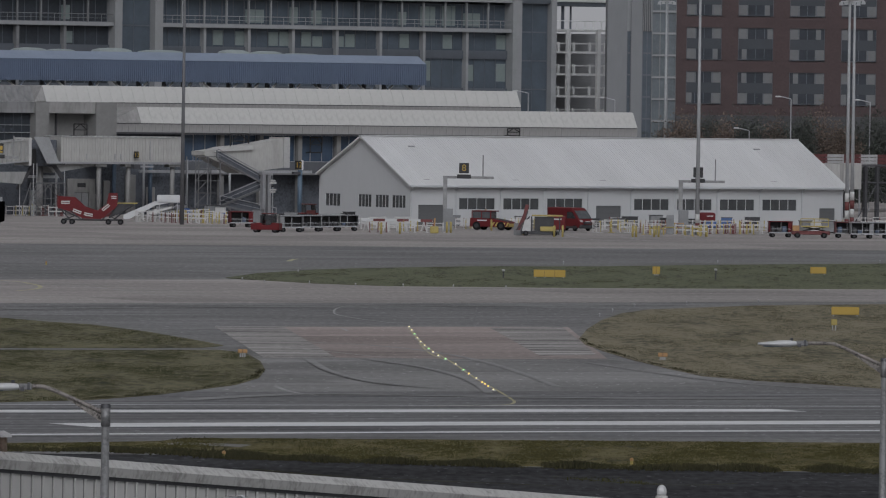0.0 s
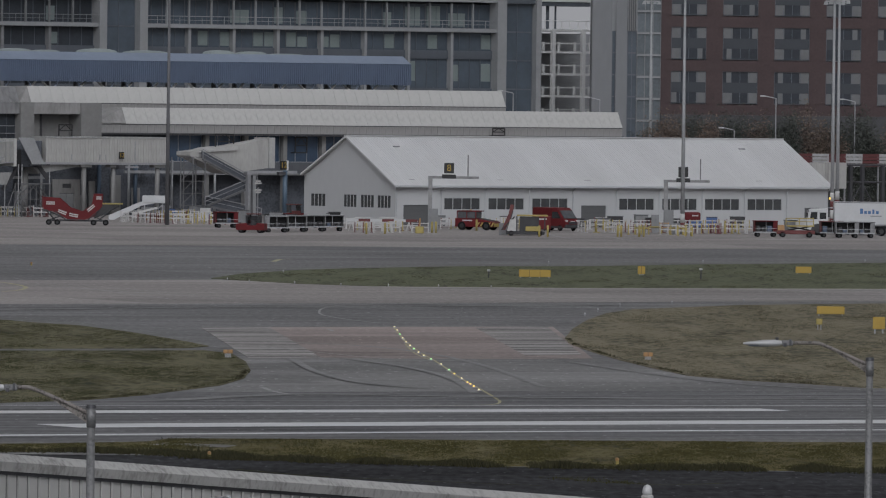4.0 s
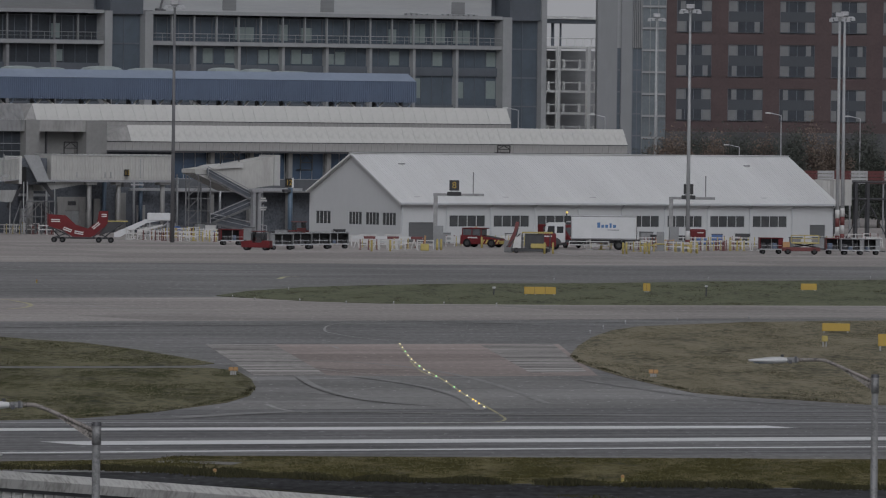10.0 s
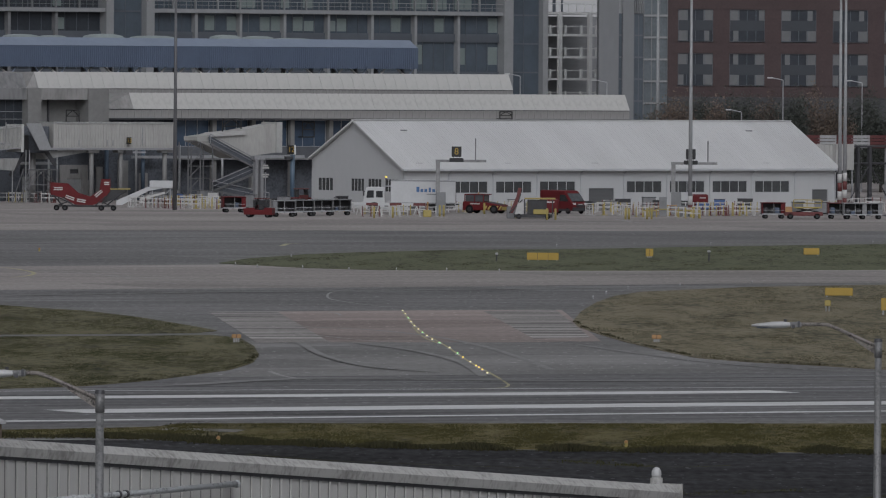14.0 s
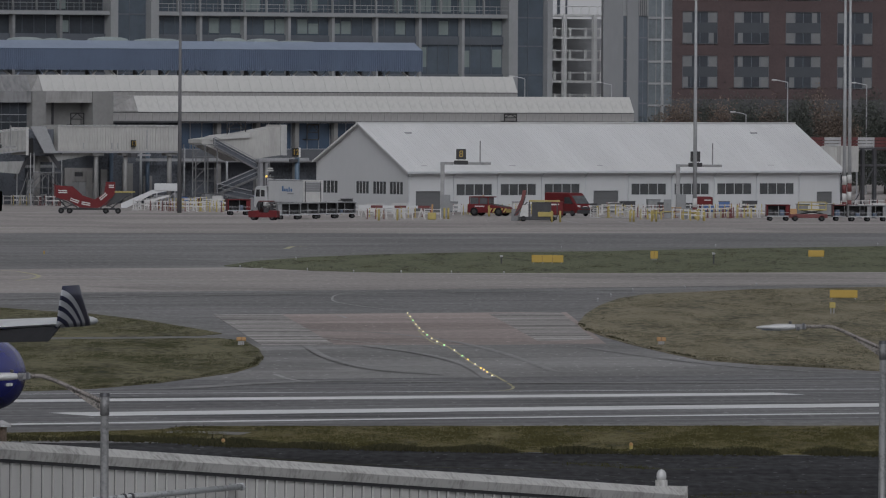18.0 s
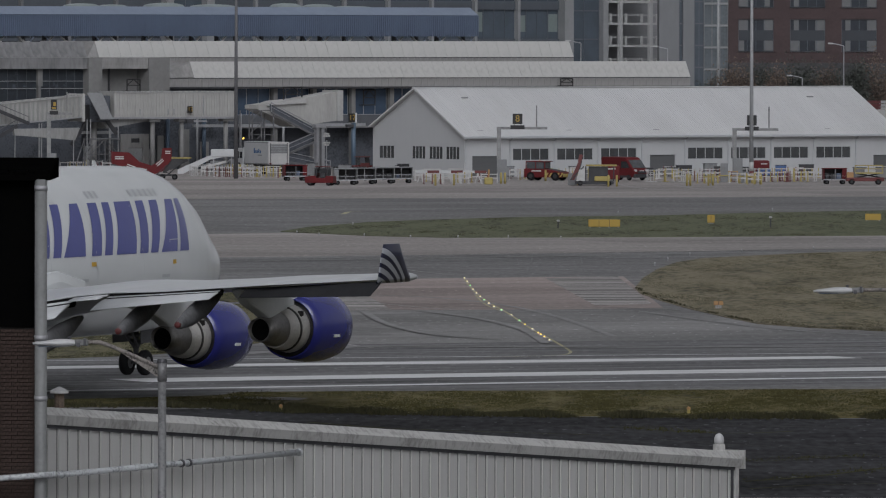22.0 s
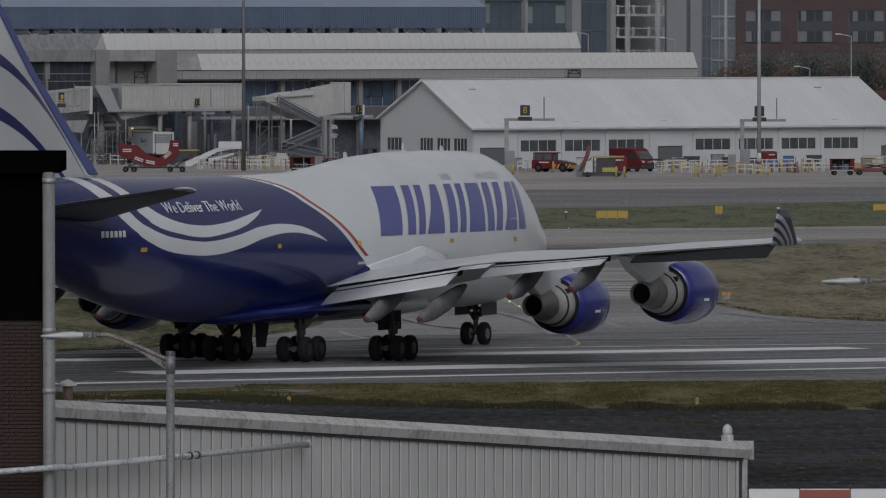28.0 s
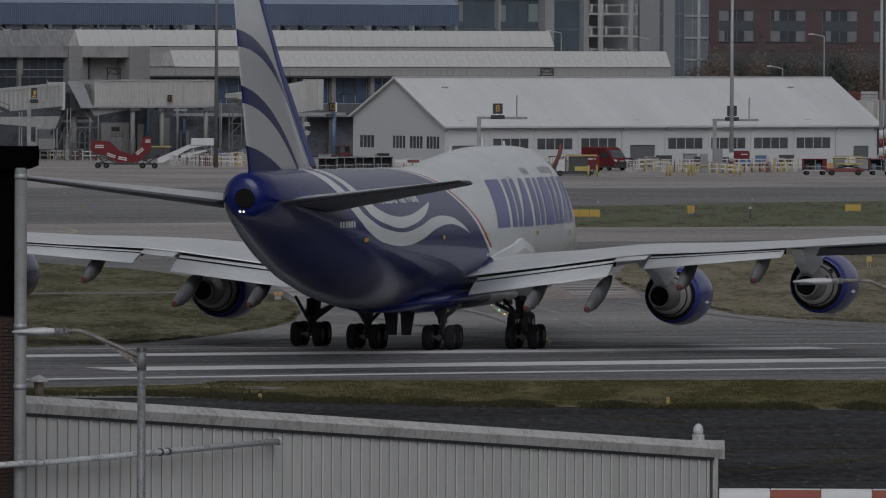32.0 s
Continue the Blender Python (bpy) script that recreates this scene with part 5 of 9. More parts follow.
prism(bm, ((-0.05, bz1), (1.55, bz2 + 0.02), (1.6, bz2 + 0.1), (-0.1, bz1 + 0.05)), bx0, bx1, "X")
part("roof_edge", bm, BLUE_TOP, blue, "pale blue sloping roof edge")
bm = bmesh.new()
k = bx0
while k < bx1:
    box(bm, k, k + 0.14, -0.07, 0.0, bz0, bz1)
    k += 0.29
tagged(part("cladding_rib", bm, BLUE_CLAD, blue), kind="stuff")
k = bx0 + 2
random.seed(4)
while k < bx1 - 1:
    part("leg", boxes((k, k + 0.35, 1.2, 1.6, bz0 - 9, bz0)), STEEL_DARK, blue)
    lean_to = random.choice((-1.1, 1.1))
    part("brace", tubes(((k + 0.2, 0.8, bz0 - 0.9), (k + lean_to, 0.8, bz0), 0.13)), PANEL_PALE, blue)
    part("brace", tubes(((k + 0.5, 0.6, bz0 - 0.9), (k + 0.5 - lean_to * 0.6, 0.6, bz0), 0.10)), BLUE_TOP, blue, "pale blue strut")
    part("foot_block", boxes((k - 0.1, k + 0.6, 0.5, 1.1, bz0 - 0.95, bz0 - 0.6)), PANEL_PALE, blue)
    k += random.uniform(2.6, 4.4)
HOOD = surface("grey_green_hood", (0.22, 0.25, 0.245), 0.6)
for x0, w, h in ((-52.45, 4.4, 0.75), (-47.41, 3.4, 0.55), (-40.87, 5.2, 0.9), (-34.12, 6.0, 0.65), (-22.25, 3.8, 0.9), (-17.47, 3.9, 0.75), (-13.02, 5.0, 0.4)):
    hood = thing("roof_hood", along(1235) @ Matrix.Translation((x0, 4.0, bz2 - 0.02)), "low domed grey-green roof hood on the blue bridge", "roof vent", "roof hoods")
    bm = bmesh.new()
    rings = []
    for q in range(7):
        a = math.pi * q / 6
        rings.append([(w * (0.5 - 0.5 * math.cos(a)), -1.2, 0), (w * (0.5 - 0.5 * math.cos(a)), -0.8, 0.02 + 0.62 * h * math.sin(a) ** 0.8), (w * (0.5 - 0.5 * math.cos(a)), 0.8, 0.02 + 0.62 * h * math.sin(a) ** 0.8), (w * (0.5 - 0.5 * math.cos(a)), 1.2, 0)])
    part("shell", loft(bm, rings), HOOD, hood)

# -- the office block --
OFF = 1320
OFFICE_LOUVRE = surface("dull_louvre_cladding", (0.15, 0.153, 0.157), 0.6, var=0.15, size=3, stretch=(0.3, 1, 6), fine=0.6)
OFFICE_GREY = surface("office_grey_cladding", (0.30, 0.305, 0.31), 0.5, var=0.1, size=4, stretch=(0.3, 1, 5), fine=0.5)
OFFICE_DARK = surface("office_dark_panel", (0.074, 0.083, 0.097), 0.4, var=0.15, size=4, fine=0.4)
OFFICE_STEEL = surface("office_pale_steel", (0.22, 0.225, 0.23), 0.5, var=0.1, size=3)
BLIND = surface("pale_window_blind", (0.15, 0.18, 0.175), 0.8, var=0.15, size=3)
office = thing("office_block", along(OFF), "dark glazed office block with grey steel frame and balcony rail", "office building")
ox0, ox1 = -87.51, 26.91
oc = [-43.96, -42.82, -37.72, -36.48, 19.55, 21.03, 26.07]
zz = [14.42 - 14, 18.81, 22.46, 26.05, 26.49, 29.12]
part("core", boxes((ox0, ox1 - 0.3, 3.0, 22, 0, zz[5] - 0.3)), OFFICE_DARK, office)
part("plant_room", boxes((oc[3], oc[4], 1.8, 6, zz[4], zz[5])), OFFICE_GREY, office, "grey panelled plant storey")
part("plant_room", boxes((ox0, oc[0], 1.8, 6, zz[4], zz[5] + 0.1)), OFFICE_LOUVRE, office, "dull grey louvred plant storey")
part("parapet", boxes((ox0, ox1, 1.5, 2.3, zz[5], zz[5] + 0.35)), OFFICE_DARK, office)
part("roof_ledge", boxes((oc[3], oc[4], -0.6, 2.0, zz[4] - 0.35, zz[4] + 0.1), (ox0, oc[0], -0.6, 2.0, zz[4] - 0.35, zz[4] + 0.1)), OFFICE_STEEL, office)
part("balcony_slab", boxes((oc[3], oc[4], -0.5, 3, zz[2] - 0.25, zz[2] + 0.25), (ox0, oc[0], -0.5, 3, zz[2] - 0.25, zz[2] + 0.25)), OFFICE_STEEL, office)
for a, b in ((oc[0], oc[1]), (oc[2], oc[3]), (oc[4], oc[5])):
    part("pier", boxes((a, b, -0.8, 3, 0, zz[4])), OFFICE_STEEL, office, "pale stone-clad pier")
part("end_pier", boxes((oc[6], ox1, -0.6, 3, 0, zz[5] - 0.2)), OFFICE_STEEL, office)
part("tower_panel", boxes((oc[1], oc[2], -0.3, 3, zz[4] - 0.4, zz[5] + 0.25)), OFFICE_DARK, office, "dark metal panel")
part("tower_panel", boxes((oc[5], oc[6], -0.3, 3, zz[4] - 0.4, zz[5] - 0.1)), OFFICE_DARK, office, "dark metal panel")
storey = 3.75
for a, b in ((oc[1], oc[2]), (oc[5], oc[6])):
    for k in range(5):
        window(office, a, b, zz[4] - 0.4 - (k + 1) * storey, zz[4] - 0.4 - k * storey, 0.3, 2, OFFICE_DARK, GLASS_DARK, 0.1)
random.seed(11)
mull = (oc[4] - oc[3]) / 16
for seg0, seg1 in ((oc[3], oc[4]), (ox0, oc[0])):
    n = int(round((seg1 - seg0) / mull))
    w = (seg1 - seg0) / n
    near_wing = seg0 == oc[3]
    post_paint, glazing, share = (OFFICE_STEEL, GLASS_DARK, 0.4) if near_wing else (OFFICE_LOUVRE, BLOCK_GLASS, 0.12)
    for k in range(n):
        x = seg0 + k * w
        window(office, x, x + w, zz[2] + 0.25, zz[3] - 0.2, 1.0, 2, OFFICE_DARK, glazing, 0.08)
        part("post", boxes((x - 0.09, x + 0.09, -0.1, 0.2, zz[2] + 0.25, zz[3])), post_paint, office)
        rail = part("balcony_rail", tubes(((x, -0.4, zz[2] + 1.25), (x + w, -0.4, zz[2] + 1.25), 0.05), ((x, -0.4, zz[2] + 0.75), (x + w, -0.4, zz[2] + 0.75), 0.03), ((x + w * 0.5, -0.4, zz[2] + 0.25), (x + w * 0.5, -0.4, zz[2] + 1.25), 0.04), n=6), post_paint, office)
        if random.random() < share:
            part("blind", boxes((x + 0.2, x + w * random.uniform(0.4, 0.9), 1.045, 1.06, zz[2] + 0.5, zz[3] - random.uniform(0.3, 1.4))), BLIND, office)
        if k % 2 == 0 and k + 1 < n:
            for j, (z0, z1) in enumerate(((zz[1], zz[2] - 0.25), (zz[1] - 4.2, zz[1]), (zz[1] - 8.6, zz[1] - 4.2))):
                win = window(office, x, x + 2 * w, z0, z1, 0.6, 4, OFFICE_DARK, glazing, 0.08)
                part("floor_edge", boxes((x, x + 2 * w, 0.4, 0.9, z0 - 0.1, z0 + (1.0 if j == 0 else 0.3))), OFFICE_DARK, win)
                for q in range(4):
                    if random.random() < share:
                        part("blind", boxes((x + q * w / 2 + 0.12, x + q * w / 2 + w / 2 - 0.12, 0.645, 0.66, z0 + 1.2, z1 - random.uniform(0.3, 0.9))), BLIND, win)
            part("column", boxes((x - 0.2, x + 0.2, -0.2, 0.8, 0, zz[2] - 0.25)), post_paint, office)
for k in range(14):
    x = 4.59 + k * 0.85
    part("plant_unit", boxes((x, x + 0.5, 0.2, 0.8, zz[4] + 0.1, zz[4] + random.uniform(0.15, 0.38))), OFFICE_STEEL, office)
for u in (-23.8, -8.2, 13.0):
    part("hatch", boxes((u, u + 2.1, 1.7, 1.85, zz[4] + 0.3, zz[5] - 0.75)), OFFICE_LOUVRE, office, "grey door in the plant storey")
x = -15.62
part("roof_rail", tubes(((x, 2.5, zz[5] + 1.35), (x + 12, 2.5, zz[5] + 1.35), 0.05), *[((x + q * 2, 2.5, zz[5]), (x + q * 2, 2.5, zz[5] + 1.35), 0.04) for q in range(7)], n=6), OFFICE_STEEL, office, "thin roof railing")
part("roof_mast", tubes(((-18.14, 2.5, zz[5]), (-18.14, 2.5, zz[5] + 2.2), 0.07), ((4.71, 2.5, zz[5]), (4.71, 2.5, zz[5] + 1.1), 0.12), ((-34.1, 1.2, zz[4]), (-33.3, 1.2, zz[5] + 0.3), 0.14), ((-33.3, 1.2, zz[5] + 0.3), (-31.8, 1.2, zz[5] + 0.9), 0.1), ((-33.3, 1.2, zz[5] + 0.3), (-34.2, 1.2, zz[5] + 0.85), 0.1), ((-34.7, 1.2, zz[4] + 0.2), (-33.3, 1.2, zz[4] + 0.2), 0.22), n=6), STEEL_DARK, office, "small dark roof crane and masts")

# -- the open car park --
cp = thing("car_park", along(1470), "open multi-storey car park with white concrete frame", "car park")
cx0, cx1 = 26.92, 42.06
cz = 23.54
fl = 3.2300000000000004
CP_WHITE = surface("car_park_white", (0.46, 0.46, 0.455), 0.7, var=0.1, size=3)
part("rear_wall", boxes((cx0, cx1 + 9, 12, 16, 0, cz - 0.6)), OFFICE_GREY, cp)
for k in range(7):
    part("deck", boxes((cx0, cx1, 0, 16, cz - k * fl - 0.32, cz - k * fl)), CP_WHITE, cp)
    part("guard_rail", boxes((cx0, cx1, 0.1, 0.25, cz - k * fl - fl + 1.05, cz - k * fl - fl + 1.2)), CP_WHITE, cp)
for x in (29.72, 32.64, 38.18, 41.53):
    part("column", boxes((x - 0.28, x + 0.28, -0.25, 0.3, 0, cz)), CP_WHITE, cp)
for k in range(1, 6):
    for x in (30.97, 33.79, 36.71, 39.44):
        part("stub_post", boxes((x - 0.16, x + 0.16, 0.0, 0.3, cz - k * fl, cz - k * fl + 1.3)), CP_WHITE, cp)
part("roof_rail", tubes(((cx0, 0.3, cz + 1.2), (cx1, 0.3, cz + 1.2), 0.06), *[((cx0 + q * 1.5, 0.3, cz), (cx0 + q * 1.5, 0.3, cz + 1.2), 0.05) for q in range(int((cx1 - cx0) / 1.5))], n=6), CP_WHITE, cp)
can = 27.93
part("canopy", boxes((31.41, cx1 + 2, 2, 10, can - 1.0, can - 0.3)), OFFICE_DARK, cp, "dark flat canopy over the top deck")
part("canopy_edge", boxes((30.89, cx1 + 2, 1.8, 2.1, can - 0.4, can)), CP_WHITE, cp)
part("canopy_post", tubes(((33.83, 3, cz), (33.83, 3, can - 0.9), 0.25), ((35.29, 3, cz), (35.29, 3, can - 0.9), 0.15)), OFFICE_DARK, cp)

# -- the grey stair tower and the red brick hotel --
HD = 1440


def across(depth):
    return pose(0, depth, 0, 0, 0, 0)


TOWER_GREY = surface("tower_grey_panel", (0.152, 0.157, 0.163), 0.5, var=0.1, size=6, stretch=(1, 1, 0.3))
TOWER_GLASS = surface("tower_glass", (0.095, 0.11, 0.12), 0.2, var=0.35, size=3, fine=0.5)
tower = thing("stair_tower", across(HD), "tall grey clad stair tower with a glazed bay", "tower")
tx = [30.89, 33.69, 34.25, 35.85, 37.21, 40.65]
part("slab", boxes((tx[0], tx[1], 0, 14, 0, 44)), TOWER_GREY, tower)
part("slab", boxes((tx[2], tx[3], 0, 14, 0, 44)), TOWER_GREY, tower)
part("core", boxes((tx[1], tx[5], 1.5, 14, 0, 44)), OFFICE_DARK, tower)
zq = 23.17
part("pale_strip", boxes((tx[1], tx[2], 0.6, 1.4, zq, 44)), OFFICE_STEEL, tower)
for k in range(5):
    x = tx[3] + 0.1 + k * (tx[4] - tx[3]) / 5
    part("vertical_fin", boxes((x, x + 0.13, 0.2, 1.4, zq, 44)), OFFICE_STEEL, tower)
for k in range(17):
    z0 = zq + 6 - 3.1 * (k - 8)
    part("bay_rail", boxes((tx[4], tx[5], 0.05, 0.2, z0 - 0.22, z0 - 0.02)), OFFICE_STEEL, tower)
    window(tower, tx[4], tx[5], z0 - 3.1, z0, 0.2, 3, TOWER_GREY, TOWER_GLASS, 0.1)
    window(tower, tx[3], tx[4], zq - 3.1 * (k + 1), zq - 3.1 * k, 0.5, 2, OFFICE_DARK, GLASS_DARK, 0.1) if k < 8 else None
    window(tower, tx[1], tx[2], zq - 3.1 * (k + 1), zq - 3.1 * k, 0.5, 1, OFFICE_DARK, GLASS_DARK, 0.1) if k < 8 else None

hotel = thing("hotel", across(HD), "large red brick hotel with paired rows of dark windows", "hotel")
hx0 = 40.65
pitch = 7.307
wx0 = 42.095
ww = 4.96
rowz = 30.07
rowh = 4.56
rowp = 6.24
bandz = 31.83
cols, rows = 8, 5
hx1 = wx0 + pitch * cols
bm = bmesh.new()
wall_holes(bm, hx0, hx1, 0, bandz, 0, 0.4, [(wx0 + c * pitch, wx0 + c * pitch + ww, rowz - r * rowp - rowh, rowz - r * rowp) for r in range(rows) for c in range(cols)])
part("wall", bm, BRICK_RED, hotel)
part("core", boxes((hx0, hx1, 1.6, 20, 0, bandz + 5.5)), OFFICE_DARK, hotel)
PODIUM = surface("dark_podium_wall", (0.052, 0.052, 0.055), 0.8, var=0.25, size=5)
part("podium", boxes((hx0, hx1, -3.0, 0.0, 0, 11.44)), PODIUM, hotel, "dark grey podium")
part("upper_storey", boxes((hx0, hx1, 0.2, 1.6, bandz + 4.0, bandz + 6)), OFFICE_GREY, hotel)
part("band_course", boxes((hx0, hx1, -0.12, 0.4, bandz - 0.02, bandz + 0.16)), OFFICE_STEEL, hotel)
random.seed(23)
HOTEL_GLASS = surface("hotel_window_glass", (0.026, 0.031, 0.039), 0.45, var=0.35, size=4, fine=0.4, spec=0.25)
CURTAIN = surface("pale_curtain", (0.135, 0.138, 0.14), 0.9, var=0.12, size=1.2)
SPANDREL = surface("blue_grey_spandrel", (0.024, 0.029, 0.037), 0.5, var=0.1, size=2)
n = cols * 2
for k in range(n):
    w = (hx1 - hx0) / n
    win = window(hotel, hx0 + k * w, hx0 + (k + 1) * w, bandz + 0.3, bandz + 4.0, 0.3, 2, OFFICE_DARK, HOTEL_GLASS, 0.08)
    part("curtain", boxes((hx0 + k * w + 0.1, hx0 + k * w + random.uniform(0.8, 1.3), 0.345, 0.36, bandz + 0.4, bandz + 3.8)), CURTAIN, win)
for r in range(rows):
    for c in range(cols):
        a = wx0 + c * pitch
        z1 = rowz - r * rowp
        win = window(hotel, a, a + ww, z1 - rowh, z1, 0.12, 4, OFFICE_DARK, HOTEL_GLASS, 0.07)
        part("spandrel", boxes((a + 0.08, a + ww - 0.08, 0.125, 0.165, z1 - rowh * 0.66, z1 - rowh * 0.34)), SPANDREL, win)
        part("sill", boxes((a - 0.05, a + ww + 0.05, 0.0, 0.3, z1 - rowh - 0.12, z1 - rowh)), OFFICE_STEEL, win)
        for lo, hi in ((z1 - rowh * 0.34, z1 - 0.1), (z1 - rowh + 0.1, z1 - rowh * 0.66)):
            for side in (0, 1):
                if random.random() < 0.92:
                    cw = ww * random.choice((0.26, 0.26, 0.26, 0.15))
                    x = a + 0.08 if side == 0 else a + ww - 0.08 - cw
                    if cw < ww * 0.2 and random.random() < 0.5:
                        x += (0.45 if side == 0 else -0.45)
                    part("curtain", boxes((x, x + cw, 0.165, 0.18, lo, hi)), CURTAIN, win)

# ---- the near buildings and street lamps below the camera ----
SHED_CLAD = surface("pale_grey_cladding", (0.41, 0.405, 0.39), 0.55, var=0.09, size=2.5, stretch=(1, 1, 0.25), fine=0.5)
SHED_CAP = surface("stained_cap_flashing", (0.285, 0.278, 0.262), 0.65, var=0.2, size=0.9, stretch=(1, 1, 0.5), fine=0.9, tint=(0.345, 0.34, 0.327))
RAIN_PIPE = surface("weathered_rainwater_pipe", (0.152, 0.155, 0.152), 0.55, var=0.16, size=0.8, fine=0.7)
SHED_JOINT = surface("dark_cladding_joint", (0.16, 0.16, 0.157), 0.8, var=0.2, size=1)
PIPE_GREY = surface("pale_grey_pipe", (0.30, 0.31, 0.315), 0.55, var=0.45, size=0.7, fine=1.0)
BLACK_BOARD = surface("black_boarding", (0.002, 0.002, 0.002), 1.0, var=0.3, size=1.5, fine=0.6, spec=0.0)
BRICK_BROWN = surface("sooty_brown_brick", (0.027, 0.0185, 0.0155), 0.9, var=0.75, size=0.5, fine=0.9, spec=0.2)
MORTAR = surface("dark_mortar", (0.013, 0.012, 0.011), 0.95, var=0.3, size=0.4)
LAMP_STEEL = surface("weathered_lamp_steel", (0.135, 0.135, 0.135), 0.55, metal=0.3, var=0.35, size=0.45, fine=0.9)
LAMP_HEAD = surface("pale_lamp_head", (0.42, 0.42, 0.42), 0.4, var=0.12, size=0.4, fine=0.5)
ARM_DARK = surface("blackened_lamp_arm", (0.10, 0.09, 0.082), 0.75, var=0.95, size=0.3, fine=0.9)
RUST = surface("brown_weathered_post", (0.11, 0.08, 0.06), 0.8, var=0.3, size=0.4, fine=0.8)

SHX, SHY, SHA, SHL = -8.015, 205.0, 58.65, 28.1
ZL, ZR = 8.881, 7.004
shed = thing("clad_shed", pose(SHX, SHY, 0, 0, 0, SHA), "pale grey profiled metal shed with a stained cap flashing", "shed")


def shed_top(x):
    return ZL + (ZR - ZL) * x / SHL


bm = bmesh.new()
prism(bm, ((0, 0), (SHL, 0), (SHL, ZR - 0.32), (0, ZL - 0.32)), 0, 0.3, "Y")
part("wall", bm, SHED_CLAD, shed, "pale grey clad wall")
bm = bmesh.new()
prism(bm, ((0, 0), (SHL - 0.3, 0), (SHL - 0.3, ZR - 0.4), (0, ZL - 0.4)), 0.3, 3.4, "Y")
part("body", bm, SHED_CLAD, shed)
# profiled ribs, each with a raised face, in shared lengths down the wall
n = int(SHL / 0.385)
for k in range(n):
    x = 0.12 + k * SHL / n
    bm = bmesh.new()
    prism(bm, ((x, 0.0), (x + 0.05, 0), (x + 0.05, shed_top(x) - 0.34), (x, shed_top(x) - 0.34)), -0.045, 0.0, "Y")
    part("joint_strip", boxes((x - 0.024, x, -0.012, 0.0, 0, shed_top(x) - 0.36)), SHED_JOINT, shed)
    part("rib", bm, SHED_CLAD, shed)
# dark strip on the wall drawn as the drop shadow of the cap
part("cap_shadow", prism(bmesh.new(), ((0, ZL - 0.43), (SHL, ZR - 0.43), (SHL, ZR - 0.35), (0, ZL - 0.35)), -0.05, 0.0, "Y"), STEEL_DARK, shed, "dark strip for the shadow under the cap")
# cap: a sloping top sheet and a drop, in lengths
lengths = 6
for k in range(lengths):
    a, b = -0.05 + k * (SHL + 0.25) / lengths, -0.05 + (k + 1) * (SHL + 0.25) / lengths - 0.012
    bm = bmesh.new()
    ring = lambda x: [(x, -0.10, shed_top(x) - 0.36), (x, -0.16, shed_top(x) - 0.17), (x, 0.02, shed_top(x) - 0.005), (x, 0.5, shed_top(x)), (x, 0.5, shed_top(x) - 0.36)]
    loft(bm, [ring(a), ring(b)])
    bmesh.ops.recalc_face_normals(bm, faces=bm.faces[:])
    part("cap_flashing", bm, SHED_CAP, shed, "stained pale cap flashing")
part("cap_end", boxes((SHL + 0.19, SHL + 0.24, -0.18, 0.5, ZR - 0.40, ZR + 0.02)), SHED_CAP, shed)
part("corner_trim", boxes((SHL - 0.02, SHL + 0.12, -0.08, 0.3, 0, ZR - 0.36)), SHED_CAP, shed, "pale corner trim")
# dark strip laid on the wall as a drawn shadow gap
part("corner_shadow_gap", boxes((SHL - 0.12, SHL - 0.04, -0.03, 0.0, 0, ZR - 0.38)), STEEL_DARK, shed)
# round vent on the cap
vx = SHL - 0.30
vent = thing("roof_beacon", pose(SHX, SHY, 0, 0, 0, SHA) @ Matrix.Translation((vx, 0.2, shed_top(vx))), "small white domed lamp on the shed roof", "lamp")
bm = bmesh.new()
lathe(bm, ((0.0, 0.14), (0.14, 0.14), (0.16, 0.09)), (0, 0, 0), 14, "Z")
part("base", bm, SHED_CAP, vent)
bm = bmesh.new()
lathe(bm, ((0.15, 0.10), (0.22, 0.115), (0.30, 0.105), (0.36, 0.07), (0.39, 0.01)), (0, 0, 0), 16, "Z")
part("dome", bm, LAMP_HEAD, vent, "pale dome", True)
cowl = thing("roof_cowl", pose(-7.744, 206.6, ZL - 0.65), "small brown post with a pale cap behind the shed edge", "vent cowl")
part("post", tubes(((0, 0, 0), (0, 0, 0.9), 0.10)), RUST, cowl)
bm = bmesh.new()
lathe(bm, ((0.86, 0.19), (0.91, 0.19), (0.99, 0.03)), (0, 0, 0), 12, "Z")
part("cap", bm, LAMP_HEAD, cowl)
# the long pipe on brackets
pl = 9.24
run = thing("wall_pipe", pose(SHX, SHY, 0, 0, 0, SHA), "long pale grey pipe run along the shed wall with clamps", "pipe")
PZ0, PZ1 = 7.503, 7.643


def pipe_z(x):
    return PZ0 + (PZ1 - PZ0) * x / pl


part("pipe", tubes(((-0.5, -0.32, pipe_z(-0.5)), (pl - 0.06, -0.32, pipe_z(pl)), 0.062), n=14), PIPE_GREY, run, "", True)
bm = bmesh.new()
bmesh.ops.create_uvsphere(bm, u_segments=14, v_segments=9, radius=0.085, matrix=Matrix.Translation((pl, -0.30, pipe_z(pl))))
tube(bm, (pl, -0.30, pipe_z(pl)), (pl, 0.0, pipe_z(pl)), 0.06, n=12)
part("elbow", bm, PIPE_GREY, run, "pipe elbow into the wall", True)
for x, mt in ((0.2, PIPE_GREY), (pl * 0.50, STEEL_DARK), (pl * 0.53, STEEL_DARK), (pl * 0.32, PIPE_GREY)):
    part("clamp", tubes(((x, -0.32, pipe_z(x)), (x + 0.06, -0.32, pipe_z(x + 0.06)), 0.082), ((x + 0.03, -0.32, pipe_z(x) - 0.02), (x + 0.03, 0.0, pipe_z(x) - 0.02), 0.02), n=12), mt, run, "pipe clamp")

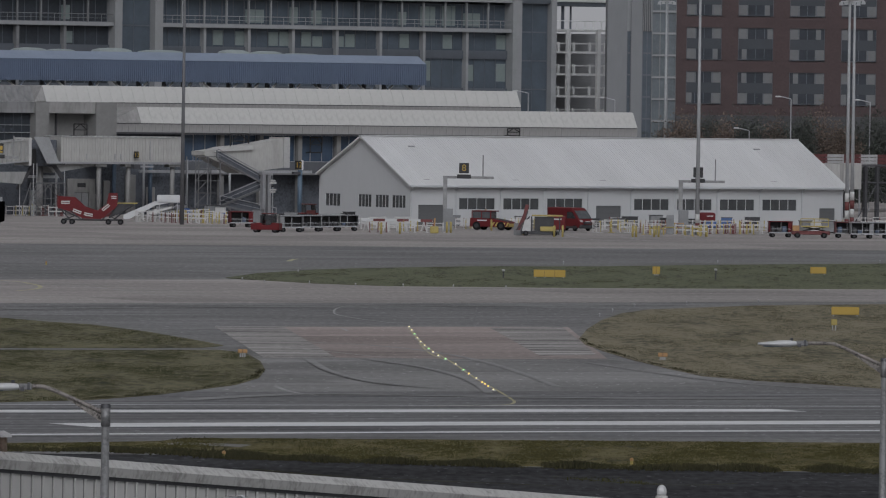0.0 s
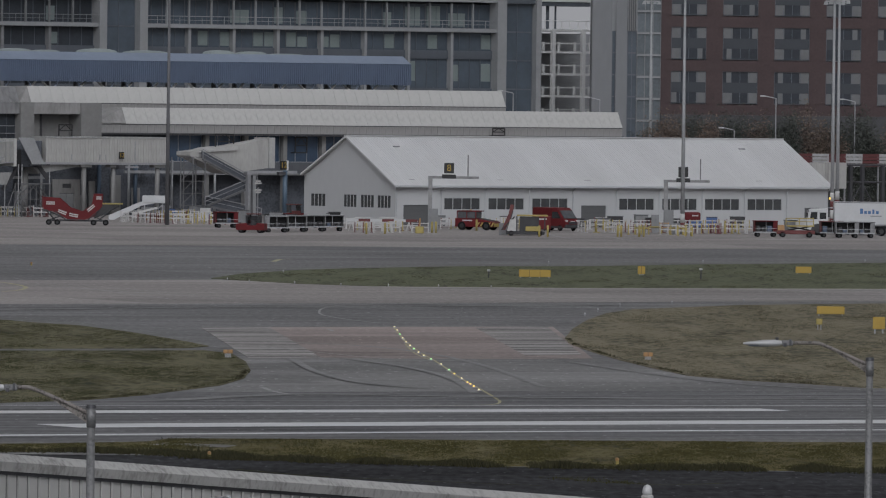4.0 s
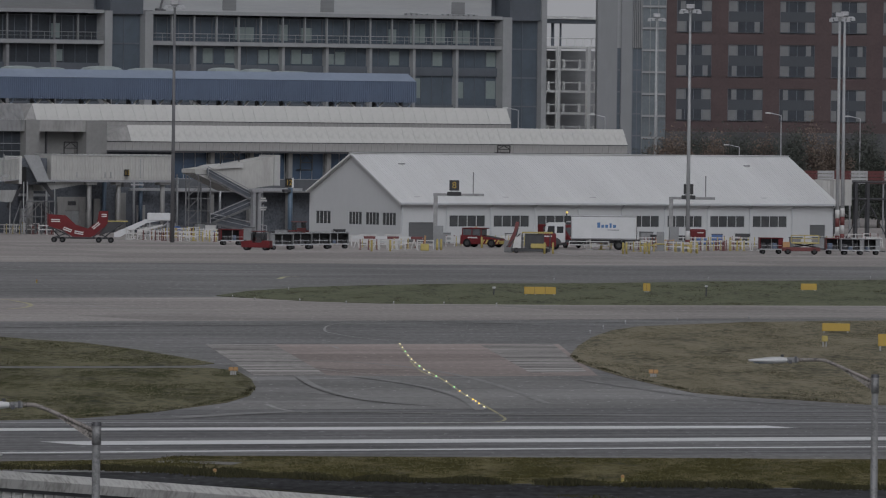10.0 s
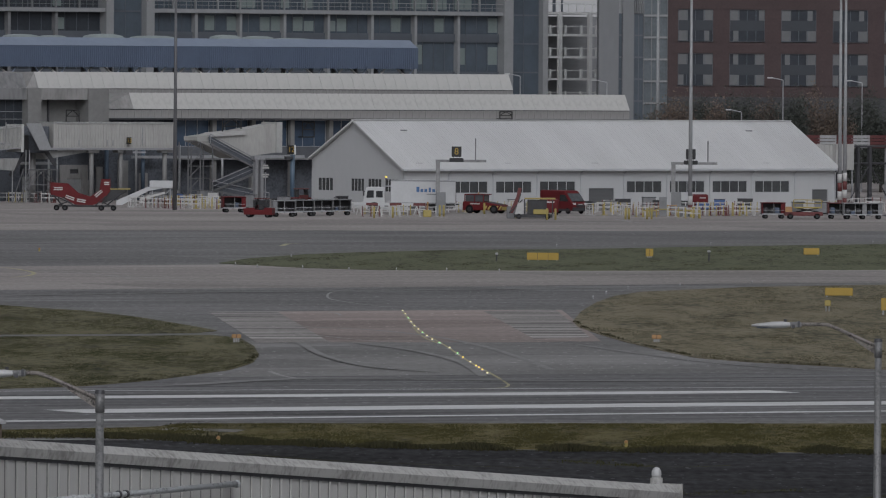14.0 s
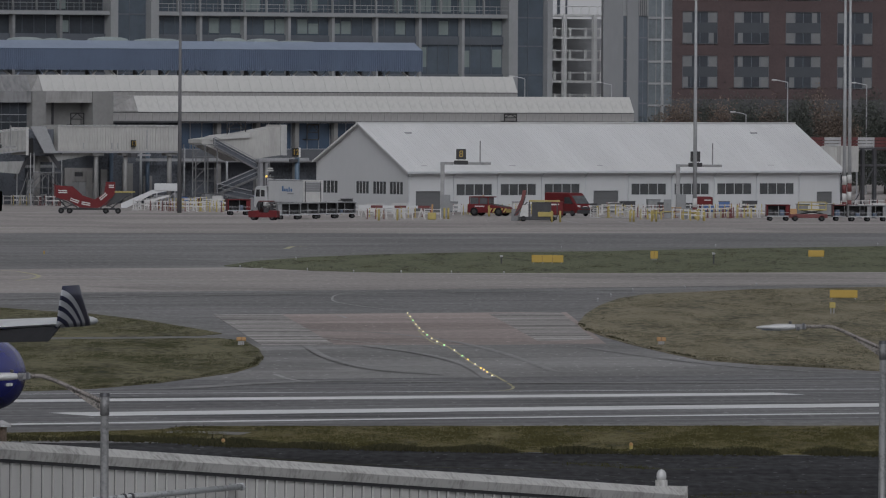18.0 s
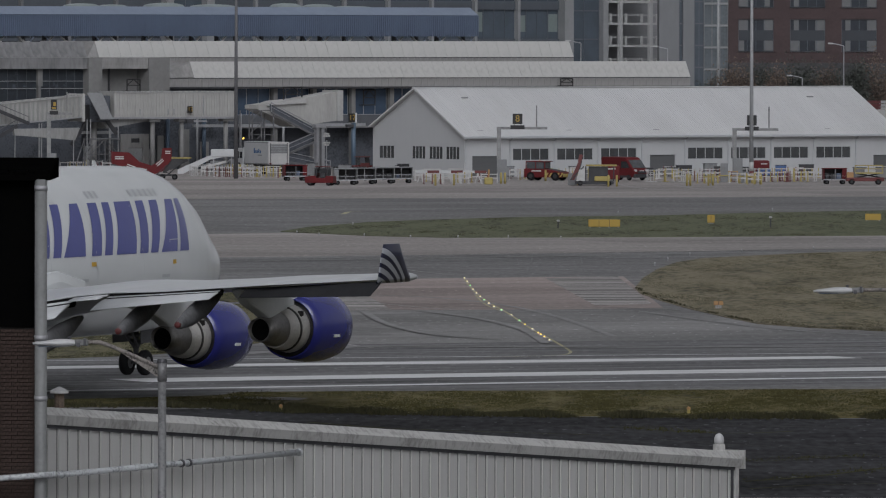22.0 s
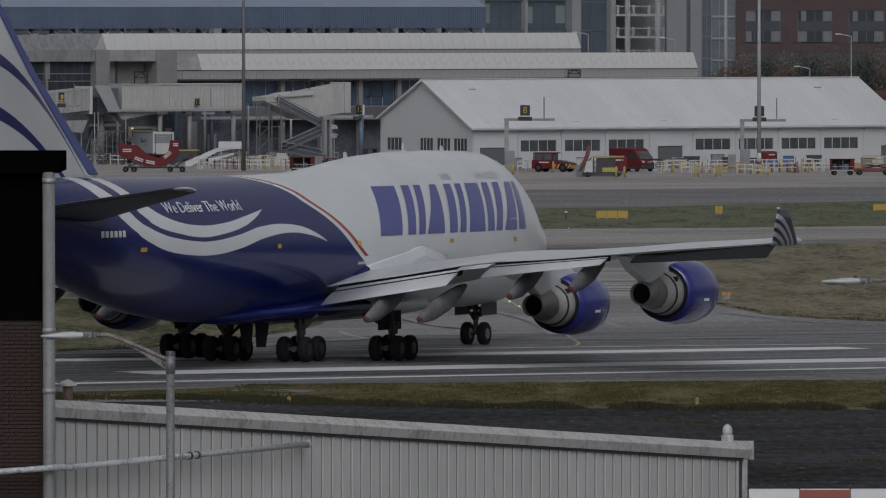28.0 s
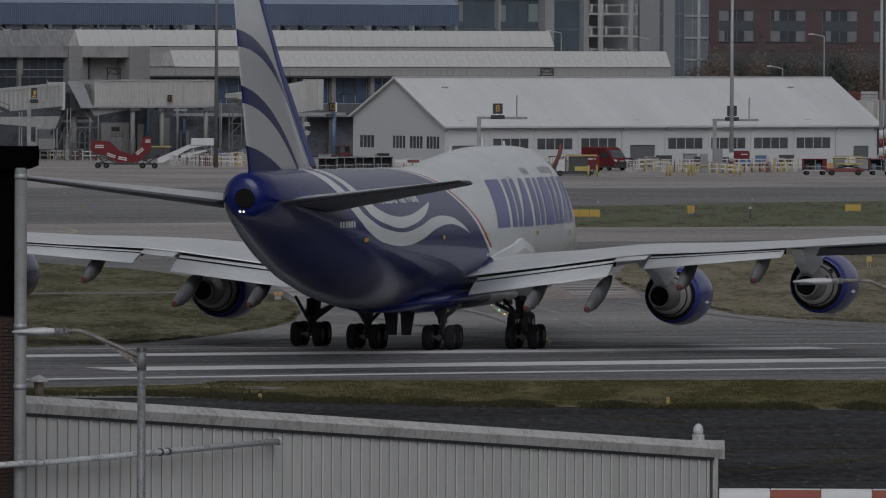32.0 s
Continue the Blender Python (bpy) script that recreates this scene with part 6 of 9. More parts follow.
# the brick building at the edge of view, boarded black above
BXE, BY = -7.983, 200.0
brick = thing("brick_outbuilding", pose(BXE, BY, 0), "dark brick building with black boarding and an overhanging eave", "building")
zb = 10.636
zf0, zf1 = 13.52, 13.66
part("wall", boxes((-9, 0, 0.06, 4, 0, zb)), MORTAR, brick)
part("boarding", boxes((-9, 0.0, 0.0, 4, zb, zf0 + 0.1)), BLACK_BOARD, brick, "black boarded upper wall")
bm = bmesh.new()
prism(bm, ((-0.28, zf0), (-0.28, zf1), (4.3, zf1 + 0.25), (4.3, zf0)), -9.2, 0.31, "X")
part("eave", bm, BLACK_BOARD, brick, "black overhanging eave")
bm = bmesh.new()
for q in range(24):
    prism(bm, ((-9.2 + q * 0.4, zf1 + 0.0), (-9.2 + q * 0.4 + 0.3, zf1 + 0.0), (-9.2 + q * 0.4 + 0.26, zf1 + 0.06), (-9.2 + q * 0.4 + 0.04, zf1 + 0.06)), -0.3, 4.3, "Y")
part("roof_sheet", bm, BLACK_BOARD, brick, "dark corrugated roof edge")
rp = thing("rainwater_pipe", pose(-7.854, 199.8, 0), "pale grey vertical rainwater pipe on the brick corner", "pipe")
rz = zf0 + 0.02
part("pipe", tubes(((0, 0, 0), (0, 0, rz), 0.122), n=18), RAIN_PIPE, rp, "", True)
for z in (13.369, 10.424, 9.235):
    part("collar", tubes(((0, 0, z - 0.05), (0, 0, z + 0.05), 0.132), n=18), STEEL, rp, "pipe collar", True)
cross = part("branch_pipe", tubes(((-1.3, -0.25, 7.632), (0.25, -0.25, 7.753), 0.06), ((0.25, -0.25, 7.753), (0.089, 5.0, 7.526), 0.06), n=14), PIPE_GREY, rp, "pale branch pipe", True)
# bricks of the visible corner
bm = bmesh.new()
box(bm, 0, 0.215, 0.0, 0.06, 0, 0.065)
first = None
row = 0
z = 6.924
random.seed(5)
while z < zb - 0.07:
    x = -1.12 + (0.1125 if row % 2 else 0.0)
    while x < -0.02:
        w = min(0.215, 0.0 - x)
        if w > 0.08:
            if first is None:
                first = part("brick", bm, BRICK_BROWN, brick)
                first.location = (x, random.uniform(-0.006, 0.006), z)
            else:
                o = repeat("brick", first, brick, [(x, random.uniform(-0.006, 0.006), z)])[0]
                o.scale.x = w / 0.215
        x += 0.225
    z += 0.075
    row += 1


def street_lamp(x, y, top, label, arm=1.65, head=0.78):
    t = thing("street_lamp", pose(x, y, 0), label, "street lamp", "street lamps beside the sheds")
    part("column", tubes(((0, 0, 0), (0, 0, top - 0.4), 0.11, 0.075), n=14), LAMP_STEEL, t, "", True)
    part("collar", tubes(((0, 0, top - 0.42), (0, 0, top - 0.06), 0.088), n=14), LAMP_STEEL, t, "", True)
    part("cap", tubes(((0, 0, top - 0.07), (0, 0, top), 0.1, 0.085), n=14), STEEL_DARK, t)
    bm = bmesh.new()
    course = spline([(-0.05, 0, top - 0.16), (-0.55, 0, top + 0.06), (-1.05, 0, top + 0.27), (-1.25, 0, top + 0.31), (-arm, 0, top + 0.30)], 4)
    rings = []
    for k, p in enumerate(course):
        d = (course[min(k + 1, len(course) - 1)] - course[max(k - 1, 0)]).to_track_quat("Z", "Y")
        rings.append([p + d @ Vector((0.042 * math.cos(math.pi * q / 5), 0.042 * math.sin(math.pi * q / 5), 0)) for q in range(10)])
    loft(bm, rings)
    part("arm", bm, ARM_DARK, t, "weathered bracket arm", True)
    bm = bmesh.new()
    prism(bm, ((-0.06, top - 0.36), (-0.06, top - 0.16), (-0.75, top + 0.14), (-0.75, top + 0.1)), -0.012, 0.012, "Y")
    part("web_plate", bm, ARM_DARK, t)
    bm = bmesh.new()
    rings = []
    for s, w, h in ((0.0, 0.03, 0.03), (0.05, 0.06, 0.05), (0.25, 0.12, 0.075), (0.5, 0.16, 0.075), (0.62, 0.16, 0.06), (0.9, 0.13, 0.035), (1.0, 0.05, 0.02)):
        rings.append([(-arm + 0.05 - s * head, w * math.cos(2 * math.pi * q / 14), top + 0.30 + h * math.sin(2 * math.pi * q / 14) - 0.02 * s) for q in range(14)])
    hd = part("lamp_head", loft(bm, rings), LAMP_HEAD, t, "flat pale lamp head", True)
    part("neck", rounded(boxes((-arm - 0.02, -arm + 0.24, -0.07, 0.07, top + 0.24, top + 0.36)), 0.02, 1), LAMP_STEEL, hd, "weathered spigot clamp")
    part("neck_bolt", boxes((-arm + 0.02, -arm + 0.09, -0.09, 0.09, top + 0.22, top + 0.30), (-arm + 0.15, -arm + 0.2, -0.09, 0.09, top + 0.25, top + 0.38)), STEEL_DARK, hd)
    part("diffuser", boxes((-arm - head * 0.82, -arm - head * 0.35, -0.09, 0.09, top + 0.215, top + 0.245)), GLASS_DARK, hd)
    part("photocell", tubes(((-arm - 0.12, 0, top + 0.33), (-arm - 0.12, 0, top + 0.42), 0.035)), STEEL_DARK, hd)
    return t


street_lamp(-5.2, 190, 10.339, "tall weathered street lamp standing before the clad shed", 1.62, 0.85)
street_lamp(11.11, 226, 10.414, "tall weathered street lamp beside the old asphalt", 1.95, 0.92)

# red and white barrier boards on the near road
BAR_RED, BAR_WHITE = surface("barrier_red", (0.24, 0.06, 0.035), 0.5, var=0.12, size=1), surface("barrier_white", (0.60, 0.60, 0.60), 0.5, var=0.08, size=1)
for k in range(9):
    red = k % 2 == 1
    b = thing("road_barrier", pose(9.886 + k * 1.68, 335, 0), ("red" if red else "white") + " plastic road barrier in a row", "barrier", "road barriers")
    bm = bmesh.new()
    prism(bm, ((-0.22, 0), (0.22, 0), (0.20, 0.25), (0.09, 0.45), (0.07, 1.011), (-0.07, 1.011), (-0.09, 0.45), (-0.20, 0.25)), 0.01, 1.67, "X")
    part("body", bm, BAR_RED if red else BAR_WHITE, b)
    part("top_lip", boxes((0.03, 1.65, -0.085, 0.085, 1.011 - 0.01, 1.011 + 0.02)), BAR_WHITE, b)

# ---- airfield fittings ----
SIGN_YELLOW = surface("yellow_sign_face", (0.33, 0.22, 0.035), 0.5, var=0.08, size=1)
SIGN_BLACK = surface("sign_black", (0.012, 0.012, 0.013), 0.5, var=0.1, size=1)
YELLOW = surface("safety_yellow", (0.30, 0.24, 0.07), 0.5, var=0.15, size=0.8, fine=0.6)
RED = surface("vehicle_red", (0.10, 0.012, 0.014), 0.5, var=0.15, size=1.2, fine=0.5, spec=0.2)
RED_DULL = surface("faded_red", (0.105, 0.025, 0.024), 0.6, var=0.2, size=1.0, fine=0.6)
WHITE = surface("vehicle_white", (0.43, 0.435, 0.44), 0.4, var=0.07, size=1.5, fine=0.5)
WHITE_DULL = surface("dull_white_paint", (0.40, 0.395, 0.385), 0.6, var=0.15, size=0.8, fine=0.6)
ORANGE = surface("orange_plastic", (0.33, 0.19, 0.08), 0.5, var=0.15, size=0.8)
GREY_GSE = surface("grey_equipment_paint", (0.17, 0.174, 0.178), 0.5, var=0.2, size=1.0, fine=0.6)
DARK_GSE = surface("dark_equipment", (0.03, 0.03, 0.033), 0.6, var=0.3, size=0.8, fine=0.6)
BLUE_CAR = surface("blue_car_paint", (0.05, 0.10, 0.24), 0.3, var=0.1, size=1.0, coat=0.4)
CAR_GLASS = surface("vehicle_glass", (0.02, 0.022, 0.025), 0.1, var=0.2, size=1.0, spec=0.7)
LOGO_BLUE = surface("logo_blue", (0.05, 0.12, 0.26), 0.5, var=0.05, size=1)
LIT_AMBER, LIT_GREEN, LIT_WARM = glowing("lit_amber", (1.0, 0.62, 0.10), 1.3), glowing("lit_green", (0.45, 1.0, 0.35), 0.9), glowing("lit_warm", (1.0, 0.85, 0.45), 0.6)


def taxi_sign(x, y, w, h, label, panels=1, base=0.35, face=None):
    t = thing("taxiway_sign", pose(x, y, 0.04), label, "airfield sign", "airfield signs")
    part("housing", rounded(boxes((-w / 2, w / 2, 0, 0.25, base, base + h)), 0.03, 1), face or SIGN_YELLOW, t, "yellow sign face")
    for k in range(panels + 1):
        c = -w / 2 + 0.15 + k * (w - 0.3) / panels
        part("leg", boxes((c - 0.05, c + 0.05, 0.08, 0.16, 0, base)), STEEL, t)
    for k in range(1, panels):
        c = -w / 2 + k * w / panels
        part("panel_joint", boxes((c - 0.012, c + 0.012, -0.012, 0.0, base, base + h)), SIGN_BLACK, t)
    return t


taxi_sign(13.40, 832.88, 2.6, 0.6, "long yellow taxiway sign on the grass strip", 3, 0.1)
taxi_sign(22.60, 850.26, 0.62, 0.65, "small orange and grey sign board on the grass strip", 2, 0.12)
taxi_sign(36.73, 863.85, 1.35, 0.55, "yellow taxiway sign on the grass strip", 1, 0.1)
taxi_sign(32.23, 712.38, 1.95, 0.55, "yellow taxiway sign on the dry grass", 1, 0.12)
taxi_sign(-8.25, 589.72, 0.55, 0.22, "small orange marker sign on the grass corner", 2, 0.25, ORANGE)
taxi_sign(16.29, 595.76, 0.55, 0.24, "small orange marker sign on the dry grass", 2, 0.2, ORANGE)
taxi_sign(33.19, 663.70, 0.8, 0.8, "yellow taxiway sign on the dry grass", 1, 0.3)
for (x, y), h in (((27.12, 836.63), 0.75), ((9.58, 830.55), 0.55)):
    t = thing("marker_post", pose(x, y, 0.05), "dark slim instrument post on the grass strip", "post", "marker posts")
    part("post", tubes(((0, 0, 0), (0.03, 0, h), 0.06)), STEEL_DARK, t)
    part("head", rounded(boxes((-0.12, 0.14, -0.1, 0.1, h, h + 0.16)), 0.03, 1), LAMP_HEAD, t)
t = thing("marker_post", pose(29.66, 671.87, 0.05), "pale instrument box on short legs on the grass", "post", "marker posts")
part("box", rounded(boxes((-0.2, 0.2, -0.1, 0.1, 0.35, 0.75)), 0.04, 1), YELLOW, t)
part("leg", tubes(((-0.1, 0, 0), (-0.1, 0, 0.36), 0.04), ((0.1, 0, 0), (0.1, 0, 0.36), 0.04)), STEEL, t)


def edge_light(x, y, label="small pale taxiway edge light on a stake"):
    t = thing("edge_light", pose(x, y, 0.02), label, "airfield light", "taxiway edge lights")
    part("stake", tubes(((0, 0, 0), (0, 0, 0.16), 0.04)), STEEL, t)
    bm = bmesh.new()
    lathe(bm, ((0.15, 0.05), (0.21, 0.05), (0.25, 0.02)), (0, 0, 0), 10, "Z")
    part("lens", bm, LAMP_HEAD, t)
    return t


light0 = edge_light(-11.43, 808.77)
for x, y in (-9.59, 801.12, ), ((-2.35, 792.58)), ((1.35, 792.65)), ((5.27, 792.84)), ((9.35, 791.03)), ((-7.29, 843.58)), ((-6.01, 798.94)), ((15.69, 898.91)), ((29.80, 913.64)), ((16.03, 717.43)), ((17.99, 734.17)), ((22.02, 743.56)), ((27.65, 754.00)), ((14.82, 703.42)), ((44.99, 926.47)):
    copy_thing(light0, pose(x, y, 0.02))
# lit lamps let into the taxiway centre line
for k, (x, y) in enumerate(((1.56, 664.82), (1.72, 656.08), (1.88, 646.18), (2.03, 636.56), (2.21, 627.24), (2.42, 619.48), (2.63, 611.90), (2.87, 604.52), (3.14, 597.32), (3.53, 590.32), (4.05, 580.10), (4.42, 569.12), (4.67, 561.69), (5.00, 553.43), (5.25, 546.39), (5.37, 543.43), (5.51, 539.53), (5.72, 533.79))):
    lit = LIT_GREEN if k in (2, 6, 9, 11) else (LIT_AMBER if k in (12, 14, 15, 16) else LIT_WARM)
    t = thing("taxiway_lamp", pose(x, y, 0.02), "lit lamp let into the taxiway centre line", "airfield light", "taxiway centre lamps")
    bm = bmesh.new()
    lathe(bm, ((0.0, 0.15), (0.05, 0.13), (0.06, 0.02)), (0, 0, 0), 12, "Z")
    part("housing", bm, STEEL, t)
    bm = bmesh.new()
    bmesh.ops.create_uvsphere(bm, u_segments=8, v_segments=6, radius=0.048, matrix=Matrix.Translation((0, -0.08, 0.075)))
    part("lens", bm, lit, t, "lit lens")
for x, y in ((-28.77, 861.03), (-6.84, 435.71), (10.60, 433.95)):
    t = thing("marker_lamp", pose(x, y, 0.04), "small amber marker lamp on a stub", "airfield light", "marker lamps")
    part("stub", tubes(((0, 0, 0), (0, 0, 0.18), 0.07)), YELLOW, t)
    bm = bmesh.new()
    lathe(bm, ((0.17, 0.08), (0.26, 0.08), (0.31, 0.02)), (0, 0, 0), 10, "Z")
    part("lens", bm, ORANGE, t)

# rough weeds and grass tufts: blades too many to count
def tufts(name, courses, count, spread, tall, material, label, seed):
    rnd = random.Random(seed)
    verts, faces = [], []
    for _ in range(count):
        c = rnd.choice(courses)
        f = rnd.random() * (len(c) - 1)
        i = int(f)
        p = Vector((*c[i], 0)).lerp(Vector((*c[i + 1], 0)), f - i)
        p += Vector((rnd.gauss(0, spread[0]), rnd.gauss(0, spread[1]), 0))
        clump = noise.noise(Vector((p.x * 0.55, p.y * 0.2, seed)))
        if clump < -0.45:
            continue
        h = tall * rnd.uniform(0.35, 1.3) * (1 + 1.3 * clump)
        for _b in range(4):
            a, w = rnd.uniform(0, math.pi), h * rnd.uniform(0.15, 0.35)
            lean = Vector((rnd.uniform(-0.5, 0.5) * h, rnd.uniform(-0.3, 0.3) * h, h))
            d = Vector((math.cos(a), math.sin(a), 0)) * w * 0.5
            o = p + Vector((rnd.uniform(-w, w), rnd.uniform(-w, w), 0.03))
            n0 = len(verts)
            verts += [o - d, o + d, o + d * 0.3 + lean, o - d * 0.3 + lean * 0.9]
            faces.append((n0, n0 + 1, n0 + 2, n0 + 3))
    me = bpy.data.meshes.new(name)
    me.from_pydata([tuple(v) for v in verts], [], faces)
    me.materials.append(material)
    return tagged(new(name, me), label, "grass", kind="stuff")


def leafy(name, dark, pale, rough=0.9):
    m, n, l, b = node_material(name)
    g = n.new("ShaderNodeNewGeometry")
    r = n.new("ShaderNodeValToRGB")
    r.color_ramp.elements[0].color, r.color_ramp.elements[1].color = (*dark, 1), (*pale, 1)
    l.new(g.outputs["Random Per Island"], r.inputs["Fac"])
    l.new(r.outputs[0], b.inputs["Base Color"])
    b.inputs["Roughness"].default_value = rough
    b.inputs["Specular IOR Level"].default_value = 0.15
    return m


def meadow(name, outline, count, tall, material, label, seed, bare=-0.5):
    """Short standing grass scattered over an area, thinner where the ground is bare."""
    rng = np.random.default_rng(seed)
    ring = np.array(outline)
    lo, hi = ring.min(0), ring.max(0)
    p = lo + rng.random((count, 2)) * (hi - lo)
    inside = np.zeros(count, bool)
    for (x0, y0), (x1, y1) in zip(ring, np.roll(ring, -1, 0)):
        if y0 != y1:
            inside ^= ((y0 > p[:, 1]) != (y1 > p[:, 1])) & (p[:, 0] < (x1 - x0) * (p[:, 1] - y0) / (y1 - y0) + x0)
    p = p[inside]
    thick = np.array([noise.noise(Vector((x * 0.35, y * 0.07, seed))) + 0.5 * noise.noise(Vector((x * 1.3, y * 0.3, seed))) for x, y in p])
    p, thick = p[thick > bare], thick[thick > bare]
    p, thick = np.repeat(p, 3, 0), np.repeat(thick, 3)
    k = len(p)
    h = tall * rng.uniform(0.4, 1.25, k) * (1 + 0.8 * thick)
    a, w = rng.uniform(-0.9, 0.9, k), h * rng.uniform(0.8, 2.0, k)
    d = np.stack([np.cos(a) * w / 2, np.sin(a) * w / 2, np.zeros(k)], 1)
    o = np.column_stack([p + rng.normal(0, 0.12, (k, 2)), np.full(k, 0.03)])
    top = np.column_stack([rng.uniform(-0.5, 0.5, k) * h, rng.uniform(-0.3, 0.3, k) * h, h])
    verts = np.stack([o - d, o + d, o + d * 0.35 + top, o - d * 0.35 + top * 0.9], 1).reshape(-1, 3)
    me = bpy.data.meshes.new(name)
    me.from_pydata(verts.tolist(), [], np.arange(4 * k).reshape(-1, 4).tolist())
    me.materials.append(material)
    return tagged(new(name, me), label, "grass", kind="stuff")


BLADES = leafy("grass_blades", (0.03, 0.034, 0.012), (0.10, 0.092, 0.042))
WEEDS = leafy("dark_weeds", (0.022, 0.022, 0.012), (0.058, 0.054, 0.027))
MOSS = leafy("yellow_moss", (0.025, 0.028, 0.01), (0.075, 0.072, 0.02))
verge_low = ((-26.66, 438.71), (-12.13, 442.35), (-7.65, 439.02), (-5.65, 435.14), (2.55, 431.85), (9.72, 430.48), (18.48, 429.70), (26.36, 428.95))
tufts("verge_weeds", [verge_low], 15000, (0.5, 1.0), 0.15, WEEDS, "dark straggling weeds along the verge foot", 2)
tufts("verge_grass", [((-26.89, 442.62), (-7.30, 447.57), (19.23, 447.10), (27.47, 446.95)), ((-9.69, 442.97), (18.89, 439.20), (26.90, 437.76)), ((-5.0, 453.5), (6.0, 454.5), (20.0, 456.0), (30.0, 457.0))], 9000, (1.5, 2.0), 0.05, BLADES, "rough tufts of grass on the verge", 3)
tufts("verge_weeds", [((-9.32, 455.12), (-8.22, 457.19), (-6.42, 455.76), (-5.39, 453.67))], 260, (0.5, 0.6), 0.08, WEEDS, "dark weeds round a concrete pad", 7)
tufts("grass_edge", [((-6.85, 565.56), (-7.04, 550.82), (-8.05, 538.51), (-11.68, 520.40), (-14.86, 510.67), (-19.41, 504.97)), ((12.48, 642.68), (12.57, 629.25), (13.59, 611.67), (14.82, 595.34), (16.44, 578.72), (17.88, 566.14), (20.66, 558.64), (23.46, 554.40), (27.04, 547.49))], 2600, (0.10, 0.4), 0.07, WEEDS, "ragged dark grass edge beside the taxiway", 4)
tufts("grass_tufts", [((-25, 578), (-17, 574), (-12, 570)), ((-24, 540), (-18, 537), (-13, 546)), ((-28, 640), (-22, 636), (-17, 622)), ((18, 646), (24, 635), (32, 625)), ((20, 612), (24, 592), (30, 580)), ((22, 696), (28, 700), (36, 698))], 9000, (1.3, 5), 0.04, BLADES, "uneven tufts in the grass", 5)
MEADOW_GREEN = leafy("meadow_green_blades", (0.030, 0.035, 0.017), (0.074, 0.073, 0.039))
MEADOW_DRY = leafy("meadow_dry_blades", (0.060, 0.057, 0.035), (0.132, 0.118, 0.080))
MEADOW_VERGE = leafy("meadow_verge_blades", (0.034, 0.035, 0.013), (0.086, 0.075, 0.031))
meadow("short_grass", ((-27.5, 598), (-22.8, 597.8), (-14.1, 602), (-10, 604.2), (-8.4, 599), (-7.4, 582), (-6.9, 565.6), (-7.1, 550.8), (-8.1, 538.5), (-11.7, 520.6), (-14.8, 510.8), (-19.3, 505), (-24, 501)), 60000, 0.034, MEADOW_GREEN, "short green grass beside the runway exit", 21)
meadow("short_grass", ((-32, 683), (-26, 676), (-22.4, 667), (-19.2, 660), (-15.3, 645), (-11.3, 623), (-10.1, 615), (-11, 611), (-14.4, 609), (-23, 604.5), (-30, 604.5)), 26000, 0.036, MEADOW_GREEN, "short green grass beside the taxiway", 22)
meadow("short_grass", ((12.5, 642), (13.5, 667), (15, 692), (16.8, 712), (19, 725), (23, 734), (27.4, 743), (37, 752), (40, 660), (33, 546), (27, 547.8), (23.5, 554.6), (20.7, 559), (18, 566), (16.5, 579), (14.9, 595), (13.6, 612), (12.6, 629)), 70000, 0.034, MEADOW_DRY, "short dry grass inside the taxiway bend", 23)
meadow("short_grass", ((-22, 445), (-13.6, 450.5), (-9.9, 454), (-9, 458), (-2.4, 459.4), (5.3, 460.7), (20, 463.3), (24, 464), (24, 430.5), (18.5, 430.8), (9.7, 431.6), (2.6, 433), (-5.6, 436.2), (-7.6, 440), (-12, 442.8), (-22, 440.5)), 60000, 0.042, MEADOW_VERGE, "rough green and straw grass on the verge", 24, -0.45)
meadow("short_grass", ((-12.5, 817), (-10.4, 836), (-5.8, 855), (-1.8, 864), (7.5, 879), (18.6, 887), (31, 904), (45, 920), (47, 812), (39.5, 809), (16.5, 798.6), (0.3, 795.4), (-5.4, 801), (-9.4, 810)), 32000, 0.04, MEADOW_GREEN, "short green grass between the taxiways", 25)
tufts("asphalt_weeds", [((7.84, 419.60), (10.06, 414.90), (11.64, 413.72)), ((11.04, 370.53), (13.64, 374.22), (16.36, 380.38), (19.52, 387.76)), ((11.95, 386.87), (14.21, 389.87), (15.81, 391.89))], 900, (0.8, 0.5), 0.05, MOSS, "yellow-green moss and weeds in the asphalt cracks", 6)
patch("concrete_pad", ((-9.72, 450.32), (-9.15, 453.05), (-5.85, 450.93), (-6.32, 448.23)), 0.06, ASPHALT, "small grey concrete pad in the verge")

# ---- things on the apron and about the terminal ----
def wheel(parent, x, y, r=0.3, w=0.2, name="wheel"):
    bm = bmesh.new()
    lathe(bm, ((-w / 2, r * 0.5), (-w / 2, r * 0.9), (-w / 4, r), (w / 4, r), (w / 2, r * 0.9), (w / 2, r * 0.5)), (0, 0, 0), 16, "Y")
    t = part(name, bm, TYRE, parent, "", True)
    t.location = (x, y, r)
    bm = bmesh.new()
    lathe(bm, ((-w / 2 - 0.01, 0.02), (-w / 2 - 0.015, r * 0.5), (w / 2 + 0.015, r * 0.5), (w / 2 + 0.01, 0.02)), (0, 0, 0), 12, "Y")
    part("hub", bm, HUB, t)
    return t


